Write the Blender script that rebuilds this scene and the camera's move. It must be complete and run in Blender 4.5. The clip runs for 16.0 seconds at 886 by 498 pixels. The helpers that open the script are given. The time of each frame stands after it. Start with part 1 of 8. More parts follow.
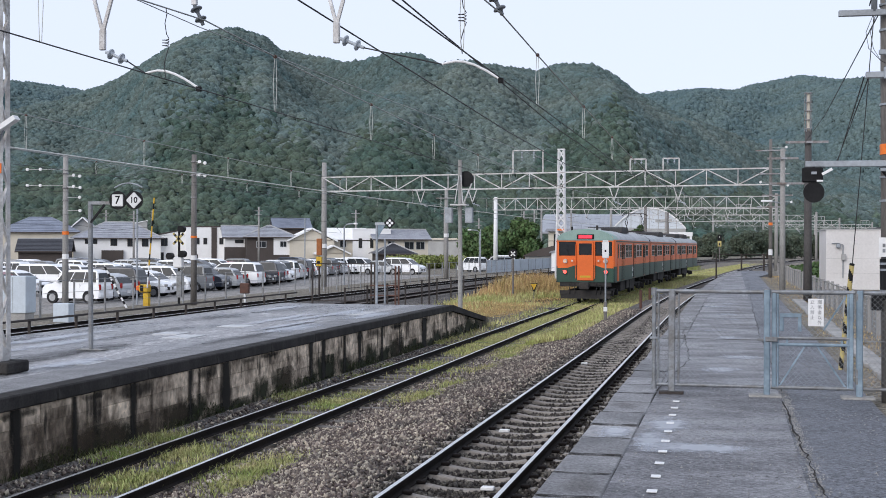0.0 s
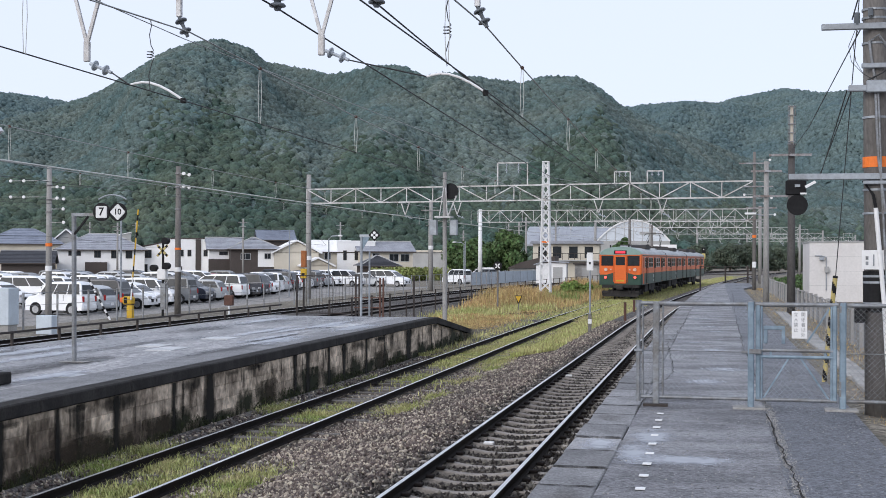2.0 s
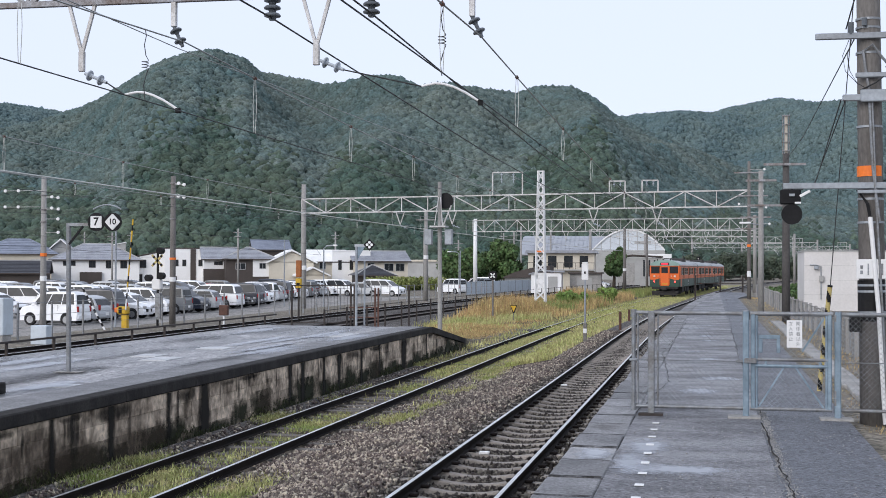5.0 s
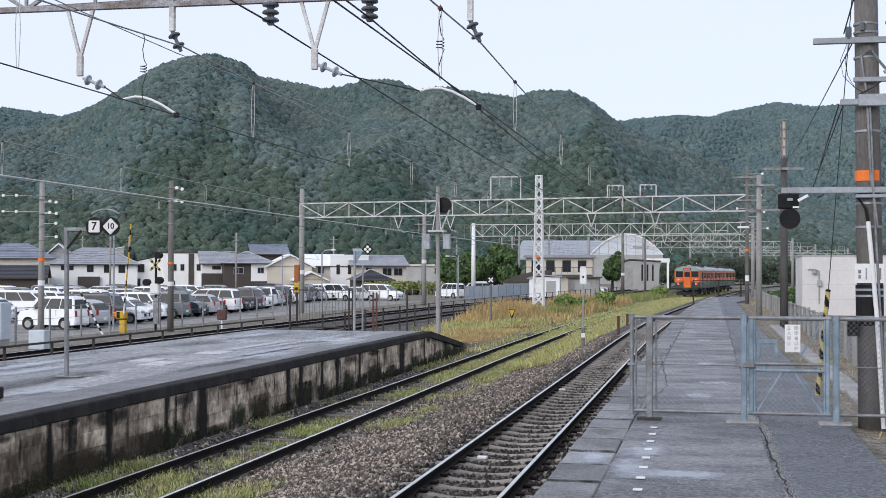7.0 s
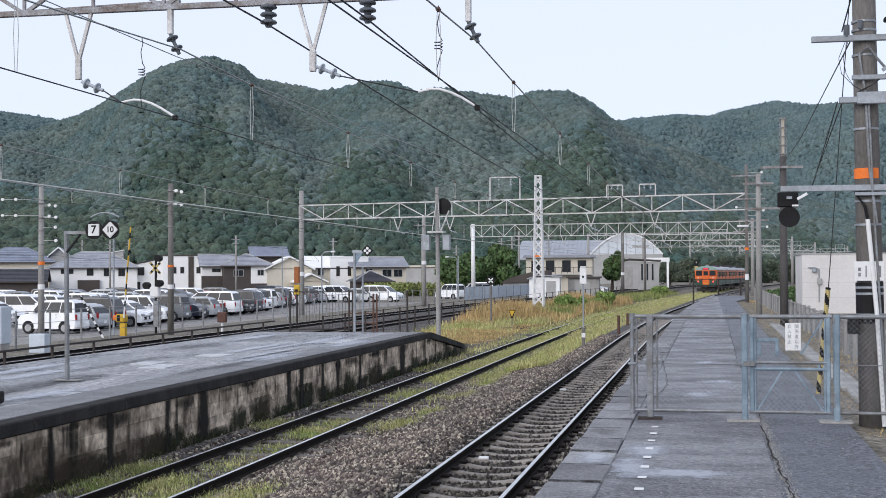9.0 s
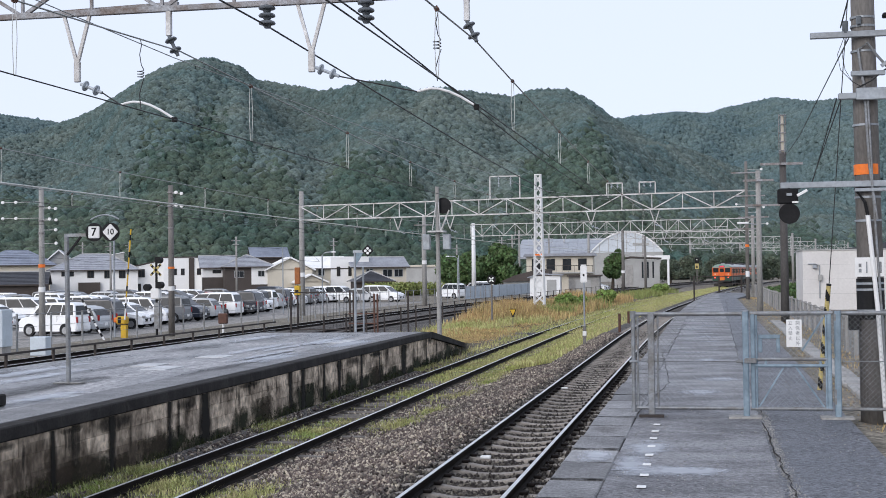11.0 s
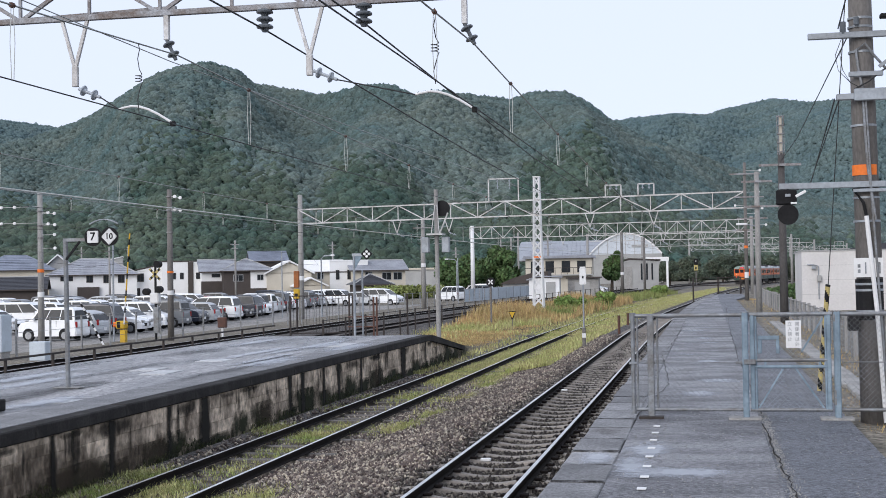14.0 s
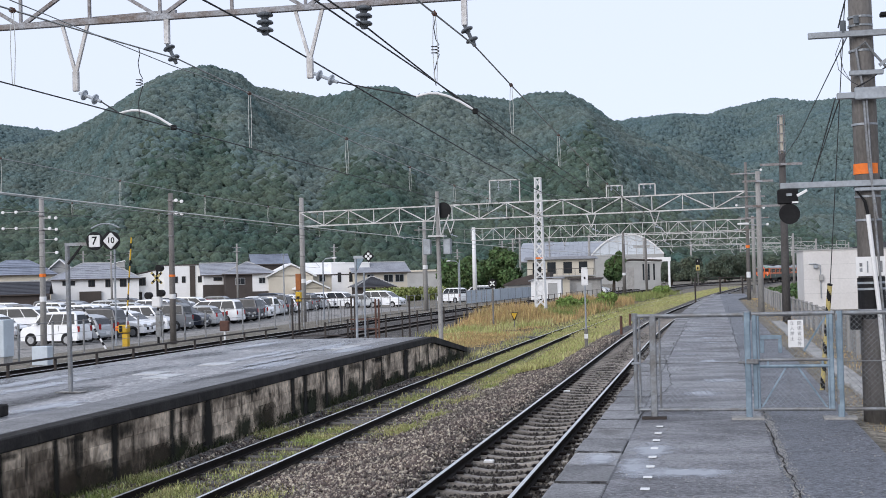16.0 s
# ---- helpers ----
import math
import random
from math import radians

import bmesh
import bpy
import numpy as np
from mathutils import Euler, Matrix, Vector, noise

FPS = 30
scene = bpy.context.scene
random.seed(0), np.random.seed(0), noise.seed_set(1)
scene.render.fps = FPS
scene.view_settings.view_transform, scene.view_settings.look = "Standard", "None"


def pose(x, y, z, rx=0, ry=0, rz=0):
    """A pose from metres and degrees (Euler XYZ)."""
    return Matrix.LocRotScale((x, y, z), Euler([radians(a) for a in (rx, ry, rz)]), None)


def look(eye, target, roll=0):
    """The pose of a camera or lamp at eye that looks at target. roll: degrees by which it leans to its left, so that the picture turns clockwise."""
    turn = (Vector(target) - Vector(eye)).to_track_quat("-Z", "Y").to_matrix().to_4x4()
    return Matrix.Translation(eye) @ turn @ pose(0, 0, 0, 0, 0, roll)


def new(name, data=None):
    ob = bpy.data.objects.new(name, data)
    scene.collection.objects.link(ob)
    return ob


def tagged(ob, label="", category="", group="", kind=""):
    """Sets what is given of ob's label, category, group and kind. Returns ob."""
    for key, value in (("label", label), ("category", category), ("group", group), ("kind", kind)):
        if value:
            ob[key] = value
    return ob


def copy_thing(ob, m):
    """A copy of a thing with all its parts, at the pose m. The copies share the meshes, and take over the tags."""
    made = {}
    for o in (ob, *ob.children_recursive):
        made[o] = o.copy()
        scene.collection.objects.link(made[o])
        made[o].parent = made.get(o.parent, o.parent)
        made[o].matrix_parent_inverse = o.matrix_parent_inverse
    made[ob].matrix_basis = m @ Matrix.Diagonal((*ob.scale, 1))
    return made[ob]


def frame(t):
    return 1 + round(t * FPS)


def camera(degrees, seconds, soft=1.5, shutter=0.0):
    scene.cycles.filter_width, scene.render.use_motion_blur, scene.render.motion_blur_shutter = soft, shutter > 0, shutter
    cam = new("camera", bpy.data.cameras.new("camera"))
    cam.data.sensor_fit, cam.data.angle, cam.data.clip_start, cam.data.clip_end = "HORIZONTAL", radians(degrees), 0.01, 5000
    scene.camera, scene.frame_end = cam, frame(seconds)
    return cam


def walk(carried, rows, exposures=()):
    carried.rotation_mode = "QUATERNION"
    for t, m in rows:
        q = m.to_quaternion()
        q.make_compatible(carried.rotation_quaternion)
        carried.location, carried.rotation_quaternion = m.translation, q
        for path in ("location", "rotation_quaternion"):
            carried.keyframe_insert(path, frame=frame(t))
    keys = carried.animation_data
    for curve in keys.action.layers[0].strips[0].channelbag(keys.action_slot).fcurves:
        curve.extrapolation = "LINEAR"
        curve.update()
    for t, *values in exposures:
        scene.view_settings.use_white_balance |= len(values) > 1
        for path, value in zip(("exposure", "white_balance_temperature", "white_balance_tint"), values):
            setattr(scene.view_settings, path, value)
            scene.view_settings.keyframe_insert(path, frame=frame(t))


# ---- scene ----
# camera and its path: a hand-held stand on the platform, turning slightly
cam = camera(36.90, 16.0, soft=0.9)
EYE = (0.0, 0.0, 2.45)
TURNS = [
    (0.0, 89.885, -0.223, 12.325),
    (0.5, 90.068, -0.334, 12.038),
    (1.0, 90.189, -0.403, 11.869),
    (1.5, 90.270, -0.247, 11.739),
    (2.0, 90.413, -0.279, 11.662),
    (2.5, 90.520, -0.352, 11.583),
    (3.0, 90.601, -0.392, 11.510),
    (3.5, 90.666, -0.326, 11.489),
    (4.0, 90.727, -0.129, 11.495),
    (6.5, 90.975, -0.360, 11.364),
    (7.0, 91.019, -0.207, 11.371),
    (7.5, 91.037, -0.143, 11.373),
    (8.0, 91.054, -0.058, 11.373),
    (8.5, 91.062, 0.064, 11.359),
    (9.0, 91.058, 0.217, 11.366),
    (11.5, 91.034, 0.725, 11.382),
    (12.0, 91.054, 0.737, 11.364),
    (12.5, 91.055, 0.834, 11.361),
    (13.0, 91.084, 0.867, 11.348),
    (13.5, 91.128, 0.891, 11.336),
    (14.0, 91.154, 0.995, 11.351),
    (14.5, 91.185, 1.121, 11.376),
    (15.0, 91.199, 1.200, 11.390),
    (15.5, 91.223, 1.300, 11.412),
    (16.0, 91.233, 1.397, 11.429),
]
walk(cam, [(t, pose(*EYE, a, b, c)) for t, a, b, c in TURNS])

# ---- overcast sky and a weak wide sun ----
world = bpy.data.worlds.new("overcast_sky")
scene.world = world
world.use_nodes = True
wn, wl = world.node_tree.nodes, world.node_tree.links
wn.clear()
sky = wn.new("ShaderNodeTexSky")
sky.sky_type, sky.sun_disc = "NISHITA", False
sky.sun_elevation, sky.sun_rotation = radians(27), radians(205)
sky_bg = wn.new("ShaderNodeBackground")
sky_bg.inputs["Strength"].default_value = 0.012
cloud_bg = wn.new("ShaderNodeBackground")
cloud_bg.inputs["Color"].default_value = (0.795, 0.87, 1.065, 1)
cloud_bg.inputs["Strength"].default_value = 0.97
wadd = wn.new("ShaderNodeAddShader")
wout = wn.new("ShaderNodeOutputWorld")
wl.new(sky.outputs[0], sky_bg.inputs["Color"])
wl.new(sky_bg.outputs[0], wadd.inputs[0])
wl.new(cloud_bg.outputs[0], wadd.inputs[1])
wl.new(wadd.outputs[0], wout.inputs["Surface"])

sun = new("sun", bpy.data.lights.new("sun", "SUN"))
sun.data.energy, sun.data.angle, sun.data.color = 1.9, radians(40), (1.0, 0.95, 0.92)
sun.matrix_world = look((0, 0, 20), (17, 36, 0))
scene.view_settings.exposure = 0.0


# ---- materials ----
def mat(name, col, col2=None, rough=0.7, metal=0.0, big=0.6, fine=14.0, mixing=1.0, grain=0.25, bump=0.15,
        rand=0.0, island=0.0, glow=None, spec=0.32, stretch=None, wet=None, fixed=False, cells=None, speck=0.0, lo=0.36, hi=0.64, relief=0.02):
    """Base colour between two tones by a broad noise, darkened and lightened by a fine one, with relief."""
    m = bpy.data.materials.new(name)
    m.use_nodes = True
    n, l = m.node_tree.nodes, m.node_tree.links
    b = n["Principled BSDF"]
    b.inputs["Roughness"].default_value, b.inputs["Metallic"].default_value = rough, metal
    b.inputs["Specular IOR Level"].default_value = spec
    col2 = col2 or tuple(c * 0.75 for c in col)
    tc = n.new("ShaderNodeTexCoord")
    src = n.new("ShaderNodeNewGeometry").outputs["Position"] if fixed else tc.outputs["Object"]
    if stretch:
        mp = n.new("ShaderNodeMapping")
        mp.inputs["Scale"].default_value = stretch
        l.new(src, mp.inputs["Vector"])
        src = mp.outputs[0]
    n1, n2 = n.new("ShaderNodeTexNoise"), n.new("ShaderNodeTexNoise")
    n1.inputs["Scale"].default_value, n2.inputs["Scale"].default_value = big, fine
    n1.inputs["Detail"].default_value, n2.inputs["Detail"].default_value = 6, 4
    n1.inputs["Roughness"].default_value = 0.65
    l.new(src, n1.inputs["Vector"]), l.new(src, n2.inputs["Vector"])
    ramp = n.new("ShaderNodeMapRange")
    ramp.inputs["From Min"].default_value, ramp.inputs["From Max"].default_value = lo, hi
    ramp.inputs["To Max"].default_value = mixing
    l.new(n1.outputs["Fac"], ramp.inputs["Value"])
    mx = n.new("ShaderNodeMix")
    mx.data_type = "RGBA"
    mx.inputs["A"].default_value, mx.inputs["B"].default_value = (*col, 1), (*col2, 1)
    l.new(ramp.outputs[0], mx.inputs["Factor"])
    hsv = n.new("ShaderNodeHueSaturation")
    l.new(mx.outputs["Result"], hsv.inputs["Color"])
    fr = n.new("ShaderNodeMapRange")
    fr.inputs["From Min"].default_value, fr.inputs["From Max"].default_value = 0.25, 0.75
    fr.inputs["To Min"].default_value, fr.inputs["To Max"].default_value = 1 - grain, 1 + grain
    l.new(n2.outputs["Fac"], fr.inputs["Value"])
    value = fr.outputs[0]
    vo = None
    if cells:
        vo, sep, vr, vm = n.new("ShaderNodeTexVoronoi"), n.new("ShaderNodeSeparateColor"), n.new("ShaderNodeMapRange"), n.new("ShaderNodeMath")
        vo.inputs["Scale"].default_value = cells
        l.new(src if not stretch else tc.outputs["Object"], vo.inputs["Vector"])
        l.new(vo.outputs["Color"], sep.inputs[0])
        vr.inputs["To Min"].default_value, vr.inputs["To Max"].default_value = 1 - speck, 1 + speck
        l.new(sep.outputs[0], vr.inputs["Value"])
        vm.operation = "MULTIPLY"
        l.new(value, vm.inputs[0]), l.new(vr.outputs[0], vm.inputs[1])
        value = vm.outputs[0]
    for amount, node, socket in ((rand, "ShaderNodeObjectInfo", "Random"), (island, "ShaderNodeNewGeometry", "Random Per Island")):
        if amount:
            g, r, mul = n.new(node), n.new("ShaderNodeMapRange"), n.new("ShaderNodeMath")
            r.inputs["To Min"].default_value, r.inputs["To Max"].default_value = 1 - amount, 1 + amount
            if amount > 0.8:
                pw = n.new("ShaderNodeMath")
                pw.operation, pw.inputs[1].default_value = "POWER", 2.4
                l.new(g.outputs[socket], pw.inputs[0])
                r.inputs["To Min"].default_value, r.inputs["To Max"].default_value = 0.32, 2.3
            mul.operation = "MULTIPLY"
            l.new(pw.outputs[0] if amount > 0.8 else g.outputs[socket], r.inputs["Value"])
            l.new(value, mul.inputs[0]), l.new(r.outputs[0], mul.inputs[1])
            value = mul.outputs[0]
            if node == "ShaderNodeNewGeometry":
                hr = n.new("ShaderNodeMapRange")
                hr.inputs["To Min"].default_value, hr.inputs["To Max"].default_value = 0.5 - amount * 0.06, 0.5 + amount * 0.04
                l.new(g.outputs[socket], hr.inputs["Value"])
                l.new(hr.outputs[0], hsv.inputs["Hue"])
    l.new(value, hsv.inputs["Value"])
    l.new(hsv.outputs[0], b.inputs["Base Color"])
    if wet:
        wr = n.new("ShaderNodeMapRange")
        wr.inputs["From Min"].default_value, wr.inputs["From Max"].default_value = 0.42, 0.58
        wr.inputs["To Min"].default_value, wr.inputs["To Max"].default_value = wet, rough
        l.new(n1.outputs["Fac"], wr.inputs["Value"])
        l.new(wr.outputs[0], b.inputs["Roughness"])
    if bump:
        bp = n.new("ShaderNodeBump")
        bp.inputs["Strength"].default_value, bp.inputs["Distance"].default_value = bump, relief
        l.new(vo.outputs["Distance"] if vo else n2.outputs["Fac"], bp.inputs["Height"])
        l.new(bp.outputs[0], b.inputs["Normal"])
    if glow:
        b.inputs["Emission Color"].default_value = (*glow[:3], 1)
        b.inputs["Emission Strength"].default_value = glow[3]
    return m


def soft_stain(name, col, across, strength, noise, stretch=(1, 1, 1), rough=0.85):
    """A stain that thins out towards its rim in an uneven line."""
    m = bpy.data.materials.new(name)
    m.use_nodes = True
    n, l = m.node_tree.nodes, m.node_tree.links
    b, out = n["Principled BSDF"], n["Material Output"]
    b.inputs["Base Color"].default_value, b.inputs["Roughness"].default_value = (*col, 1), rough
    b.inputs["Specular IOR Level"].default_value = 0.2
    tc, mp, geo = n.new("ShaderNodeTexCoord"), n.new("ShaderNodeMapping"), n.new("ShaderNodeNewGeometry")
    sc, ln, nz = n.new("ShaderNodeVectorMath"), n.new("ShaderNodeVectorMath"), n.new("ShaderNodeTexNoise")
    of, mul, add, rg, tr, mix = (n.new("ShaderNodeVectorMath"), n.new("ShaderNodeMath"), n.new("ShaderNodeMath"),
                                 n.new("ShaderNodeMapRange"), n.new("ShaderNodeBsdfTransparent"), n.new("ShaderNodeMixShader"))
    of.operation, sc.operation, ln.operation = "SUBTRACT", "MULTIPLY", "LENGTH"
    of.inputs[1].default_value, sc.inputs[1].default_value = (0.5, 0.5, 0.5), tuple(2 * a for a in across)
    l.new(tc.outputs["Generated"], of.inputs[0]), l.new(of.outputs[0], sc.inputs[0]), l.new(sc.outputs[0], ln.inputs[0])
    mp.inputs["Scale"].default_value = stretch
    l.new(geo.outputs["Position"], mp.inputs["Vector"]), l.new(mp.outputs[0], nz.inputs["Vector"])
    nz.inputs["Scale"].default_value, nz.inputs["Detail"].default_value, nz.inputs["Roughness"].default_value = noise, 6, 0.7
    mul.operation, mul.inputs[1].default_value = "MULTIPLY", 2.2
    l.new(nz.outputs["Fac"], mul.inputs[0])
    add.operation = "SUBTRACT"
    l.new(mul.outputs[0], add.inputs[0]), l.new(ln.outputs["Value"], add.inputs[1])
    rg.inputs["From Min"].default_value, rg.inputs["From Max"].default_value, rg.inputs["To Max"].default_value = 0.1, 0.75, strength
    l.new(add.outputs[0], rg.inputs["Value"]), l.new(rg.outputs[0], mix.inputs[0])
    l.new(tr.outputs[0], mix.inputs[1]), l.new(b.outputs[0], mix.inputs[2]), l.new(mix.outputs[0], out.inputs["Surface"])
    return m


M = dict(
    soot=soft_stain("soot", (0.016, 0.015, 0.013), (0, 1, 0), 0.92, 3.0, (1, 1, 0.35)),
    grime=soft_stain("grime", (0.06, 0.06, 0.062), (1, 1, 0), 0.35, 2.0, (1, 0.3, 1)),
    drip=soft_stain("drip", (0.022, 0.020, 0.017), (0, 0.9, 0.9), 0.62, 5.0, (1, 1, 0.3)),
    moss_film=soft_stain("moss_film", (0.022, 0.026, 0.013), (0, 1, 0.7), 0.9, 4.0),
    wall_brown=soft_stain("wall_brown", (0.075, 0.056, 0.04), (0, 0.9, 0.8), 0.5, 3.0, (1, 1, 0.6)),
    # one pale tone for chalky stains and for the painted sheen of wet streaks
    lime_sheen=soft_stain("lime_sheen", (0.52, 0.55, 0.60), (1, 1, 0), 0.62, 4.0, rough=0.5),
    brown_dirt=soft_stain("brown_dirt", (0.10, 0.088, 0.078), (1, 1, 0), 0.28, 3.0),
    white_patch=mat("white_patch", (0.55, 0.56, 0.57), (0.38, 0.385, 0.39), 0.5, big=2, fine=20, grain=0.2),
    stone_dark=mat("stone_dark", (0.105, 0.092, 0.08), (0.045, 0.040, 0.035), 0.85, big=0.8, fine=30, island=0.85, bump=0.1),
    dirt=mat("dirt", (0.21, 0.185, 0.15), (0.12, 0.11, 0.085), 0.95, big=0.9, fine=9, grain=0.4, bump=0.9, cells=14, speck=0.5),
    ballast=mat("ballast", (0.13, 0.118, 0.108), (0.075, 0.07, 0.066), 0.9, big=0.7, fine=22, grain=0.5, bump=1.0, cells=24, speck=0.75),
    stone=mat("stone", (0.285, 0.234, 0.196), (0.158, 0.136, 0.116), 0.75, big=0.9, fine=30, island=0.85, bump=0.1),
    asphalt=mat("asphalt", (0.215, 0.212, 0.222), (0.12, 0.12, 0.128), 0.6, big=1.1, fine=30, grain=0.35, bump=0.6, cells=48, speck=0.5, wet=0.33, stretch=(0.6, 1, 1)),
    asphalt_dark=mat("asphalt_dark", (0.085, 0.09, 0.105), (0.125, 0.13, 0.145), 0.6, big=0.8, fine=30, grain=0.4, bump=0.6, wet=0.4, cells=44, speck=0.65),
    # the paler second tone stands in for sky sheen on wet streaks
    asphalt_old=mat("asphalt_old", (0.17, 0.17, 0.178), (0.34, 0.335, 0.34), 0.6, big=0.9, fine=11, grain=0.5, bump=0.6, cells=36, speck=0.42, wet=0.26, spec=0.42, stretch=(1, 0.35, 1), lo=0.43, hi=0.6),
    coping=mat("coping", (0.26, 0.26, 0.265), (0.17, 0.17, 0.175), 0.65, big=1.6, fine=45, grain=0.3, bump=0.5, rand=0.3, fixed=True, cells=60, speck=0.3),
    coping_dark=mat("coping_dark", (0.020, 0.019, 0.019), (0.05, 0.047, 0.045), 0.9, spec=0.15, big=1.4, fine=30, bump=0.3),
    plaster=mat("plaster", (0.60, 0.50, 0.39), (0.12, 0.092, 0.068), 0.9, big=1.5, fine=11, grain=0.55, spec=0.2, bump=0.9,
                rand=0.22, stretch=(1, 1, 0.8), fixed=True, lo=0.42, hi=0.66),
    stain=mat("stain", (0.022, 0.020, 0.019), (0.055, 0.05, 0.045), 0.9, spec=0.15, big=2, fine=20, bump=0.3),
    rail=mat("rail", (0.019, 0.015, 0.013), (0.012, 0.010, 0.010), 0.8, spec=0.08, metal=0.0, big=2, fine=40),
    rail_top=mat("rail_top", (0.80, 0.79, 0.78), (0.66, 0.65, 0.64), 0.34, metal=1.0, big=3, fine=40, grain=0.1, bump=0.02),
    rail_rust=mat("rail_rust", (0.16, 0.115, 0.09), (0.10, 0.08, 0.07), 0.6, metal=0.3, big=3, fine=40),
    sleeper=mat("sleeper", (0.33, 0.30, 0.268), (0.19, 0.17, 0.152), 0.8, big=3, fine=30, rand=0.2, bump=0.3),
    wood_sleeper=mat("wood_sleeper", (0.18, 0.165, 0.15), (0.11, 0.10, 0.09), 0.9, big=3, fine=26, rand=0.25, stretch=(0.2, 1, 1)),
    concrete=mat("concrete", (0.36, 0.35, 0.33), (0.26, 0.255, 0.245), 0.85, big=1.5, fine=30, rand=0.08),
    pole=mat("pole", (0.195, 0.183, 0.172), (0.125, 0.116, 0.108), 0.85, big=2.0, fine=40, stretch=(1, 1, 0.3)),
    pole_grey=mat("pole_grey", (0.33, 0.325, 0.31), (0.25, 0.24, 0.23), 0.85, big=2.0, fine=40, stretch=(1, 1, 0.3)),
    galv=mat("galv", (0.36, 0.39, 0.42), (0.25, 0.265, 0.28), 0.5, metal=0.4, big=3, fine=30, grain=0.12, bump=0.05),
    truss=mat("truss", (0.60, 0.60, 0.60), (0.38, 0.36, 0.34), 0.6, metal=0.2, big=2.5, fine=22, grain=0.18),
    truss_rust=mat("truss_rust", (0.34, 0.35, 0.37), (0.17, 0.14, 0.125), 0.7, metal=0.2, big=3.5, fine=30, grain=0.3),
    white=mat("white", (0.78, 0.78, 0.78), (0.68, 0.68, 0.67), 0.5, big=1.0, fine=20, grain=0.06, bump=0.03),
    blue_paint=mat("blue_paint", (0.25, 0.325, 0.385), (0.14, 0.19, 0.23), 0.5, metal=0.1, big=5, fine=40, grain=0.2),
    pipe=mat("pipe", (0.27, 0.29, 0.31), (0.17, 0.165, 0.16), 0.5, metal=0.4, big=6, fine=50, grain=0.2),
    mesh_wire=mat("mesh_wire", (0.36, 0.39, 0.42), (0.2, 0.19, 0.18), 0.5, metal=0.5, big=5, fine=40),
    black=mat("black", (0.010, 0.010, 0.011), (0.018, 0.018, 0.019), 0.6, spec=0.15, big=2, fine=30, grain=0.2, bump=0.05),
    black_post=mat("black_post", (0.03, 0.026, 0.025), (0.05, 0.04, 0.035), 0.75, big=2, fine=30),
    rust=mat("rust", (0.12, 0.06, 0.045), (0.08, 0.045, 0.035), 0.8, big=4, fine=30),
    yellow=mat("yellow", (0.62, 0.40, 0.03), (0.5, 0.3, 0.03), 0.55, big=3, fine=30, grain=0.12),
    orange_band=mat("orange_band", (0.85, 0.20, 0.03), (0.72, 0.17, 0.03), 0.55, big=4, fine=30, grain=0.1),
    wire=mat("wire", (0.05, 0.052, 0.055), (0.035, 0.035, 0.035), 0.6, metal=0.4, big=1, fine=10, bump=0),
    copper=mat("copper", (0.33, 0.35, 0.34), (0.26, 0.26, 0.25), 0.5, metal=0.5, big=1, fine=10, bump=0),
    hanger=mat("hanger", (0.62, 0.62, 0.58), (0.5, 0.5, 0.46), 0.5, metal=0.3, big=4, fine=30, bump=0),
    insulator=mat("insulator", (0.42, 0.46, 0.50), (0.30, 0.33, 0.36), 0.25, big=4, fine=30, grain=0.1, bump=0),
    insulator_dark=mat("insulator_dark", (0.13, 0.145, 0.16), (0.09, 0.10, 0.11), 0.25, big=4, fine=30, grain=0.1, bump=0),
    train_orange=mat("train_orange", (0.74, 0.150, 0.028), (0.66, 0.13, 0.026), 0.38, big=1.2, fine=20, grain=0.06, bump=0.02),
    train_green=mat("train_green", (0.030, 0.070, 0.050), (0.024, 0.055, 0.042), 0.4, big=1.2, fine=20, grain=0.1, bump=0.02),
    train_roof=mat("train_roof", (0.42, 0.44, 0.45), (0.32, 0.335, 0.34), 0.6, big=0.8, fine=15, grain=0.12),
    train_dome=mat("train_dome", (0.27, 0.38, 0.34), (0.21, 0.31, 0.28), 0.45, big=1.2, fine=20, grain=0.08),
    under=mat("under", (0.022, 0.022, 0.023), (0.045, 0.04, 0.036), 0.8, big=2, fine=20, grain=0.3),
    glass_dark=mat("glass_dark", (0.016, 0.019, 0.022), (0.028, 0.032, 0.036), 0.12, big=1, fine=6, grain=0.15, bump=0, spec=0.22),
    car_glass=mat("car_glass", (0.016, 0.019, 0.022), (0.03, 0.034, 0.038), 0.12, big=1, fine=6, grain=0.15, bump=0, spec=0.2),
    panel_blue=mat("panel_blue", (0.46, 0.52, 0.58), (0.38, 0.43, 0.48), 0.55, big=1.5, fine=12, grain=0.1, bump=0.05),
    pole_dark=mat("pole_dark", (0.10, 0.095, 0.092), (0.065, 0.06, 0.058), 0.85, big=2.0, fine=40, stretch=(1, 1, 0.3)),
    tuft=mat("tuft", (0.225, 0.285, 0.08), (0.42, 0.385, 0.18), 0.7, big=1.6, fine=8, island=0.35, bump=0),
    rust_orange=mat("rust_orange", (0.36, 0.13, 0.04), (0.25, 0.09, 0.035), 0.7, big=4, fine=30),
    cabinet_paint=mat("cabinet_paint", (0.52, 0.58, 0.63), (0.44, 0.49, 0.53), 0.5, big=2, fine=20, grain=0.08, bump=0.03),
    gravel=mat("gravel", (0.30, 0.285, 0.265), (0.20, 0.192, 0.182), 0.9, big=0.5, fine=9, grain=0.35, bump=0.6, cells=9, speck=0.3),
    old_yellow=mat("old_yellow", (0.52, 0.42, 0.16), (0.4, 0.33, 0.14), 0.6, big=3, fine=30, grain=0.15),
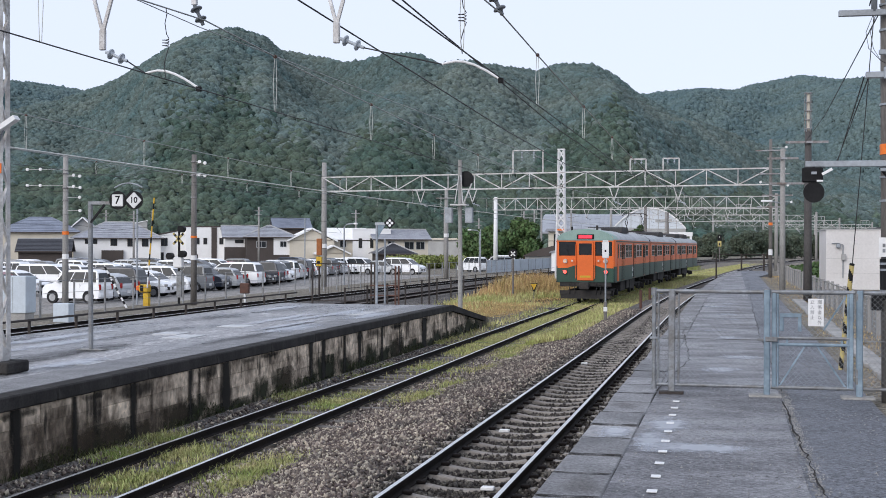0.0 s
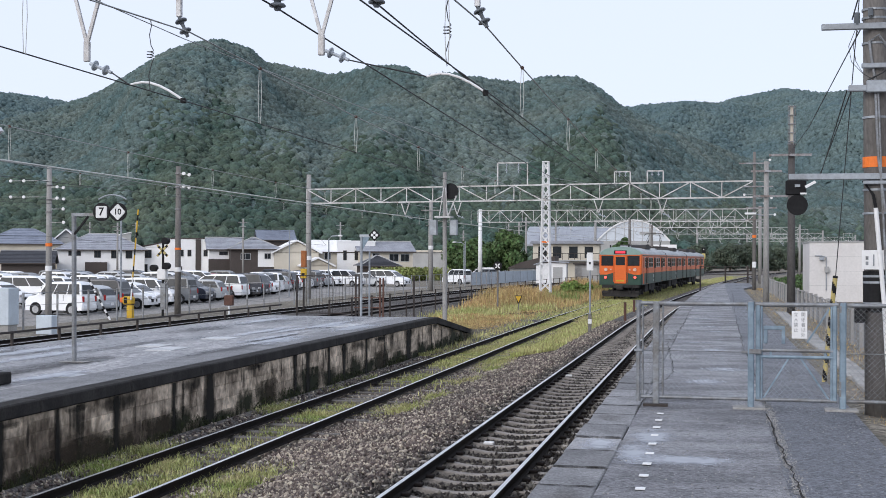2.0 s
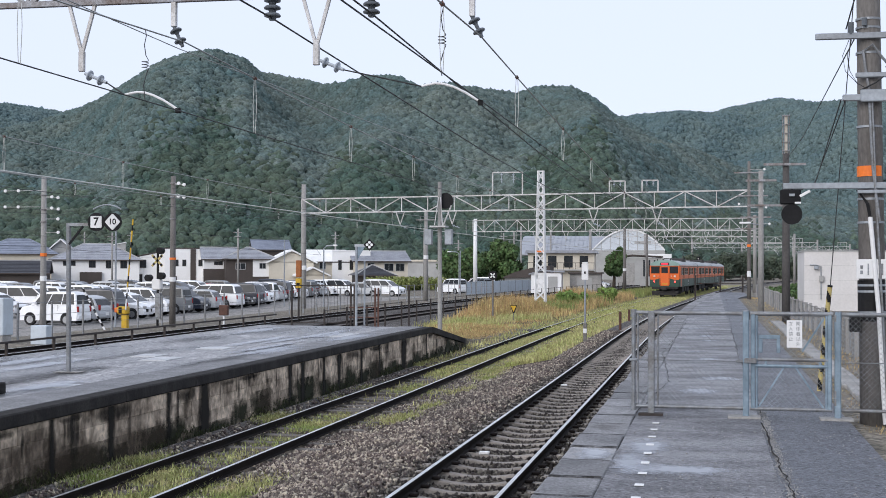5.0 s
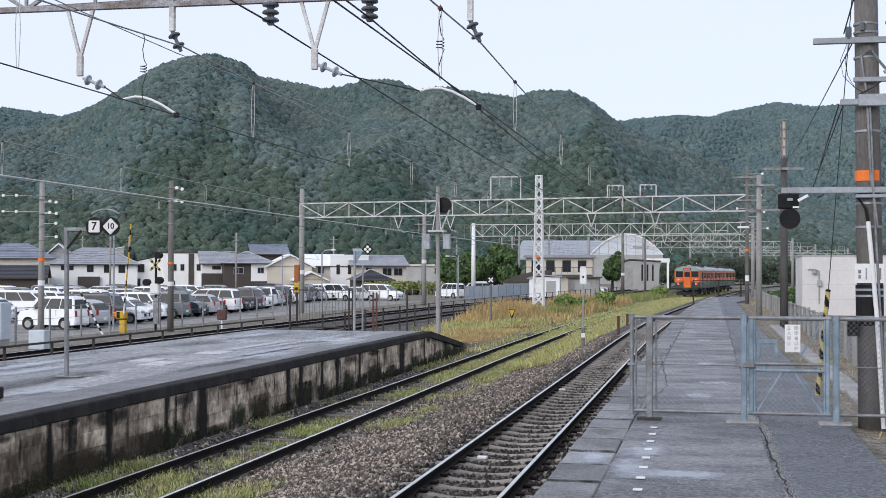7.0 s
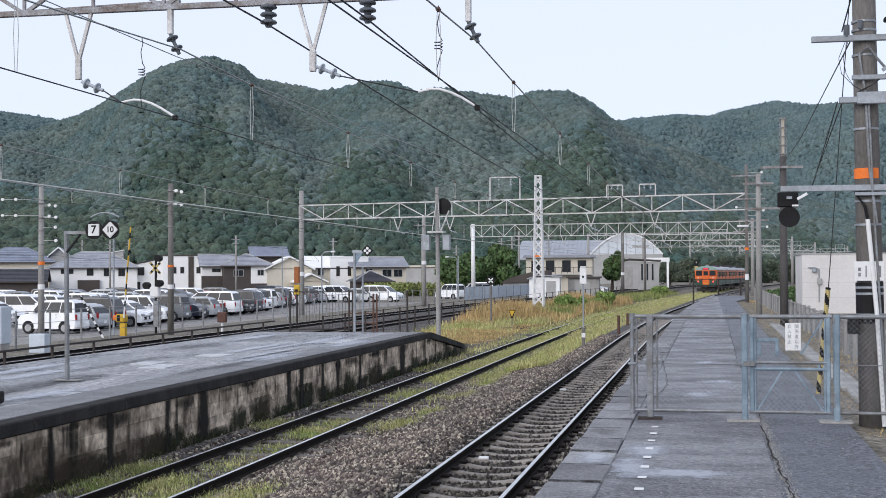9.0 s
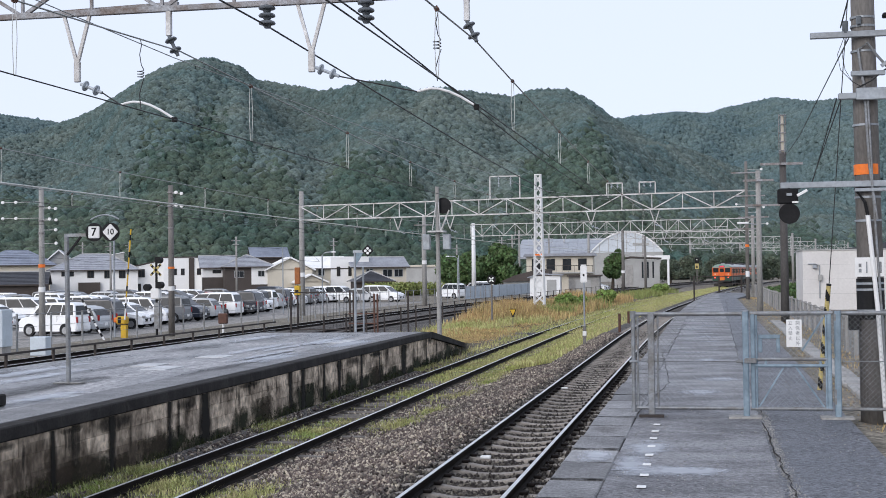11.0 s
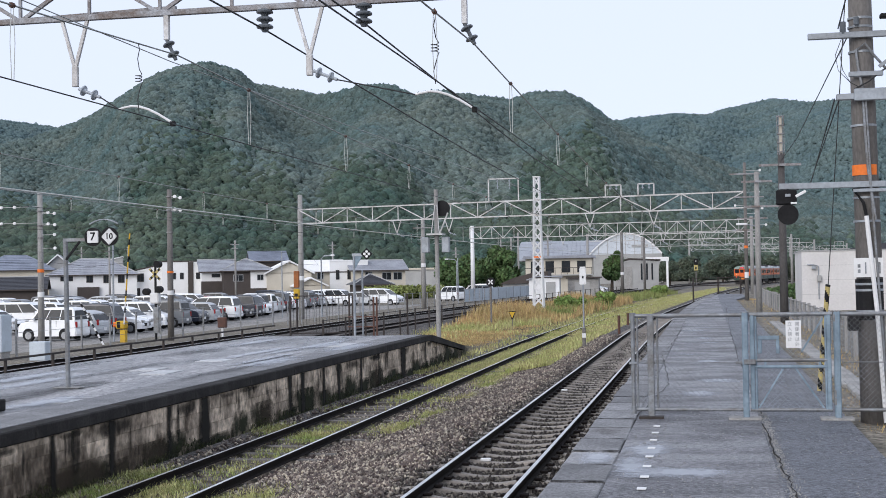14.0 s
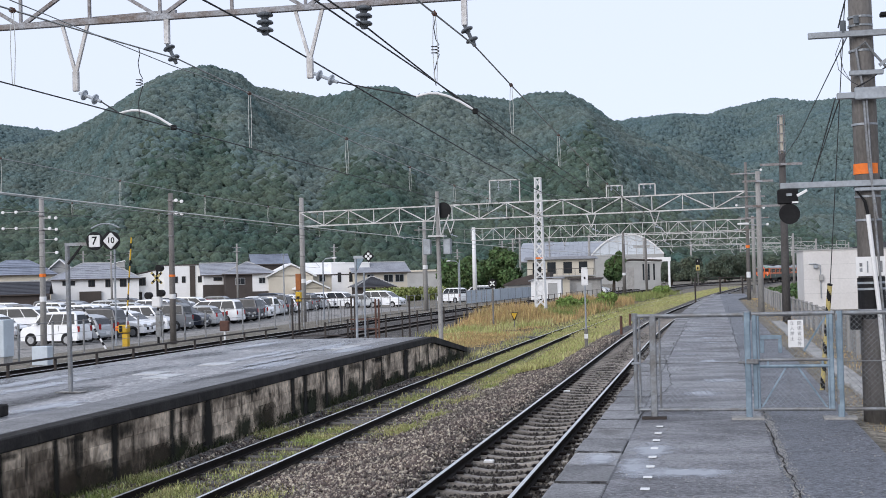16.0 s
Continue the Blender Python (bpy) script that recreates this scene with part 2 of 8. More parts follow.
    shrub=mat("shrub", (0.15, 0.25, 0.06), (0.24, 0.30, 0.09), 0.7, big=0.8, fine=8, island=0.35, bump=0),
    alu=mat("alu", (0.55, 0.55, 0.55), (0.42, 0.42, 0.42), 0.4, metal=0.6, big=4, fine=30, bump=0),
    red_glow=mat("red_glow", (0.7, 0.03, 0.03), glow=(1.0, 0.06, 0.05, 4.0), bump=0),
    red_sign=mat("red_sign", (0.5, 0.03, 0.05), glow=(1.0, 0.06, 0.10, 0.9), bump=0),
    lamp_glass=mat("lamp_glass", (0.6, 0.5, 0.42), (0.55, 0.45, 0.4), 0.2, bump=0),
    warm_glow=mat("warm_glow", (0.8, 0.5, 0.3), glow=(1.0, 0.62, 0.45, 0.12), bump=0),
    tyre=mat("tyre", (0.02, 0.02, 0.021), (0.03, 0.03, 0.03), 0.85, bump=0.1),
    rim=mat("rim", (0.42, 0.43, 0.44), (0.32, 0.32, 0.33), 0.35, metal=0.7, bump=0),
    grass=mat("grass", (0.33, 0.37, 0.12), (0.48, 0.43, 0.21), 0.75, big=0.55, fine=8, island=0.35, bump=0),
    weed=mat("weed", (0.16, 0.21, 0.06), (0.27, 0.28, 0.10), 0.7, big=0.8, fine=8, island=0.35, bump=0),
    straw=mat("straw", (0.50, 0.345, 0.16), (0.36, 0.29, 0.13), 0.8, big=0.5, fine=5, island=0.35, bump=0),
    moss=mat("moss", (0.030, 0.040, 0.016), (0.05, 0.06, 0.02), 0.9, big=1, fine=9, island=0.3, bump=0),
    bush=mat("bush", (0.052, 0.098, 0.036), (0.088, 0.14, 0.046), 0.7, big=0.6, fine=5, island=0.4, bump=0),
    bush_far=mat("bush_far", (0.068, 0.095, 0.068), (0.098, 0.115, 0.078), 0.75, big=0.6, fine=5, island=0.4, bump=0),
    # woodland greens with distance haze tinted in; forest_near holds the least of it
    forest_haze=mat("forest_haze", (0.064, 0.108, 0.106), (0.110, 0.138, 0.120), 0.85, big=0.012, fine=0.9, grain=0.45, island=0.28, bump=0.9, relief=0.8),
    # the far ridge's blue-grey air haze is mixed into its base colours
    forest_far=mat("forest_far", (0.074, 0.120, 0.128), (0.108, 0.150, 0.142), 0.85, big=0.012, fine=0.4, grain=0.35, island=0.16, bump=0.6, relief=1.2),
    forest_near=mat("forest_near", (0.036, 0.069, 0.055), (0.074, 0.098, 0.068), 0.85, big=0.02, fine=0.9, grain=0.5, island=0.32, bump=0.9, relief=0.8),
    bark=mat("bark", (0.11, 0.085, 0.065), rough=0.9, big=3, fine=20),
    wall_white=mat("wall_white", (0.82, 0.82, 0.82), (0.76, 0.76, 0.75), 0.8, big=0.5, fine=8, grain=0.05, bump=0.05),
    wall_warm=mat("wall_warm", (0.67, 0.65, 0.63), (0.60, 0.58, 0.56), 0.8, big=0.4, fine=7, grain=0.06, bump=0.05),
    wall_cream=mat("wall_cream", (0.60, 0.55, 0.46), (0.52, 0.48, 0.40), 0.8, big=0.5, fine=8, grain=0.06, bump=0.05),
    wall_dark=mat("wall_dark", (0.075, 0.062, 0.056), (0.06, 0.05, 0.046), 0.75, big=0.6, fine=8, grain=0.12),
    wall_grey=mat("wall_grey", (0.40, 0.40, 0.39), (0.33, 0.33, 0.32), 0.8, big=0.5, fine=8, grain=0.08),
    tile_grey=mat("tile_grey", (0.33, 0.345, 0.38), (0.24, 0.25, 0.28), 0.38, big=0.5, fine=5, grain=0.2, bump=0.2),
    tile_dark=mat("tile_dark", (0.055, 0.057, 0.066), (0.04, 0.042, 0.05), 0.5, big=0.5, fine=5, grain=0.2, bump=0.2),
    solar=mat("solar", (0.22, 0.25, 0.31), (0.16, 0.18, 0.23), 0.15, big=0.5, fine=5, grain=0.1, bump=0),
    sheet_roof=mat("sheet_roof", (0.36, 0.38, 0.41), (0.29, 0.30, 0.33), 0.45, metal=0.2, big=0.15, fine=3, grain=0.1),
    hall_glass=mat("hall_glass", (0.62, 0.66, 0.70), (0.52, 0.56, 0.60), 0.3, big=0.2, fine=3, grain=0.08, bump=0),
)


# ---- mesh helpers ----
def part(name, bm, material, parent=None, label="", smooth=False):
    """Links a bmesh as one mesh object, under a thing or a part."""
    me = bpy.data.meshes.new(name)
    bmesh.ops.recalc_face_normals(bm, faces=bm.faces)
    if smooth:
        for f in bm.faces:
            f.smooth = True
    bm.to_mesh(me)
    bm.free()
    me.materials.append(M[material])
    ob = new(name, me)
    ob.parent = parent
    return tagged(ob, label)


def thing(name, label, category, group="", at=(0, 0, 0), turn=0.0):
    ob = tagged(new(name), label, category, group)
    ob.empty_display_size = 0.2
    ob.matrix_basis = pose(*at, 0, 0, turn)
    return ob


def structure(name, bm, material, label, category):
    return tagged(part(name, bm, material), label, category, kind="structure")


def stuff(name, verts, faces, material, label, category, parent=None):
    """One mesh from arrays of vertices and of triangles or quads."""
    me = bpy.data.meshes.new(name)
    verts, faces = np.asarray(verts, np.float32), np.asarray(faces, np.int32)
    k = faces.shape[1]
    me.vertices.add(len(verts)), me.loops.add(faces.size), me.polygons.add(len(faces))
    me.vertices.foreach_set("co", verts.ravel())
    me.loops.foreach_set("vertex_index", faces.ravel())
    me.polygons.foreach_set("loop_start", np.arange(0, faces.size, k, dtype=np.int32))
    me.update(calc_edges=True)
    me.validate()
    me.materials.append(M[material])
    ob = new(name, me)
    ob.parent = parent
    return tagged(ob, label, "" if parent else category, kind="stuff")


def B():
    return bmesh.new()


def box(bm, x0, y0, z0, x1, y1, z1, bevel=0.0, m=None):
    v = [bm.verts.new(p) for p in ((x0, y0, z0), (x1, y0, z0), (x1, y1, z0), (x0, y1, z0),
                                   (x0, y0, z1), (x1, y0, z1), (x1, y1, z1), (x0, y1, z1))]
    f = [bm.faces.new([v[i] for i in q]) for q in ((0, 3, 2, 1), (4, 5, 6, 7), (0, 1, 5, 4), (1, 2, 6, 5), (2, 3, 7, 6), (3, 0, 4, 7))]
    if m is not None:
        for q in v:
            q.co = m @ q.co
    if bevel:
        es = list({e for q in f for e in q.edges})
        bmesh.ops.bevel(bm, geom=es, offset=bevel, segments=1, affect="EDGES")
    return bm


def ring(bm, c, u, w, r, n):
    return [bm.verts.new(c + u * (r * math.cos(2 * math.pi * i / n)) + w * (r * math.sin(2 * math.pi * i / n))) for i in range(n)]


def tube(bm, pts, r, n=6, r2=None, caps=True):
    """A round bar through the points; r2: radius at its end."""
    pts = [Vector(p) for p in pts]
    last, r2 = None, r if r2 is None else r2
    first = None
    for i, p in enumerate(pts):
        a, b = pts[max(i - 1, 0)], pts[min(i + 1, len(pts) - 1)]
        d = (b - a).normalized()
        u = d.cross(Vector((0, 0, 1)) if abs(d.z) < 0.9 else Vector((0, 1, 0))).normalized()
        w = d.cross(u)
        now = ring(bm, p, u, w, r + (r2 - r) * i / max(len(pts) - 1, 1), n)
        if last:
            for j in range(n):
                bm.faces.new((last[j], last[(j + 1) % n], now[(j + 1) % n], now[j]))
        first, last = first or now, now
    if caps and n > 2:
        bm.faces.new(first[::-1]), bm.faces.new(last)
    return bm


def bar(bm, p, q, w, h=None):
    """A square bar from p to q."""
    p, q = Vector(p), Vector(q)
    h = w if h is None else h
    d = q - p
    m = Matrix.Translation(p) @ d.to_track_quat("Y", "Z").to_matrix().to_4x4()
    return box(bm, -w / 2, 0, -h / 2, w / 2, d.length, h / 2, m=m)


def prism(bm, outline, lo, hi, axis="x"):
    """An outline of (a, b) drawn out from lo to hi along the axis: x: (y, z), y: (x, z), z: (x, y)."""
    at = {"x": lambda a, b, c: (c, a, b), "y": lambda a, b, c: (a, c, b), "z": lambda a, b, c: (a, b, c)}[axis]
    lo_v = [bm.verts.new(at(a, b, lo)) for a, b in outline]
    hi_v = [bm.verts.new(at(a, b, hi)) for a, b in outline]
    n = len(outline)
    bm.faces.new(lo_v[::-1]), bm.faces.new(hi_v)
    for i in range(n):
        bm.faces.new((lo_v[i], lo_v[(i + 1) % n], hi_v[(i + 1) % n], hi_v[i]))
    return bm


def disc(bm, c, r, depth, n=24, axis="y"):
    d = Vector({"x": (1, 0, 0), "y": (0, 1, 0), "z": (0, 0, 1)}[axis]) * depth / 2
    return tube(bm, [Vector(c) - d, Vector(c) + d], r, n)


def strip(bm, xs, y0, y1, z, steps, centre):
    """A sheet that follows a track's line: xs are offsets from it, z their heights."""
    last = None
    for i in range(steps + 1):
        y = y0 + (y1 - y0) * i / steps
        now = [bm.verts.new((centre(y) + x, y, h)) for x, h in zip(xs, z)]
        if last:
            for j in range(len(now) - 1):
                bm.faces.new((last[j], last[j + 1], now[j + 1], now[j]))
        last = now
    return bm


# ---- the tracks' lines ----
PLAT = 0.76      # platform above the rails
LOW = -0.28      # the side track lies lower than the near one
BED = -0.17      # ballast below the rails
LIFT = 0.043     # the light rail section brings bed and sleepers up
ISLAND = 1.089   # true size of the island platform's drawing


def line_left(y):
    if y < 50:
        return -7.06
    if y < 134:
        return -7.06 + (y - 50) ** 2 / 2400
    return -4.12 + 0.07 * (y - 134) + (y - 134) ** 2 / 8000 + max(y - 236, 0) ** 2 / 1500


def line_near(y):
    w = 4.24 + (0 if y < 45 else 0.55 * min((y - 45) / 55, 1) ** 1.5)
    w -= 0.8 * min(max((y - 110) / 60, 0), 1)
    return line_left(y) + w


def line_far_a(y):
    return line_left(y) - 8.96


def line_far_b(y):
    return line_left(y) - 12.86


# ---- ground and tracks ----
def on_island(ob):
    """The island platform and what stands on it: drawn at a smaller scale, set 0.218 m lower than the near platform's level."""
    ob.location = ob.location * ISLAND + Vector((0, 0, -0.218))
    ob.scale = (ISLAND, ISLAND, ISLAND)


def ground():
    bm = B()
    xs = [-3500, -400, -60, -27.4, -26.2, -15.6, -14.4, -5.7, -4.3, 1.6, 2.6, 8, 60, 400, 3500]
    ys = [-3500, -300, -20, 0, 40, 80, 140, 300, 3500]
    grid = [[bm.verts.new((x, y, -0.62 if -500 < x < -27 and 30 < y < 150 else -0.66 if -14.5 < x < -5.5 else (-0.36 if -5.5 < x < 2 else -0.25))) for x in xs] for y in ys]
    for a, b in zip(grid, grid[1:]):
        for i in range(len(xs) - 1):
            bm.faces.new((a[i], a[i + 1], b[i + 1], b[i]))
    structure("ground", bm, "dirt", "bare grey-brown earth round the railway yard", "ground")


RAIL = [(-0.0325, 0), (-0.0325, -0.035), (-0.009, -0.048), (-0.009, -0.125), (-0.062, -0.14), (-0.062, -0.152),
        (0.062, -0.152), (0.062, -0.14), (0.009, -0.125), (0.009, -0.048), (0.0325, -0.035), (0.0325, 0)]


def railway_track(name, centre, y0, y1, top, sleepers, label, ballast=True, near=60, low=0.0, crib=-0.245):
    """A track with its bed, two rails and sleepers."""
    t = thing(name, label, "railway track", "railway tracks", (0, 0, low))
    if ballast:
        part("ballast_bed", strip(B(), [-2.1, -1.45, -1.05, 1.05, 1.45, 2.1], y0, y1, [-0.36, BED + LIFT, crib + LIFT, crib + LIFT, BED + LIFT, -0.36], 60, centre), "ballast", t)
    for s in (-0.566, 0.566):
        bm = B()
        steps = [y0 + (y1 - y0) * (i / 70) for i in range(71)]
        last = None
        for y in steps:
            now = [bm.verts.new((centre(y) + s + a, y, b * 0.72)) for a, b in RAIL]
            if last:
                for j in range(len(now)):
                    bm.faces.new((last[j], last[(j + 1) % 12], now[(j + 1) % 12], now[j]))
            last = now
        r = part("rail", bm, "rail", t)
        part("running_surface", strip(B(), [s - 0.025, s + 0.025], y0, y1, [0.004, 0.004], 70, centre), top, r, "worn running surface of the rail")
    y, i = y0 + 0.3, 0
    me = None
    while y < min(y1, near):
        if me is None:
            bm = B()
            if sleepers == "sleeper":
                last = None
                for x, z in ((-1.02, -0.19), (-0.98, -0.172), (-0.72, -0.156), (-0.48, -0.15), (-0.36, -0.172), (-0.2, -0.196), (0, -0.204),
                             (0.2, -0.196), (0.36, -0.172), (0.48, -0.15), (0.72, -0.156), (0.98, -0.172), (1.02, -0.19)):
                    now = [bm.verts.new((x, w, h)) for w, h in ((-0.095, -0.36), (-0.07, z - 0.014), (-0.054, z), (0.054, z), (0.07, z - 0.014), (0.095, -0.36))]
                    if last:
                        for j in range(6):
                            bm.faces.new((last[j], last[(j + 1) % 6], now[(j + 1) % 6], now[j]))
                    else:
                        bm.faces.new(now)
                    last = now
                bm.faces.new(last[::-1])
            else:
                box(bm, -1.05, -0.1, -0.28, 1.05, 0.1, -0.155, 0.012)
            first = part("sleeper", bm, sleepers, t)
            first.location = (centre(y), y, LIFT)
            me = first.data
        else:
            o = new("sleeper", me)
            o.parent = t
            o.location = (centre(y) + random.uniform(-0.02, 0.02), y + random.uniform(-0.02, 0.02), LIFT + (random.uniform(-0.052, -0.012) if sleepers != "sleeper" else 0))
            o.rotation_euler = (0, 0, random.uniform(-0.015, 0.015))
        y += 0.62
    return t


def fastenings(track, centre, y0, y1):
    """Rail clips on both sides of each rail."""
    bm = B()
    box(bm, -0.05, -0.05, -0.155, 0.05, 0.05, -0.115, 0.01)
    first = part("rail_clip", bm, "rail", track)
    first.location = (centre(y0) - 0.68, y0, LIFT)
    y = y0
    while y < y1:
        for s in (-0.68, -0.455, 0.455, 0.68):
            o = new("rail_clip", first.data)
            o.parent, o.location = track, (centre(y) + s, y, LIFT)
        y += 0.62


def stones(name, n, sampler, size, label, material="stone"):
    """Loose broken stone as small uneven lumps."""
    rng = np.random.default_rng(7)
    base = np.array([(1, 0, 0), (0, 1, 0), (-1, 0, 0), (0, -1, 0), (0, 0, 1), (0, 0, -1)], float) * 0.62
    tris = np.array([(0, 1, 4), (1, 2, 4), (2, 3, 4), (3, 0, 4), (1, 0, 5), (2, 1, 5), (3, 2, 5), (0, 3, 5)])
    p = sampler(rng, n)
    v = base[None] * (1 + rng.uniform(-0.35, 0.35, (n, 6, 3))) + rng.uniform(-0.22, 0.22, (n, 6, 3))
    v *= (size * rng.uniform(0.6, 1.5, (n, 1, 1))) * rng.uniform(0.6, 1.15, (n, 1, 3))
    a, b = rng.uniform(0, 6.28, n), rng.uniform(-0.7, 0.7, n)
    ca, sa, cb, sb = np.cos(a)[:, None], np.sin(a)[:, None], np.cos(b)[:, None], np.sin(b)[:, None]
    x, y, z = v[..., 0], v[..., 1] * cb - v[..., 2] * sb, v[..., 1] * sb + v[..., 2] * cb
    v = np.stack([x * ca - y * sa, x * sa + y * ca, z], -1) + p[:, None]
    f = (tris[None] + np.arange(n)[:, None, None] * 6).reshape(-1, 3)
    return stuff(name, v.reshape(-1, 3), f, material, label, "ballast")


def ballast_stones():
    def near(rng, n):
        y = 11.5 + 44 * rng.random(n) ** 1.7
        x = rng.uniform(-6.4, -3.72, n)
        z = np.where(x > -3.8, -0.196 + 0.024 * rng.random(n), BED + 0.005)
        z = np.where(x < -4.25, BED + 0.01 - 0.28 * np.clip((-4.25 - x) / 1.5, 0, 1), z)
        return np.stack([x, y, z + LIFT * (x > -4.4) + rng.uniform(-0.015, 0.02, n)], 1)

    stones("ballast_stones", 53000, near, 0.043, "grey-brown crushed stone ballast between the tracks")

    def between(rng, n):
        y = 11.5 + 46 * rng.random(n) ** 1.7
        y = -7.39 + 0.62 * np.round((y + 7.39) / 0.62) + rng.uniform(-0.235, 0.235, n)
        x = rng.uniform(-3.36, -2.28, n)
        return np.stack([x, y, -0.231 + LIFT + rng.uniform(-0.02, 0.02, n)], 1)

    stones("crib_stones", 22000, between, 0.042, "dirty dark ballast between the concrete sleepers", "stone_dark")

    def beside(rng, n):
        y = 11.5 + 44 * rng.random(n) ** 1.7
        x = np.where(rng.random(n) < 0.4, rng.uniform(-3.86, -3.44, n), rng.uniform(-2.2, -1.36, n))
        z = np.where(np.abs(x + 2.82) < 0.98, -0.196 + 0.024 * rng.random(n), BED + 0.005)
        return np.stack([x, y, z + LIFT + rng.uniform(-0.015, 0.02, n)], 1)

    stones("shoulder_stones", 15000, beside, 0.043, "rust-darkened ballast along the outside of the rails", "stone_dark")

    def left(rng, n):
        y = 11 + 30 * rng.random(n) ** 1.4
        x = rng.uniform(-8.5, -6.3, n)
        return np.stack([x, y, np.where(np.abs(x + 7.06) < 1.08, -0.235, BED - 0.01) + LOW + LIFT + rng.uniform(-0.02, 0.015, n)], 1)

    stones("track_stones", 10000, left, 0.042, "dark weathered stone ballast in the weedy siding", "stone")


def platform_grit():
    def spots(rng, n):
        y = 9.0 + 7.5 * rng.random(n)
        x = 0.60 - 0.004 * (y - 9) + rng.normal(0, 0.03, n)
        some = rng.random(n) < 0.35
        x = np.where(some, rng.uniform(-0.8, 1.45, n), x)
        return np.column_stack([x, y, np.full(n, PLAT + 0.004)])

    stones("platform_grit", 1500, spots, 0.011, "pale crumbled aggregate along the asphalt seam", "concrete")


def grass_blades(name, n, sampler, height, width, material, label, lean=0.45, seed=3):
    """Grass as many single bent blades."""
    rng = np.random.default_rng(seed)
    p, hs = sampler(rng, n)
    n = len(p)
    a = rng.uniform(0, 6.28, n)
    h = height * rng.uniform(0.45, 1.2, n) * hs
    d = np.stack([np.cos(a), np.sin(a), np.zeros(n)], 1)
    s = np.stack([-np.sin(a), np.cos(a), np.zeros(n)], 1) * (width * rng.uniform(0.6, 1.3, n))[:, None]
    up = np.array([0, 0, 1.0])
    k = (h * lean * rng.uniform(0.2, 1.4, n))[:, None]
    mid = p + up * (h * 0.62)[:, None] + d * k * 0.35
    tip = p + up * h[:, None] + d * k
    v = np.stack([p - s, p + s, mid + s * 0.8, mid - s * 0.8, tip], 1).reshape(-1, 3)
    i = np.arange(n)[:, None] * 5
    f = np.concatenate([i + [0, 1, 2], i + [0, 2, 3], i + [3, 2, 4]])
    return stuff(name, v, f, material, label, "grass")


def clumps(rng, n, centres, spread):
    c = centres[rng.integers(0, len(centres), n)]
    return c + rng.normal(0, 1, (n, 2)) * np.asarray(spread)


def vegetation():
    def siding(rng, n):
        c = np.stack([rng.choice([-7.06, -6.0, -5.4, -8.1], 60, p=[0.5, 0.3, 0.1, 0.1]), 12 + 38 * rng.random(60) ** 0.7], 1)
        q = clumps(rng, n, c, (0.22, 0.4))
        keep = (q[:, 0] > -8.5) & (q[:, 0] < -4.6) & (np.abs(np.abs(q[:, 0] + 7.06) - 0.566) > 0.07)
        q = q[keep]
        return np.column_stack([q, np.full(len(q), BED + LOW + LIFT - 0.02)]), rng.uniform(0.5, 1.2, len(q))

    grass_blades("siding_weeds", 17000, siding, 0.06, 0.006, "tuft", "short green and yellowing weeds between the rails", lean=0.8)

    def growth(rng, n):
        y = 27 + 38 * rng.random(n)
        x = np.where(rng.random(n) < 0.55, -7.06 + rng.uniform(-0.5, 0.5, n), rng.uniform(-6.4, -5.0, n))
        keep = rng.random(n) < np.clip(0.45 + 0.4 * np.sin(y * 1.1) + 0.3 * np.sin(x * 4 + y * 0.5) + (y - 40) / 25, 0.05, 1)
        x, y = x[keep], y[keep]
        x += np.array([line_left(v) + 7.06 for v in y])
        return np.column_stack([x, y, np.full(len(x), BED + LOW + LIFT - 0.02)]), rng.uniform(0.5, 1.2, len(x))

    grass_blades("siding_growth", 26000, growth, 0.085, 0.009, "grass", "low yellow-green grass over the sleepers", seed=19)

    def tufts(rng, n):
        c = np.array([(-6.5, 13.6), (-6.1, 14.6), (-6.7, 15.6), (-5.2, 13.6), (-5.35, 14.6), (-7.45, 15.3), (-7.5, 16.7), (-5.1, 22.5), (-5.0, 24.5), (-4.85, 28), (-5.1, 31), (-6.4, 21), (-7.4, 22)])
        q = clumps(rng, n, c * 1.1, (0.22, 0.4))
        return np.column_stack([q, np.full(n, BED + LOW + LIFT - 0.02)]), rng.uniform(0.5, 1.3, n)

    grass_blades("weed_tufts", 17000, tufts, 0.078, 0.006, "tuft", "fresh green weed tufts beside the siding rails", lean=0.85, seed=5)

    def verge(rng, n):
        y = 38 + 190 * rng.random(n) ** 1.7
        off = rng.normal(0, 1.5, n)
        x = np.array([line_left(v) for v in y]) + 0.5 + off
        keep = (x > np.array([line_left(v) for v in y]) - 1.9) & (x < np.array([line_near(v) for v in y]) - 1.7)
        q = np.column_stack([x, y, BED + LOW + LIFT - 0.03 + 0.28 * np.clip((x + 6.0) / 1.5, 0, 1) * (y < 60) + 0.1 * (y >= 60)])[keep]
        close = np.abs(q[:, 0] - np.array([line_left(v) for v in q[:, 1]]))
        return q, rng.uniform(0.4, 1.2, len(q)) * np.where(close < 1.2, np.clip((q[:, 1] - 46) / 32, 0.3, 1.0), 1.0)

    grass_blades("verge_grass", 72000, verge, 0.14, 0.014, "grass", "yellow-green grass growing over the siding", seed=8)

    def reeds(rng, n):
        y = 50 + 68 * rng.random(n) ** 1.1
        base = np.array([line_left(v) for v in y])
        x = base - 1.8 - 4.7 * rng.random(n) * np.clip((y - 40) / 26, 0.15, 1) + rng.normal(0, 0.35, n)
        patch = np.sin(x * 1.1 + 2) + np.sin(y * 0.35) + np.sin(x * 0.6 - y * 0.21)
        q = np.column_stack([x, y, np.full(n, -0.25)])
        return q, np.clip(0.55 + 0.28 * patch, 0.12, 1.15) * np.where(y < 66, 0.16, np.clip((y - 62) / 14, 0.2, 1))

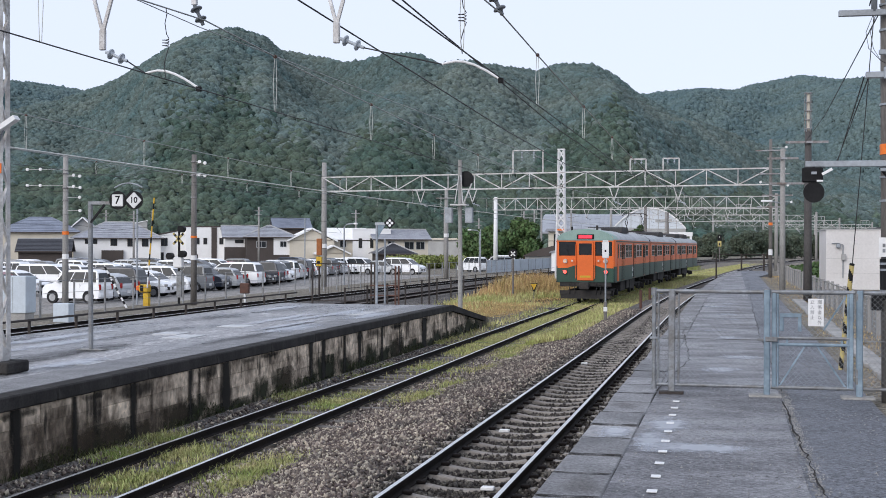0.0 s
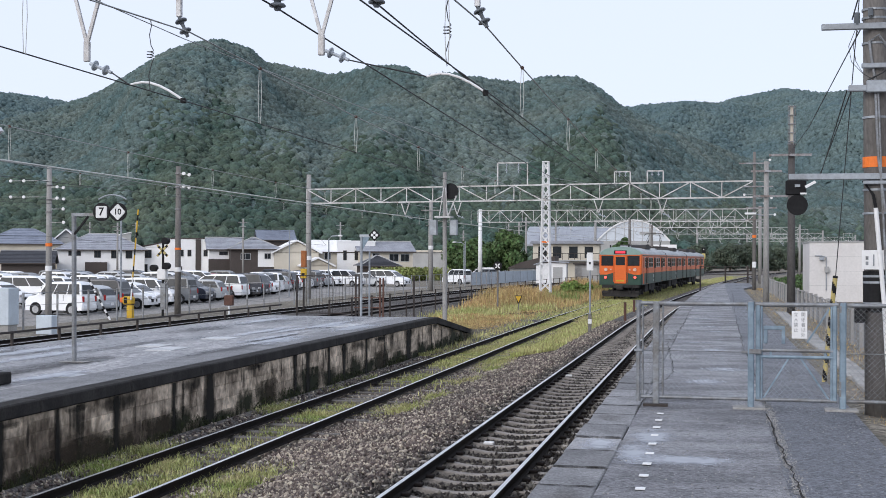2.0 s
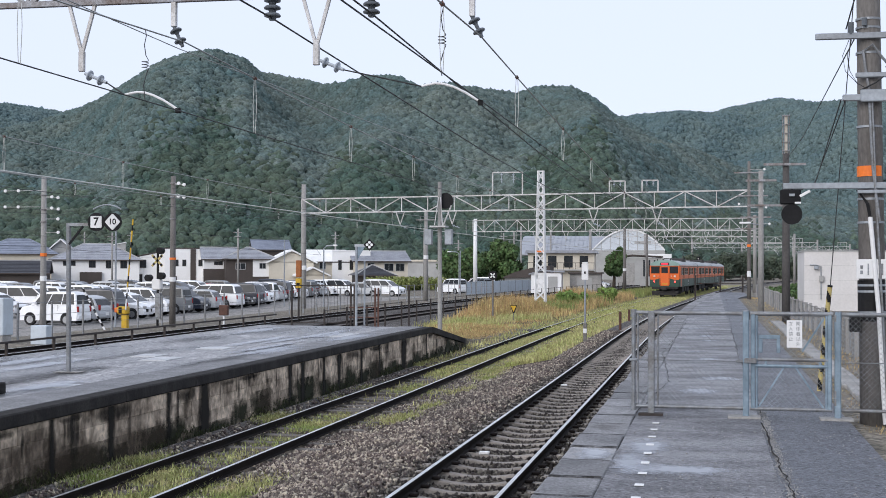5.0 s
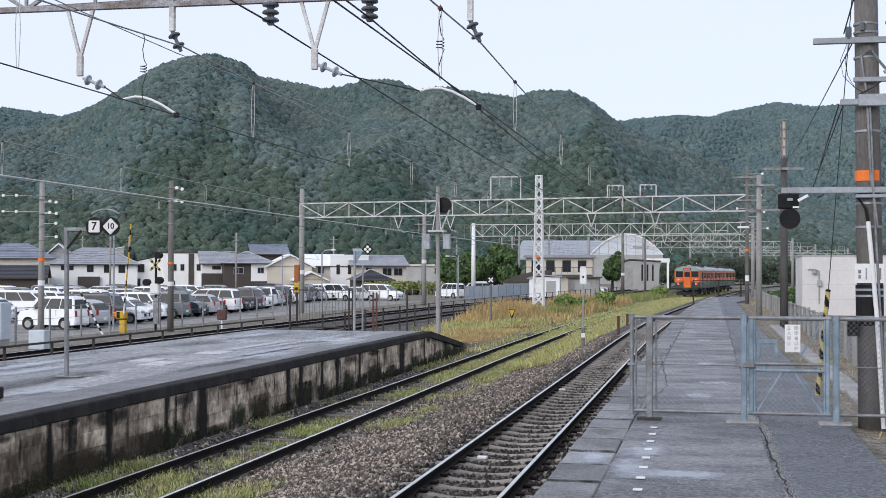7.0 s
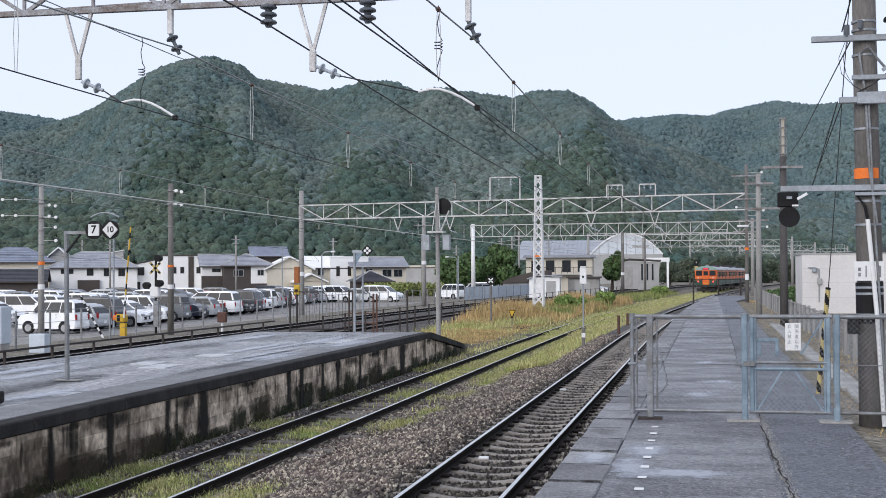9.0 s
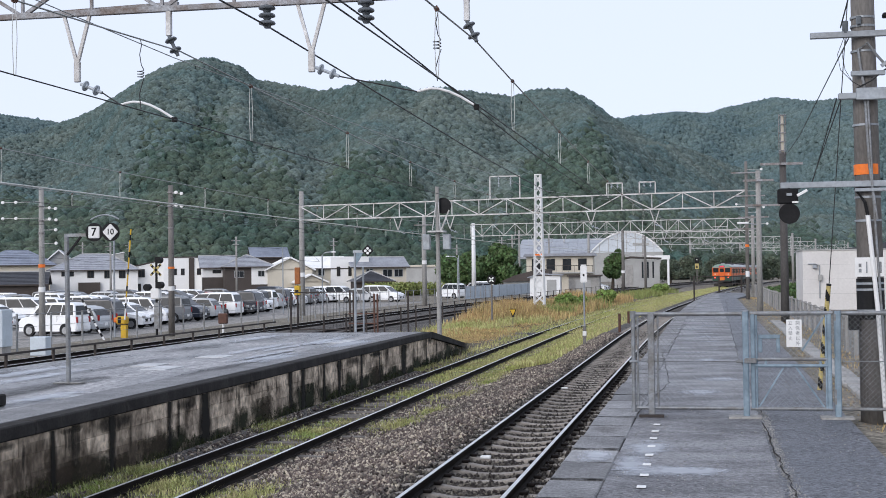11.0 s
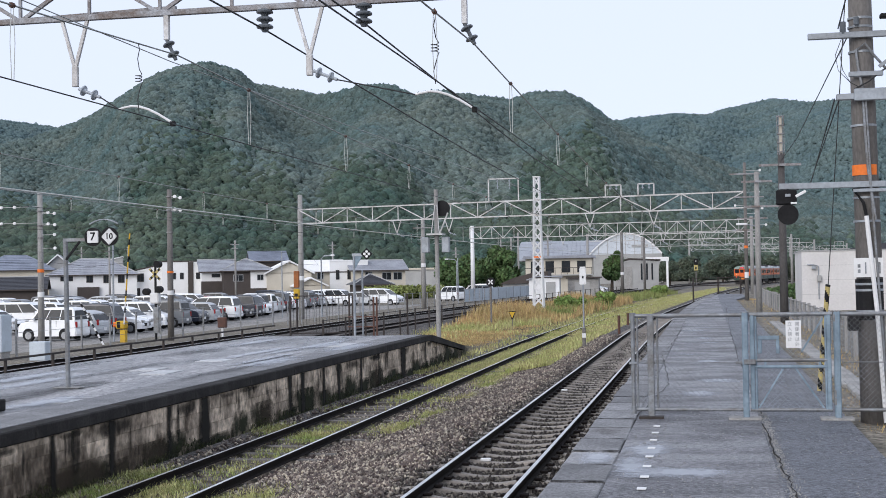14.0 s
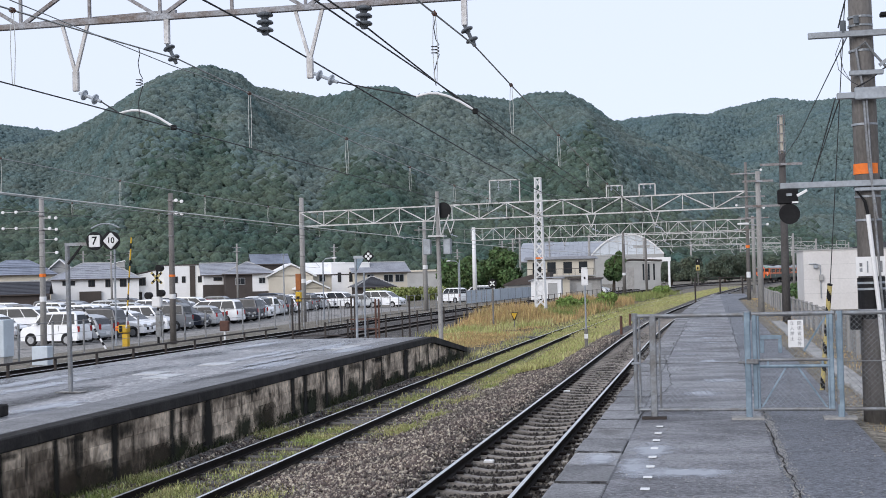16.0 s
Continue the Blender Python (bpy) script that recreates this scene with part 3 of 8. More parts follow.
    grass_blades("tall_dry_grass", 42000, reeds, 0.95, 0.016, "straw", "tall straw-coloured grass beside the tracks", lean=0.3, seed=9)

    def greens(rng, n):
        c = np.column_stack([rng.uniform(-5.0, -2.4, 60), 78 + 92 * rng.random(60)])
        q = clumps(rng, n, c, (0.5, 1.2))
        q[:, 0] += np.array([line_left(v) for v in q[:, 1]])
        return np.column_stack([q, np.full(n, -0.25)]), rng.uniform(0.4, 1.1, n)

    grass_blades("green_growth", 17000, greens, 0.65, 0.022, "weed", "patchy green weeds among the dry grass", lean=0.4, seed=11)

    def mixed(rng, n):
        c = np.column_stack([rng.uniform(-6.0, -2.0, 50), 47 + 36 * rng.random(50)])
        q = clumps(rng, n, c, (0.35, 0.9))
        q[:, 0] += np.array([line_left(v) for v in q[:, 1]])
        return np.column_stack([q, np.full(n, -0.25)]), rng.uniform(0.3, 1.0, n) * np.clip((q[:, 1] - 40) / 30, 0.3, 1)

    grass_blades("field_grass", 6500, mixed, 0.42, 0.014, "grass", "yellow-green grass mixed into the straw", lean=0.5, seed=17)

    def moss(rng, n):
        y = 12 + 33 * rng.random(n) ** 1.2
        hgt = rng.random(n) ** 2.2 * (0.16 + 0.10 * np.sin(y * 1.3) + 0.05 * np.sin(y * 3.7))
        return np.column_stack([np.full(n, -8.535) + rng.uniform(-0.01, 0.012, n), y, -0.52 + np.maximum(hgt, 0) + 0.03]), np.ones(n)

    grass_blades("wall_moss", 9000, moss, 0.05, 0.006, "moss", "dark green moss along the foot of the wall", seed=15)

    def right(rng, n):
        y = 15 + 72 * rng.random(n) ** 1.5
        x = np.where(rng.random(n) < 0.7, 1.75 + rng.normal(0, 0.13, n), rng.uniform(1.5, 3.0, n))
        x = np.where(y > 84, x + 0.9, x)
        return np.column_stack([x, y, np.full(n, 0.62)]), rng.uniform(0.2, 1.0, n)

    grass_blades("path_weeds", 16000, right, 0.085, 0.006, "straw", "dry weeds along the platform's earth edge", seed=13)


# ---- platforms ----
def right_platform():
    bm = B()
    last = None
    ys = [-12, 0, 12, 24, 36, 48, 56, 64, 72, 80, 88, 96, 99]
    for y in ys:
        e = line_near(y) + 1.5 if y > 45 else -1.32
        r = 0.52
        now = [bm.verts.new(p) for p in ((e + 0.46, y, PLAT), (r, y, PLAT), (e + 0.46, y, -0.3), (r, y, -0.3))]
        if last:
            bm.faces.new((last[0], last[1], now[1], now[0]))
            bm.faces.new((last[0], now[0], now[2], last[2]))
        last = now
    bm.faces.new((last[0], last[1], last[3], last[2]))
    p = structure("platform_near", bm, "asphalt", "damp grey asphalt platform with patched cracks", "platform")
    bm = B()
    last = None
    for y in ys:
        r2 = 2.3 if y > 84 else 1.5
        now = [bm.verts.new(q) for q in ((0.52, y, PLAT - 0.004), (0.8, y, PLAT + 0.006), (r2, y, PLAT), (r2, y, -0.3))]
        if last:
            for j in range(3):
                bm.faces.new((last[j], last[j + 1], now[j + 1], now[j]))
        last = now
    part("resurfaced_strip", bm, "asphalt_dark", p, "darker relaid asphalt strip")
    # coping slabs along the edge, each a piece of its own
    y = -12.46
    rnd = random.Random(4)
    bm = B()
    box(bm, 0, 0.012, -0.16, 0.452, 0.918, 0.0, 0.012)
    slab = joint = None
    while y < 97:
        e = line_near(y) + 1.5 if y > 45 else -1.32
        e2 = line_near(y + 0.93) + 1.5 if y + 0.93 > 45 else -1.32
        if slab is None:
            slab = part("coping_slab", bm, "coping", p)
            o = slab
        else:
            o = new("coping_slab", slab.data)
            o.parent = p
        o.location = (e + rnd.uniform(-0.008, 0.012), y, PLAT + 0.004 + rnd.uniform(-0.006, 0.008))
        o.rotation_euler = (rnd.uniform(-0.006, 0.006), rnd.uniform(-0.008, 0.008), rnd.uniform(-0.006, 0.006) - math.atan2(e2 - e, 0.93))
        if 8 < y < 60:
            if joint is None:
                jb = B()
                pts = [(0.002 + 0.445 * i / 9, 0.006 * math.sin(i * 2.1)) for i in range(10)]
                rows = [[jb.verts.new((a, b + s * (0.014 + 0.006 * math.sin(a * 21)), 0.003)) for a, b in pts] for s in (-1, 1)]
                for i in range(9):
                    jb.faces.new((rows[0][i], rows[0][i + 1], rows[1][i + 1], rows[1][i]))
                joint = o = part("joint_dirt", jb, "stain", p, "dark dirt in the joint between slabs")
            else:
                o = new("joint_dirt", joint.data)
                o.parent = p
            o.location = (e, y, PLAT + 0.009)
        y += 0.93
    bm = B()
    last = None
    for y in ys:
        e = line_near(y) + 1.5 if y > 45 else -1.32
        now = [bm.verts.new((e + 0.07, y, z)) for z in (PLAT - 0.15, -0.3)]
        if last:
            bm.faces.new((last[0], last[1], now[1], now[0]))
        last = now
    part("edge_wall", bm, "concrete", p, "weathered concrete edge wall")
    # earth shoulder behind the platform
    structure("platform_shoulder", strip(B(), [1.5, 2.3, 3.4, 4.2], -12, 110, [PLAT - 0.06, 0.62, 0.55, -0.26], 40, lambda v: 0.0), "dirt",
              "earth shoulder with dry weeds behind the platform", "ground")
    # small white marks
    for i in range(10):
        t = thing("platform_mark", "small worn white painted mark on the asphalt", "marking", "white marks along the platform", (-0.54 - 0.0067 * i, 9.25 + 0.606 * i, PLAT + 0.006))
        part("paint", box(B(), -0.036, -0.05, 0.001, 0.036, 0.05, 0.006), "white", t)
    # cracks
    def crack(pts, r):
        bm = B()
        rnd = random.Random(len(pts) * 7)
        fine = []
        for (x0, y0), (x1, y1) in zip(pts, pts[1:]):
            for k in range(12):
                s = k / 12
                fine.append((x0 + (x1 - x0) * s + rnd.uniform(-0.02, 0.02), y0 + (y1 - y0) * s + rnd.uniform(-0.03, 0.03)))
        lastv = None
        for x, y in fine:
            w = r * rnd.uniform(0.3, 1.3)
            now = [bm.verts.new((x - w, y - w * 0.5, PLAT + 0.011)), bm.verts.new((x + w, y + w * 0.5, PLAT + 0.011))]
            if lastv:
                bm.faces.new((lastv[0], lastv[1], now[1], now[0]))
            lastv = now
        return bm

    part("crack", crack([(0.63, 9.2), (0.60, 10.5), (0.56, 12.5), (0.54, 15.2)], 0.009), "stain", p, "dark crack at the asphalt seam")
    part("crack", crack([(0.56, 16), (0.51, 27), (0.52, 36), (0.66, 54), (0.8, 80)], 0.006), "stain", p, "dark crack at the asphalt seam")
    part("crack", crack([(-0.86, 9.86), (-0.5, 9.9), (-0.18, 9.9), (0.09, 10.02), (0.45, 10.0), (0.6, 10.1)], 0.007), "stain", p, "dark crack across the asphalt")
    part("crack", crack([(-0.87, 15.7), (-0.64, 20.2), (-0.8, 23.9), (-0.98, 27), (-0.86, 34), (-0.8, 44)], 0.007), "stain", p, "ragged joint behind the coping")
    for k in range(7):
        y = 17.6 + 2.3 * k + 0.3 * math.sin(k * 5)
        part("crack", crack([(-0.8, y), (-0.2, y + 0.1 * math.sin(k)), (0.5, y + 0.08)], 0.006), "stain", p, "dark crack across the asphalt")
    # worn stains by the edge; pale bands past the gate paint wet asphalt's sheen
    srnd = random.Random(21)
    for x, y, w, d, m, z in [(-0.7, 11.75, 0.36, 1.5, "lime_sheen", 0.007), (-0.3, 11.35, 1.1, 0.7, "lime_sheen", 0.0075), (-0.6, 12.8, 0.5, 1.2, "lime_sheen", 0.007),
                             (-1.05, 12.1, 0.4, 0.9, "lime_sheen", 0.02),
                             (-1.05, 9.4, 0.4, 0.9, "brown_dirt", 0.02), (-1.1, 14.2, 0.4, 0.8, "brown_dirt", 0.02)] + \
            [(srnd.uniform(-0.6, 0.3), 16.5 + 2.2 * k, srnd.uniform(0.5, 1.1), srnd.uniform(0.5, 1.2), "lime_sheen" if k % 3 else "brown_dirt", 0.008) for k in range(12)]:
        bm = B()
        bm.faces.new([bm.verts.new((x + a * w / 2, y + b * d / 2, PLAT + z)) for a, b in ((-1, -1), (1, -1), (1, 1), (-1, 1))])
        part("worn_stain", bm, m, p, "pale worn lime stain and painted wet sheen" if m == "lime_sheen" else "brownish dirt film")
    part("crack", crack([(0.75, 14.2), (1.3, 14.3), (1.75, 13.6), (1.9, 12.6)], 0.007), "stain", p, "dark crack in the relaid asphalt")


def left_platform():
    X, XB, Y1, RAMP = -7.86, -13.1, 37.4, 42.6
    bm = B()
    prism(bm, [(-8, -0.3), (-8, PLAT - 0.01), (Y1, PLAT - 0.01), (RAMP, 0.08), (RAMP, -0.3)], XB, X + -0.24, "x")
    p = structure("platform_island", bm, "asphalt_old", "wet grey asphalt island platform ending in a ramp", "platform")
    # dark coping beam
    y = -8.0
    slab = None
    while y < Y1 - 0.1:
        if slab is None:
            bm = B()
            box(bm, -0.26, 0.006, -0.17, 0.0, 2.494, 0.0, 0.018)
            slab = o = part("coping_block", bm, "coping_dark", p, "blackened concrete coping")
        else:
            o = new("coping_block", slab.data)
            o.parent = p
        o.location = (X, y, PLAT + random.uniform(-0.004, 0.006))
        y += 2.5 if y + 2.5 <= Y1 else Y1 - y
        if y > Y1 - 2.4:
            break
    bm = B()
    prism(bm, [(y + 0.006, PLAT - 0.17), (Y1, PLAT - 0.17), (RAMP, 0.02), (RAMP, 0.16), (Y1, PLAT), (y + 0.006, PLAT)], X - 0.26, X, "x")
    part("coping_ramp", bm, "coping_dark", p, "blackened coping down the ramp")
    top = B()
    box(top, X - 1.0, -8, PLAT - 0.02, X - 0.262, Y1, PLAT + 0.004)
    part("edge_strip", top, "coping", p, "rougher grey strip behind the edge")
    # masonry wall under the coping: courses of blocks
    rnd = random.Random(11)
    bm = B()
    prism(bm, [(-8, -0.32), (Y1, -0.32), (RAMP, -0.32), (RAMP, 0.0), (Y1, 0.58), (-8, 0.58)], X - 0.30, X - 0.085, "x")
    part("wall_core", bm, "plaster", p, "mortar core of the edge wall")
    lens = (0.62, 0.74, 0.55)
    meshes = {}
    for course in range(4):
        z0 = -0.30 + course * 0.222
        y = 9.0 + rnd.uniform(0, 0.5)
        while y < RAMP - 0.8:
            k = rnd.randrange(3)
            top_here = 0.585 if y + lens[k] < Y1 else 0.585 - 0.112 * (y + lens[k] - Y1) 
            if z0 + 0.216 < top_here + 0.02:
                if k not in meshes:
                    bm = B()
                    box(bm, -0.09, 0.002, 0.002, 0.0, lens[k] - 0.002, 0.2205, 0.004)
                    meshes[k] = part("wall_block", bm, "plaster", p)
                    o = meshes[k]
                else:
                    o = new("wall_block", meshes[k].data)
                    o.parent = p
                o.location = (X - 0.045 + rnd.uniform(-0.006, 0.006), y, z0)
            y += lens[k]
    # drip stains: soot-dark buttress strips down the wall
    for k in range(64):
        y, w, d = rnd.uniform(9.5, 39), rnd.uniform(0.06, 0.2) if k % 4 else rnd.uniform(0.7, 1.6), rnd.uniform(0.15, 0.6) if k % 4 else rnd.uniform(0.08, 0.2)
        top_here = 0.585 if y < Y1 else 0.585 - 0.112 * (y - Y1)
        bm = B()
        bm.faces.new([bm.verts.new((X - 0.034 + 0.0001 * k * 0.1, y + a * w, z)) for a, z in ((0, top_here), (1, top_here), (0.8, top_here - d), (0.2, top_here - d))])
        part("drip_streak", bm, "drip", p, "thin black drip streak")
    for k in range(34):
        y, w, d = 9.3 + k * 0.98, rnd.uniform(0.9, 2.2), rnd.uniform(0.25, 0.6)
        bm = B()
        bm.faces.new([bm.verts.new((X - 0.036 + 0.0001 * (k % 5), y + a * w, z)) for a, z in ((0, -0.30), (1, -0.30), (1, -0.30 + d), (0, -0.30 + d))])
        part("moss_film", bm, "moss_film", p, "dark mossy film on the stones")
    for k, y in enumerate((10.0, 10.9, 11.8, 12.6, 13.3, 14.0, 14.6, 15.3, 16.3, 17.3, 22.4, 30.4)):
        w, d = rnd.uniform(1.0, 1.6), rnd.uniform(0.5, 0.85)
        bm = B()
        bm.faces.new([bm.verts.new((X - 0.0345 + 0.0002 * (k % 3), y + a * w, z)) for a, z in ((0, -0.30), (1, -0.30), (1, -0.30 + d), (0, -0.30 + d))])
        part("brown_stain", bm, "wall_brown", p, "dark brown damp stain on the blocks")
    for y, w in ((10.6, 0.4), (12.2, 0.3), (13.5, 0.25), (14.9, 0.16), (16.5, 0.2), (18.45, 0.2), (19.75, 0.42), (24.2, 0.22), (25.0, 0.28), (26.5, 0.18), (27.6, 0.26), (29.5, 0.2), (31.2, 0.14), (33.6, 0.55), (36.6, 0.14)):
        bm = B()
        n = 7
        lv = [bm.verts.new((X - 0.032, y - 0.2 * w + rnd.uniform(-0.012, 0.012) + 0.05 * w * i / n, 0.585 - 0.87 * i / n)) for i in range(n + 1)]
        rv = [bm.verts.new((X - 0.032, y + w * (1.13 + rnd.uniform(-0.05, 0.05)), 0.585 - 0.87 * i / n)) for i in range(n + 1)]
        for i in range(n):
            bm.faces.new((lv[i], rv[i], rv[i + 1], lv[i + 1]))
        part("soot_streak", bm, "soot", p, "black water streak down the wall")
    # pale repair patches on the top
    for x, y, w, l in ((-9.2, 17.2, 0.5, 0.55), (-10.3, 19.9, 0.45, 0.5), (-10.2, 22.6, 0.5, 0.9), (-10.8, 23.5, 0.5, 0.7), (-9.4, 31.5, 0.9, 1.5), (-10.5, 26, 0.6, 0.8)):
        part("repair_patch", box(B(), x, y, PLAT - 0.02, x + w, y + l, PLAT + 0.003), "white_patch", p, "pale mortar patch")
    # damp streaks; the pale ones paint the sky's reflection into the colour
    for k in range(26):
        x, y, w, d = rnd.uniform(-12.4, -8.5), rnd.uniform(13, 36), rnd.uniform(0.3, 0.9), rnd.uniform(2.0, 6.0)
        m = "lime_sheen" if k % 2 else "grime"
        bm = B()
        bm.faces.new([bm.verts.new((x + a * w / 2, y + b * d / 2, PLAT + 0.006 + 0.0004 * k)) for a, b in ((-1, -1), (1, -1), (1, 1), (-1, 1))])
        part("wet_streak", bm, m, p, "pale streak painted as sky sheen on wet asphalt" if m == "lime_sheen" else "dark damp streak")
    on_island(p)
    return p


# ---- the train ----
def train_car(cab, pantograph, label):
    """A suburban carriage, 19.5 m long; its cab end at y = 0 looks back along the track."""
    t = thing("train_car", label, "train car", "cars of the orange and green train")
    L, W = 20.0, 1.46

    def section(y, w, s=1.0):
        return [(-w, y, 1.02), (-w, y, 1.78), (-w, y, 3.08), (-w * 0.95, y, 3.24), (-w * 0.78, y, 3.4), (-w * 0.45, y, 3.55 * s), (0, y, 3.6 * s),
                (w * 0.45, y, 3.55 * s), (w * 0.78, y, 3.4), (w * 0.95, y, 3.24), (w, y, 3.08), (w, y, 1.78), (w, y, 1.02)]

    ends = [(0.0, W - 0.10), (0.10, W - 0.03), (0.28, W), (1.2, W), (L, W)] if cab else [(0.0, W), (1.2, W), (L, W)]
    rows = [section(y, w) for y, w in ends]

    def shell(i0, i1, a=0, b=None):
        bm = B()
        last = None
        for r in rows[a:b]:
            now = [bm.verts.new(p) for p in r[i0:i1 + 1]]
            if last:
                for j in range(len(now) - 1):
                    bm.faces.new((last[j], last[j + 1], now[j + 1], now[j]))
            last = now
        return bm

    for i0, i1, name, m in ((0, 1, "lower_side", "train_green"), (1, 2, "upper_side", "train_orange"), (10, 11, "upper_side", "train_orange"), (11, 12, "lower_side", "train_green")):
        part(name, shell(i0, i1), m, t)
    part("roof", shell(2, 10, 3 if cab else 0), "train_roof", t, "grey carriage roof", smooth=True)
    if cab:
        part("cab_roof", shell(2, 10, 0, 4), "train_dome", t, "rounded green roof end above the cab", smooth=True)
    part("floor", box(B(), -W + 0.02, 0.05, 1.0, W - 0.02, L, 1.06), "under", t)
    for y in ((L,) if cab else (0.0, L)):
        bm = B()
        bm.faces.new([bm.verts.new((x, y, z)) for x, _, z in section(0, W)])
        part("end_wall", bm, "under", t)
    # sides: three door pairs, window groups
    for s in (-1, 1):
        x = s * (W + 0.004)
        for d in (3.6, 9.75, 15.9):
            door = part("door", box(B(), x - 0.012, d - 0.65, 1.06, x + 0.012, d + 0.65, 2.92), "train_orange", t)
            part("door_lower", box(B(), x - 0.018, d - 0.64, 1.08, x + 0.016, d + 0.64, 1.78), "train_green", door)
            for k in (-0.33, 0.33):
                part("door_window", box(B(), x - 0.02, d + k - 0.2, 2.12, x + 0.02, d + k + 0.2, 2.84), "glass_dark", door)
            for k in (-0.66, 0.0, 0.66):
                part("door_seam", box(B(), x - 0.022, d + k - 0.014, 1.06, x + 0.022, d + k + 0.014, 2.92), "black", door)
        starts = ([(1.9, 2.6)] if cab else [(0.9, 2.6)]) + [(4.7, 6.2), (6.5, 8.0)] + [(10.9, 12.3), (12.7, 14.1)] + [(17.0, 18.6)]
        for a, b in starts:
            f = part("window", box(B(), x - 0.008, a - 0.03, 2.17, x + 0.012, b + 0.03, 2.88, 0.004), "alu", t, "framed side window")
            mid = (a + b) / 2
            for p, q in ((a, mid - 0.02), (mid + 0.02, b)):
                part("pane", box(B(), x - 0.02, p + 0.05, 2.21, x + 0.02, q - 0.05, 2.50), "car_glass", f)
                part("pane", box(B(), x - 0.02, p + 0.05, 2.54, x + 0.02, q - 0.05, 2.84), "car_glass", f)
        if cab:
            part("crew_door", box(B(), x - 0.012, 0.75, 1.06, x + 0.012, 1.4, 2.9), "train_orange", t)
            part("crew_window", box(B(), x - 0.018, 0.85, 2.18, x + 0.018, 1.3, 2.86), "glass_dark", t)
        part("side_number", box(B(), x - 0.006, 8.55, 1.42, x + 0.006, 8.95, 1.66), "white", t, "white stencilled side mark")
        part("side_number", box(B(), x - 0.006, 8.55, 1.15, x + 0.006, 8.8, 1.3), "white", t, "white stencilled side mark")
        part("gutter", box(B(), x - 0.03, 0.3, 2.98, x + 0.03, L, 3.03), "train_green", t)
    # underframe and bogies
    for a, b, h, w in ((5.4, 7.6, 0.42, 1.15), (8.0, 9.4, 0.5, 1.2), (9.8, 12.2, 0.4, 1.2), (12.5, 13.8, 0.55, 1.1)):
        part("equipment_box", box(B(), -w, a, h, w, b, 1.0, 0.03), "under", t)
    for c in (2.9, L - 2.9):
        bogie = part("bogie", box(B(), -1.02, c - 1.55, 0.42, 1.02, c + 1.55, 0.62, 0.04), "under", t, "dark steel bogie")
        for k in (-1.05, 1.05):
            for s in (-0.56, 0.56):
                part("wheel", disc(B(), (s, c + k, 0.43), 0.43, 0.13, 20, "x"), "under", bogie)
            for s in (-1.06, 1.06):
                part("axle_box", box(B(), s - 0.1, c + k - 0.18, 0.28, s + 0.1, c + k + 0.18, 0.58, 0.03), "under", bogie)
        part("bolster", box(B(), -0.5, c - 0.4, 0.6, 0.5, c + 0.4, 1.0), "under", bogie)
    part("gangway", box(B(), -0.45, L, 1.0, 0.45, L + 0.42, 3.1, 0.03), "under", t, "dark rubber gangway bellows")
    # roof gear
    for c in ((9.6,) if cab else ((6.2, 13.2) if not pantograph else (13.0,))):
        bm = B()
        prism(bm, [(c - 2.1, 3.5), (c - 1.7, 3.74), (c - 1.1, 3.82), (c + 1.1, 3.82), (c + 1.7, 3.74), (c + 2.1, 3.5)], -0.95, 0.95, "x")
        part("air_conditioner", bm, "under", t, "air-conditioning unit on the roof")
    for k in range(3):
        y = 1.6 + k * 1.35
        part("roof_vent", box(B(), -0.22, y, 3.55, 0.22, y + 0.35, 3.68, 0.04), "train_roof", t)
    if pantograph:
        pan = part("pantograph", box(B(), -0.6, 3.2, 3.72, 0.6, 5.2, 3.80), "under", t, "raised steel pantograph")
        for s in (-0.5, 0.5):
            part("pantograph_arm", tube(B(), [(s, 3.4, 3.8), (s * 1.1, 4.9, 4.35), (s * 0.8, 4.2, 4.92)], 0.025), "under", pan)
            part("pantograph_arm", tube(B(), [(s, 5.0, 3.8), (s * 1.1, 3.5, 4.35), (s * 0.8, 4.2, 4.92)], 0.025), "under", pan)
        part("collector_head", tube(B(), [(-0.85, 4.2, 4.80), (-0.6, 4.2, 4.95), (0.6, 4.2, 4.95), (0.85, 4.2, 4.80)], 0.03), "under", pan)
    if not cab:
        return t
    # the cab end
    w = W - 0.10
    face = B()
    prism(face, [(-w, 1.86), (w, 1.86), (w, 3.08), (w * 0.95, 3.24), (w * 0.78, 3.4), (w * 0.45, 3.55), (0, 3.6), (-w * 0.45, 3.55), (-w * 0.78, 3.4), (-w * 0.95, 3.24), (-w, 3.08)], -0.02, 0.02, "y")
    front = part("cab_front", face, "train_orange", t, "orange cab front")
    part("front_brow", prism(B(), [(-w, 3.04), (w, 3.04), (w * 0.95, 3.24), (w * 0.78, 3.4), (w * 0.45, 3.55), (0, 3.6), (-w * 0.45, 3.55), (-w * 0.78, 3.4), (-w * 0.95, 3.24)], -0.05, 0.0, "y"), "train_dome", front)
    part("front_lower", prism(B(), [(-w, 1.02), (w, 1.02), (w, 1.70), (0.9, 1.70), (0.42, 1.86), (-0.42, 1.86), (-0.9, 1.70), (-w, 1.70)], -0.025, 0.02, "y"), "train_green", front, "dark green lower front")
    part("front_band", box(B(), -w, -0.022, 1.69, w, 0.0, 1.88), "train_orange", front)
    door = part("gangway_door", box(B(), -0.40, -0.075, 1.10, 0.40, -0.02, 2.99, 0.02), "train_orange", front, "orange centre gangway door")
    part("door_window", box(B(), -0.31, -0.09, 2.34, 0.31, -0.07, 2.90, 0.01), "glass_dark", door)
    part("door_plate", box(B(), -0.26, -0.085, 1.24, 0.26, -0.07, 1.34), "yellow", door)
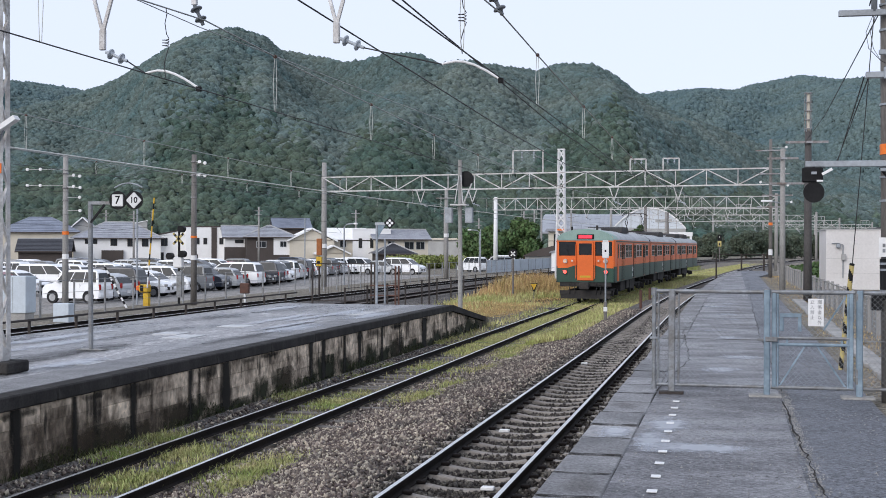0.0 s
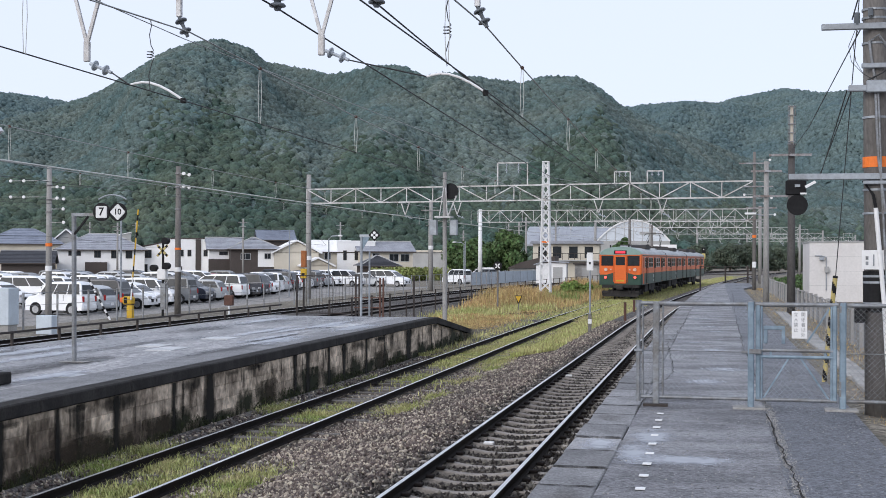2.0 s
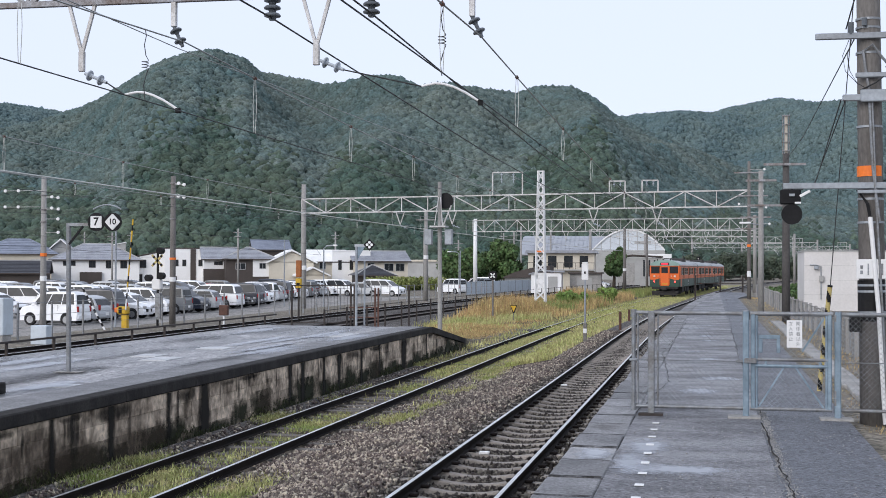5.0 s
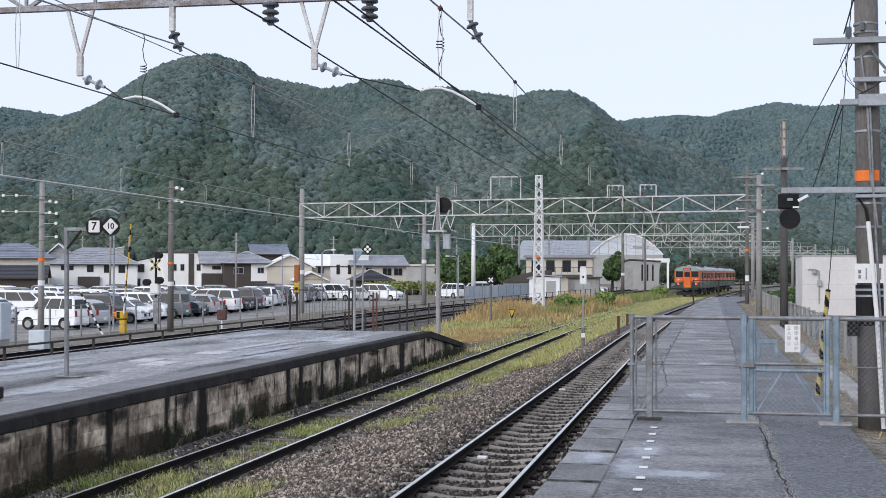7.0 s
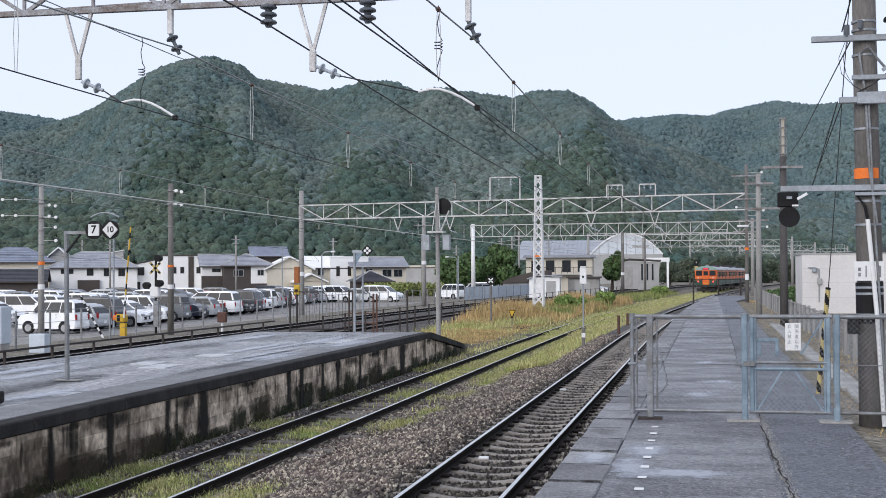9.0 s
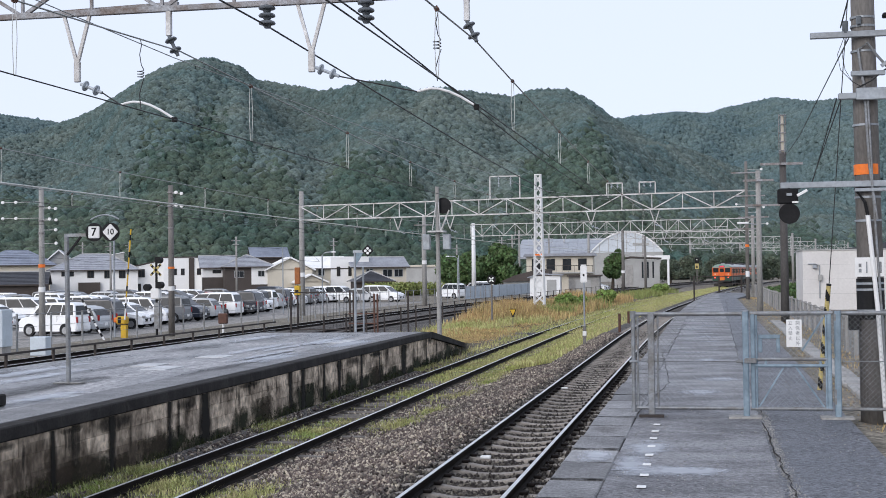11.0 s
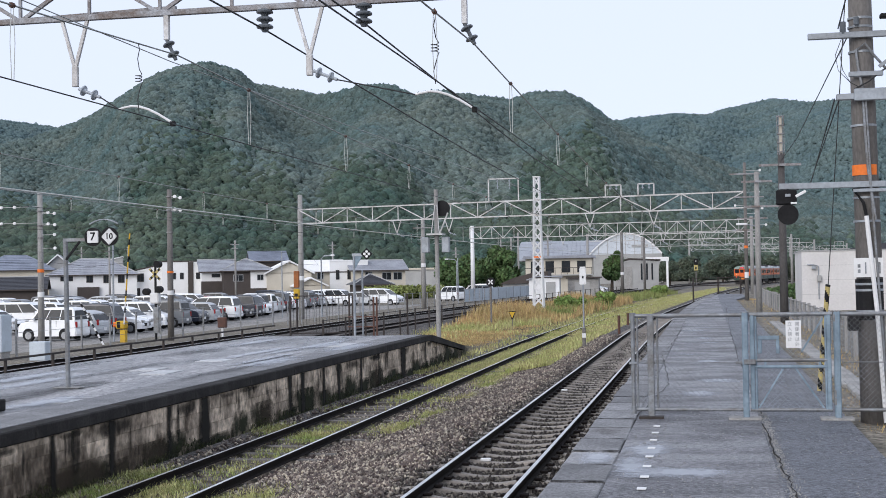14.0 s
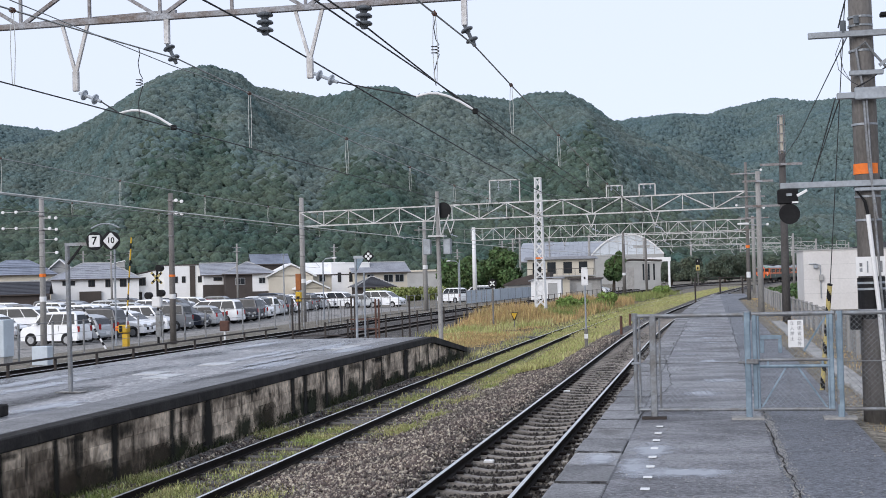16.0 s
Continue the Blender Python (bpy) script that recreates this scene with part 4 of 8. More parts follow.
    for s in (-1, 1):
        part("door_rail", tube(B(), [(s * 0.46, -0.07, 1.2), (s * 0.46, -0.07, 2.85)], 0.02), "train_orange", front)
        part("windscreen", box(B(), min(s * 0.50, s * 1.26), -0.035, 2.33, max(s * 0.50, s * 1.26), -0.015, 2.95, 0.01), "glass_dark", front, "dark cab windscreen")
        part("windscreen_frame", box(B(), min(s * 0.47, s * 1.29), -0.028, 2.30, max(s * 0.47, s * 1.29), -0.012, 2.98, 0.006), "black", front)
        part("wiper", tube(B(), [(s * 0.75, -0.05, 2.31), (s * 0.95, -0.05, 2.66)], 0.012), "black", front)
        lamp = part("headlamp", disc(B(), (s * 0.98, -0.06, 2.04), 0.105, 0.12, 20), "alu", front, "round headlamp in an orange bezel")
        part("lens", disc(B(), (s * 0.98, -0.125, 2.04), 0.07, 0.02, 18), "warm_glow", lamp)
        bez = part("marker_lamp", disc(B(), (s * 0.64, -0.05, 2.05), 0.09, 0.08, 16), "train_orange", front)
        part("lens", disc(B(), (s * 0.64, -0.095, 2.05), 0.05, 0.02, 14), "lamp_glass", bez)
        tail = part("tail_lamp", disc(B(), (s * 0.995, -0.05, 1.52), 0.12, 0.1, 18), "train_green", front, "glowing red tail lamp")
        part("lens", disc(B(), (s * 0.995, -0.105, 1.52), 0.085, 0.02, 18), "red_glow", tail)
    blind = part("destination_box", box(B(), -0.42, -0.085, 3.10, 0.42, -0.03, 3.34, 0.015), "black", front)
    part("destination_blind", box(B(), -0.33, -0.095, 3.14, 0.33, -0.08, 3.30), "red_sign", blind, "lit red destination blind")
    part("whistle", tube(B(), [(0.5, 0.5, 3.5), (0.5, 0.5, 3.78)], 0.06), "under", t)
    part("antenna", tube(B(), [(-0.75, 0.6, 3.4), (-0.75, 0.6, 3.72)], 0.05), "under", t)
    part("buffer_beam", box(B(), -1.25, 0.02, 0.80, 1.25, 0.25, 1.04, 0.02), "under", t)
    plough = B()
    prism(plough, [(-1.2, 0.22), (1.2, 0.22), (1.25, 0.62), (-1.25, 0.62)], -0.02, 0.06, "y")
    part("snow_plough", plough, "under", t, "dark grey plough plate")
    coup = part("coupler", box(B(), -0.16, -0.45, 0.72, 0.16, 0.3, 1.0, 0.03), "under", t, "steel automatic coupler")
    part("coupler_head", box(B(), -0.24, -0.62, 0.68, 0.24, -0.42, 1.02, 0.04), "under", coup)
    for x in (-0.8, -0.55, 0.5, 0.7, 0.9):
        part("hose", tube(B(), [(x, -0.02, 0.95), (x + 0.05, -0.14, 0.7), (x + 0.02, -0.05, 0.45)], 0.028), "under", t)
    for x in (-1.1, 1.1):
        part("step", box(B(), x - 0.14, -0.1, 0.45, x + 0.14, 0.1, 0.5), "under", t)
    return t


def track_point(d):
    """Place and heading on the train's track, d metres of its length on from y = 0."""
    y = d
    y -= 0.5 * sum(((line_left(v + 2) - line_left(v)) / 2) ** 2 * 2 for v in range(0, int(d), 2)) if d > 0 else 0
    return line_left(y), y


CARS = []


def train():
    CARS.append((train_car(True, False, "orange and dark green train end car with red tail lamps"), 0.0))
    CARS.append((train_car(False, True, "orange and green middle train car with a pantograph"), 20.5))
    CARS.append((train_car(False, False, "orange and green leading train car with roof coolers"), 41.0))


def car_rows(offset):
    rows = []
    for k in range(33):
        t = k * 0.5
        d = 64.4 + 13.0 * t + 0.29 * max(t - 10, 0) ** 2 + offset
        (x0, y0), (x1, y1) = track_point(d + 2.9), track_point(d + 16.6)
        a = math.atan2(x1 - x0, y1 - y0)
        rows.append((t, pose(x0 - 2.9 * math.sin(a), y0 - 2.9 * math.cos(a), LOW, 0, 0, -math.degrees(a))))
    return rows


def motions():
    for ob, offset in CARS:
        walk(ob, car_rows(offset))


# ---- fence and gate across the near platform ----
def chain_link(x0, x1, z0, z1, y, pitch=0.06, r=0.0019):
    bm = B()
    h = z1 - z0
    n = int((x1 - x0 + h) / pitch) + 1
    for i in range(n):
        a = x0 - h + i * pitch
        for flip in (False, True):
            p, q = [a, z0], [a + h, z1]
            if p[0] < x0:
                p = [x0, z0 + (x0 - a)]
            if q[0] > x1:
                q = [x1, z1 - (a + h - x1)]
            if q[0] - p[0] < 0.01:
                continue
            if flip:
                p, q = [x0 + x1 - p[0], p[1]], [x0 + x1 - q[0], q[1]]
            tube(bm, [(p[0], y, p[1]), (q[0], y, q[1])], r, 3, caps=False)
    return bm


def gate_fence():
    Y = 15.55
    t = thing("platform_fence", "grey pipe and chain-link fence closing the platform", "fence", "", (0, Y, 0))
    zt, zb = 1.945, 0.865
    part("top_rail", tube(B(), [(-0.89, 0, zt), (0.35, 0, zt)], 0.024, 10), "pipe", t)
    part("bottom_rail", tube(B(), [(-0.89, 0, zb), (0.35, 0, zb)], 0.02, 10), "pipe", t)
    part("end_upright", tube(B(), [(-0.89, 0, zb - 0.01), (-0.89, 0, zt + 0.01)], 0.024, 10), "pipe", t)
    for x, z in ((-0.89, zt), (-0.89, zb)):
        part("elbow", tube(B(), [(x, 0, z - 0.05), (x, 0, z + 0.035)], 0.036, 10), "pipe", t)
    part("inner_upright", tube(B(), [(-0.84, 0, zb), (-0.84, 0, zt)], 0.012, 8), "pipe", t)
    post = part("post", box(B(), -0.725, -0.035, PLAT, -0.65, 0.045, zt + 0.02, 0.008), "pipe", t, "brown-grey square post")
    part("base_plate", box(B(), -0.83, -0.09, PLAT + 0.001, -0.55, 0.05, PLAT + 0.03), "black_post", post)
    part("inner_upright", tube(B(), [(-0.61, 0, zb), (-0.61, 0, zt)], 0.012, 8), "pipe", t)
    part("mid_wire", tube(B(), [(-0.89, 0, 1.40), (0.32, 0, 1.40)], 0.005, 5), "pipe", t)
    for x in (-0.89, -0.69, 0.32):
        part("clamp", box(B(), x - 0.05, -0.03, 1.385, x + 0.05, 0.03, 1.415, 0.006), "pipe", t)
    part("netting", chain_link(-0.88, 0.34, zb, zt, 0.012), "mesh_wire", t, "galvanised chain-link netting")
    for x, w in ((0.38, 0.034), (1.39, 0.034)):
        p = part("gate_post", box(B(), x - w, -0.05, PLAT, x + w, 0.05, zt + 0.03, 0.012), "blue_paint", t, "pale blue steel gate post")
        part("post_cap", tube(B(), [(x, 0, zt - 0.07), (x, 0, zt + 0.035)], 0.046, 12), "pipe", p)
        part("post_foot", box(B(), x - 0.2, -0.16, PLAT + 0.001, x + 0.16, 0.1, PLAT + 0.022), "concrete", p, "pale mortar foot")
    # right-hand bay
    part("top_rail", tube(B(), [(1.42, 0, zt), (3.4, 0, zt - 0.01)], 0.024, 10), "pipe", t)
    part("bottom_rail", tube(B(), [(1.42, 0, zb), (3.4, 0, zb)], 0.02, 10), "pipe", t)
    part("mid_wire", tube(B(), [(1.45, 0, 1.40), (3.4, 0, 1.40)], 0.006, 5), "pipe", t)
    part("netting", chain_link(1.45, 3.4, zb, zt, 0.012), "mesh_wire", t, "galvanised chain-link netting")
    part("post", tube(B(), [(3.4, 0, 0.55), (3.4, 0, zt)], 0.03, 8), "pipe", t)

    g = thing("platform_gate", "closed pale blue steel mesh gate with a notice", "gate", "", (0, Y, 0))
    part("top_bar", tube(B(), [(0.43, 0, zt), (1.34, 0, zt)], 0.026, 10), "pipe", g)
    part("bottom_bar", tube(B(), [(0.43, 0, zb), (1.33, 0, zb)], 0.022, 10), "pipe", g)
    for x in (0.46, 1.30):
        part("stile", box(B(), x - 0.024, -0.024, zb, x + 0.024, 0.024, zt, 0.008), "blue_paint", g)
    for x in (0.50, 1.265):
        part("inner_bar", tube(B(), [(x, -0.01, zb), (x, -0.01, zt)], 0.012, 8), "blue_paint", g)
    for z, m in ((1.425, "pipe"), (1.352, "blue_paint")):
        part("mid_bar", tube(B(), [(0.45, -0.005, z), (1.31, -0.005, z)], 0.019, 8), m, g)
    for x in (0.60, 1.20):
        part("bar_spacer", box(B(), x - 0.012, -0.012, 1.36, x + 0.012, 0.012, 1.42), "blue_paint", g)
    part("brace", bar(B(), (0.52, 0, 0.88), (0.80, 0, 1.34), 0.008, 0.018), "blue_paint", g)
    part("brace", bar(B(), (1.24, 0, 0.88), (0.93, 0, 1.34), 0.012, 0.02), "blue_paint", g)
    part("brace", bar(B(), (1.0, 0, 1.52), (1.24, 0, 1.9), 0.012, 0.02), "blue_paint", g)
    for x0, x1, z0, z1 in ((0.52, 0.565, 1.502, 1.658), (0.72, 0.76, 1.502, 1.658), (0.52, 0.76, 1.66, 1.705)):
        part("lock_frame", box(B(), x0, -0.012, z0, x1, 0.012, z1, 0.004), "blue_paint", g)
    part("latch", box(B(), 0.36, -0.06, 1.38, 0.50, -0.03, 1.44, 0.01), "pipe", g)
    for z in (0.96, 1.05, 1.9):
        part("hinge", tube(B(), [(1.365, -0.03, z - 0.04), (1.365, -0.03, z + 0.04)], 0.022, 8), "pipe", g)
    part("netting", chain_link(0.46, 1.30, zb, zt, 0.014), "mesh_wire", g, "galvanised chain-link netting")
    s = thing("notice_board", "small white no-entry notice wired to the gate", "sign", "", (0.915, Y - 0.032, 1.72))
    part("board", box(B(), -0.085, -0.006, -0.155, 0.085, 0.006, 0.155, 0.002), "white", s)
    for x, words in ((0.04, "関係者以外"), (-0.04, "立入禁止")):
        for i, ch in enumerate(words):
            cu = bpy.data.curves.new("lettering", "FONT")
            cu.body, cu.size, cu.align_x, cu.align_y = ch, 0.05, "CENTER", "CENTER"
            cu.materials.append(M["pipe"])
            o = new("lettering", cu)
            o.parent = s
            o.matrix_basis = pose(x, -0.0085, 0.115 - i * 0.058, 90, 0, 0)


# ---- poles ----
def big_pole():
    X, Y = 1.825, 15.95
    t = thing("utility_pole", "thick weathered concrete pole with cables and an orange band", "utility pole", "", (X, Y, 0))
    part("shaft", tube(B(), [(0, 0, 0.5), (-0.10, 0, 9.0)], 0.155, 20, 0.115), "pole", t, smooth=True)
    lean = lambda z: -0.0118 * z
    rad = lambda z: 0.158 - 0.0048 * z

    def band(z0, z1, m, name, extra=0.004, label=""):
        part(name, tube(B(), [(lean(z0), 0, z0), (lean(z1), 0, z1)], rad(z0) + extra, 20), m, t, label)

    band(3.52, 3.64, "orange_band", "orange_band", label="bright orange marker band")
    band(1.86, 2.33, "black", "black_wrap", 0.006, "black plastic wrap")
    for z in (1.95, 2.19, 2.26, 2.98, 3.25, 3.38, 4.08, 4.93, 5.32, 5.22, 5.62):
        band(z, z + 0.025, "galv", "strap", 0.008)
    plate = part("number_plate", box(B(), -0.21, -0.185, 2.35, 0.11, -0.17, 2.57), "white", t, "white plate with faded marks")
    for x0, x1, z0, z1 in ((-0.17, -0.14, 2.40, 2.44), (-0.17, -0.14, 2.46, 2.5), (-0.09, -0.075, 2.39, 2.52), (0.05, 0.08, 2.39, 2.52)):
        part("mark", box(B(), x0, -0.19, z0, x1, -0.182, z1), "pipe", plate)
    # signal arm
    arm = part("signal_arm", box(B(), -1.02, -0.19, 3.375, 0.16, -0.15, 3.445, 0.006), "galv", t, "galvanised steel bracket arm")
    part("arm_clamp", box(B(), -0.2, -0.2, 3.32, 0.16, -0.14, 3.36, 0.006), "galv", arm)
    # cross-arms
    up = part("cross_arm", box(B(), -0.66, -0.19, 5.09, 0.9, -0.13, 5.16, 0.006), "galv", t, "galvanised cross-arm")
    part("brace", bar(B(), (0.12, -0.16, 4.75), (0.75, -0.16, 5.2), 0.04), "galv", up)
    lo = part("cross_arm", box(B(), -0.36, -0.21, 4.38, 0.6, -0.13, 4.45, 0.006), "galv", t, "galvanised cross-arm")
    part("clamp_plate", box(B(), -0.17, -0.24, 4.36, 0.19, -0.2, 4.5, 0.01), "galv", lo)
    part("clamp_plate", box(B(), -0.22, -0.2, 4.64, 0.16, -0.16, 4.70, 0.01), "galv", t)
    part("insulator", tube(B(), [(-0.27, -0.16, 5.14), (-0.27, -0.16, 5.28)], 0.035, 10), "insulator_dark", up)
    part("insulator", tube(B(), [(-0.12, -0.16, 5.24), (-0.12, -0.16, 5.33)], 0.03, 10), "insulator_dark", up)
    part("floodlight", box(B(), 0.14, -0.22, 5.30, 0.24, -0.1, 5.35, 0.01), "black", t)
    # cables up the shaft and a white conduit
    part("conduit", tube(B(), [(0.10, -0.20, 0.7), (0.03, -0.19, 2.0), (-0.06, -0.185, 3.05)], 0.026, 8), "white", t, "white plastic cable conduit")
    part("cable", tube(B(), [(0.13, -0.2, 0.72), (0.07, -0.19, 2.0), (0.0, -0.185, 3.3), (-0.02, -0.18, 3.9), (-0.04, -0.18, 4.4)], 0.014, 6), "pipe", t)
    part("cable", tube(B(), [(0.04, -0.185, 3.0), (-0.03, -0.18, 3.6), (-0.05, -0.18, 4.0), (-0.07, -0.17, 4.5), (-0.11, -0.16, 4.75), (-0.13, -0.15, 4.95), (-0.03, -0.18, 5.02), (0.05, -0.17, 4.9), (0.2, -0.15, 4.72)], 0.016, 6), "pipe", t)
    part("cable", tube(B(), [(-0.06, -0.18, 3.05), (-0.09, -0.19, 3.2), (-0.2, -0.17, 3.36)], 0.018, 6), "black", t)
    part("cable", tube(B(), [(-0.16, -0.17, 4.5), (0.0, -0.2, 4.58), (0.15, -0.18, 4.7), (0.4, -0.1, 4.85)], 0.01, 6), "wire", t)
    for dx in (0.0, 0.05):
        part("cable_loop", tube(B(), [(-0.27 + dx * 0.5, -0.16, 5.13), (-0.36 + dx, -0.17, 4.9), (-0.33 + dx, -0.17, 4.72), (-0.2, -0.17, 4.58), (-0.1, -0.17, 4.52)], 0.004, 5), "wire", t)
    part("meter_box", box(B(), -0.28, -0.16, 1.74, -0.16, 0.0, 1.96, 0.01), "black", t)

    s = thing("railway_signal", "black round-backed signal hanging under a bracket", "railway signal", "", (0.90, 15.78, 0.04))
    part("hanger", tube(B(), [(0, 0, 3.35), (0, 0, 3.0)], 0.014, 8), "black", s)
    part("junction_box", box(B(), -0.13, -0.05, 3.16, 0.10, 0.07, 3.33, 0.012), "black", s)
    part("back_plate", disc(B(), (0, -0.02, 3.045), 0.118, 0.03, 28), "black", s, "round black back plate")
    part("hood", tube(B(), [(0, 0, 3.045), (0, 0.2, 3.045)], 0.1, 20), "black", s)
    part("bolt", box(B(), -0.03, -0.07, 3.25, 0.03, -0.05, 3.28), "galv", s)
    part("tag", box(B(), 0.03, -0.07, 3.165, 0.10, -0.05, 3.185), "white", s)
    part("stay", bar(B(), (0.09, -0.04, 3.25), (0.2, -0.06, 3.31), 0.03), "white", s)

    # striped guy cover
    g = thing("guy_wire", "steel guy wire with a black and yellow striped guard", "guy wire", "", (1.46, 19.2, 0.7))
    part("wire", tube(B(), [(0, 0, 0.0), (0.14, -0.17, 1.5), (0.42, -0.6, 5.5)], 0.007, 5), "wire", g)
    for colour, turn in (("black", 0.0), ("old_yellow", 0.5)):
        bm = B()
        for i in range(12):
            for j in range(56):
                if (i / 12 + j / 9 + turn) % 1 < 0.5:
                    bm.faces.new([bm.verts.new((0.09 * v * 0.027 + 0.033 * math.cos(math.pi * u / 6), -0.109 * v * 0.027 + 0.033 * math.sin(math.pi * u / 6), v * 0.027))
                                  for u, v in ((i, j), (i + 1, j), (i + 1, j + 1), (i, j + 1))])
        part("guard_stripe", bm, colour, g, colour.replace("_", " ") + " diagonal stripe of the guard")
    part("guard_cap", tube(B(), [(0.136, -0.165, 1.51), (0.14, -0.168, 1.535)], 0.035, 12), "black", g)


def plain_pole(name, x, y, h, r, material, label, z0=-0.25, arms=(), top_cage=False, bands=(), lamp=None, insulators=(), group="poles"):
    t = thing(name, label, "utility pole", group, (x, y, z0))
    h = h - z0
    part("shaft", tube(B(), [(0, 0, 0), (0, 0, h)], r, 14, r * 0.75), material, t, smooth=True)
    for z, a, b in arms:
        part("cross_arm", box(B(), a, -0.05 - r, z - z0 - 0.04, b, -r + 0.03, z - z0 + 0.04), "truss_rust", t)
    for z, m, hh in bands:
        part("band", tube(B(), [(0, 0, z - z0), (0, 0, z - z0 + hh)], r * 1.02, 14), m, t)
    if top_cage:
        for i in range(6):
            a = i * 1.047
            part("cage_bar", tube(B(), [(math.cos(a) * r * 0.8, math.sin(a) * r * 0.8, h - 0.05), (math.cos(a) * r * 0.8, math.sin(a) * r * 0.8, h + 1.3)], 0.011, 5), "truss_rust", t)
        for k in range(5):
            part("cage_ring", tube(B(), [(0, 0, h + 0.05 + 0.3 * k), (0, 0, h + 0.075 + 0.3 * k)], r * 0.86, 12), "truss_rust", t)
        part("cage_core", tube(B(), [(0, 0, h), (0, 0, h + 1.25)], r * 0.35, 8), "wall_cream", t)
    for dx, z in insulators:
        part("insulator", disc(B(), (dx, -0.1, z - z0), 0.075, 0.07, 12), "white", t, "white porcelain insulator")
        part("pin", tube(B(), [(0, -0.05, z - z0), (dx, -0.1, z - z0)], 0.012, 5), "truss", t)
    if lamp:
        part("lamp_arm", tube(B(), [(0, 0, lamp - z0), (-0.45, -0.3, lamp - z0 + 0.1)], 0.02, 6), "galv", t)
        part("lamp_head", box(B(), -0.85, -0.42, lamp - z0 + 0.06, -0.4, -0.25, lamp - z0 + 0.14, 0.02), "white", t)
    return t


# ---- overhead line ----
def lattice(bm, p, q, w, cells, chord=0.06, web=0.035, up=(0, 0, 1)):
    """A flat lattice girder from p to q, w deep, with diagonal webs."""
    p, q, u = Vector(p), Vector(q), Vector(up) * w / 2
    bar(bm, p + u, q + u, chord), bar(bm, p - u, q - u, chord)
    for i in range(cells):
        a, b = p.lerp(q, i / cells), p.lerp(q, (i + 1) / cells)
        if i % 2:
            a, b = b, a
        bar(bm, a - u, b + u, web)
        c = p.lerp(q, i / cells)
        bar(bm, c - u, c + u, web)
    return bm


def insulator_string(bm_parent, p, q, n, r, name="insulator", material="insulator"):
    p, q = Vector(p), Vector(q)
    bm = B()
    tube(bm, [p, q], r * 0.3, 8)
    for i in range(n):
        c = p.lerp(q, (i + 0.5) / n)
        d = (q - p).normalized()
        u = d.cross(Vector((0, 1, 0)) if abs(d.y) < 0.9 else Vector((1, 0, 0))).normalized()
        w = d.cross(u)
        last = None
        for off, k in ((-0.55, 0.3), (-0.35, 0.85), (-0.15, 1.0), (0.0, 0.95), (0.12, 0.5), (0.45, 0.32)):
            now = ring(bm, c + d * (off * r), u, w, r * k, 14)
            if last:
                for j in range(14):
                    bm.faces.new((last[j], last[(j + 1) % 14], now[(j + 1) % 14], now[j]))
            last = now
    return part(name, bm, material, bm_parent, "porcelain disc insulators")


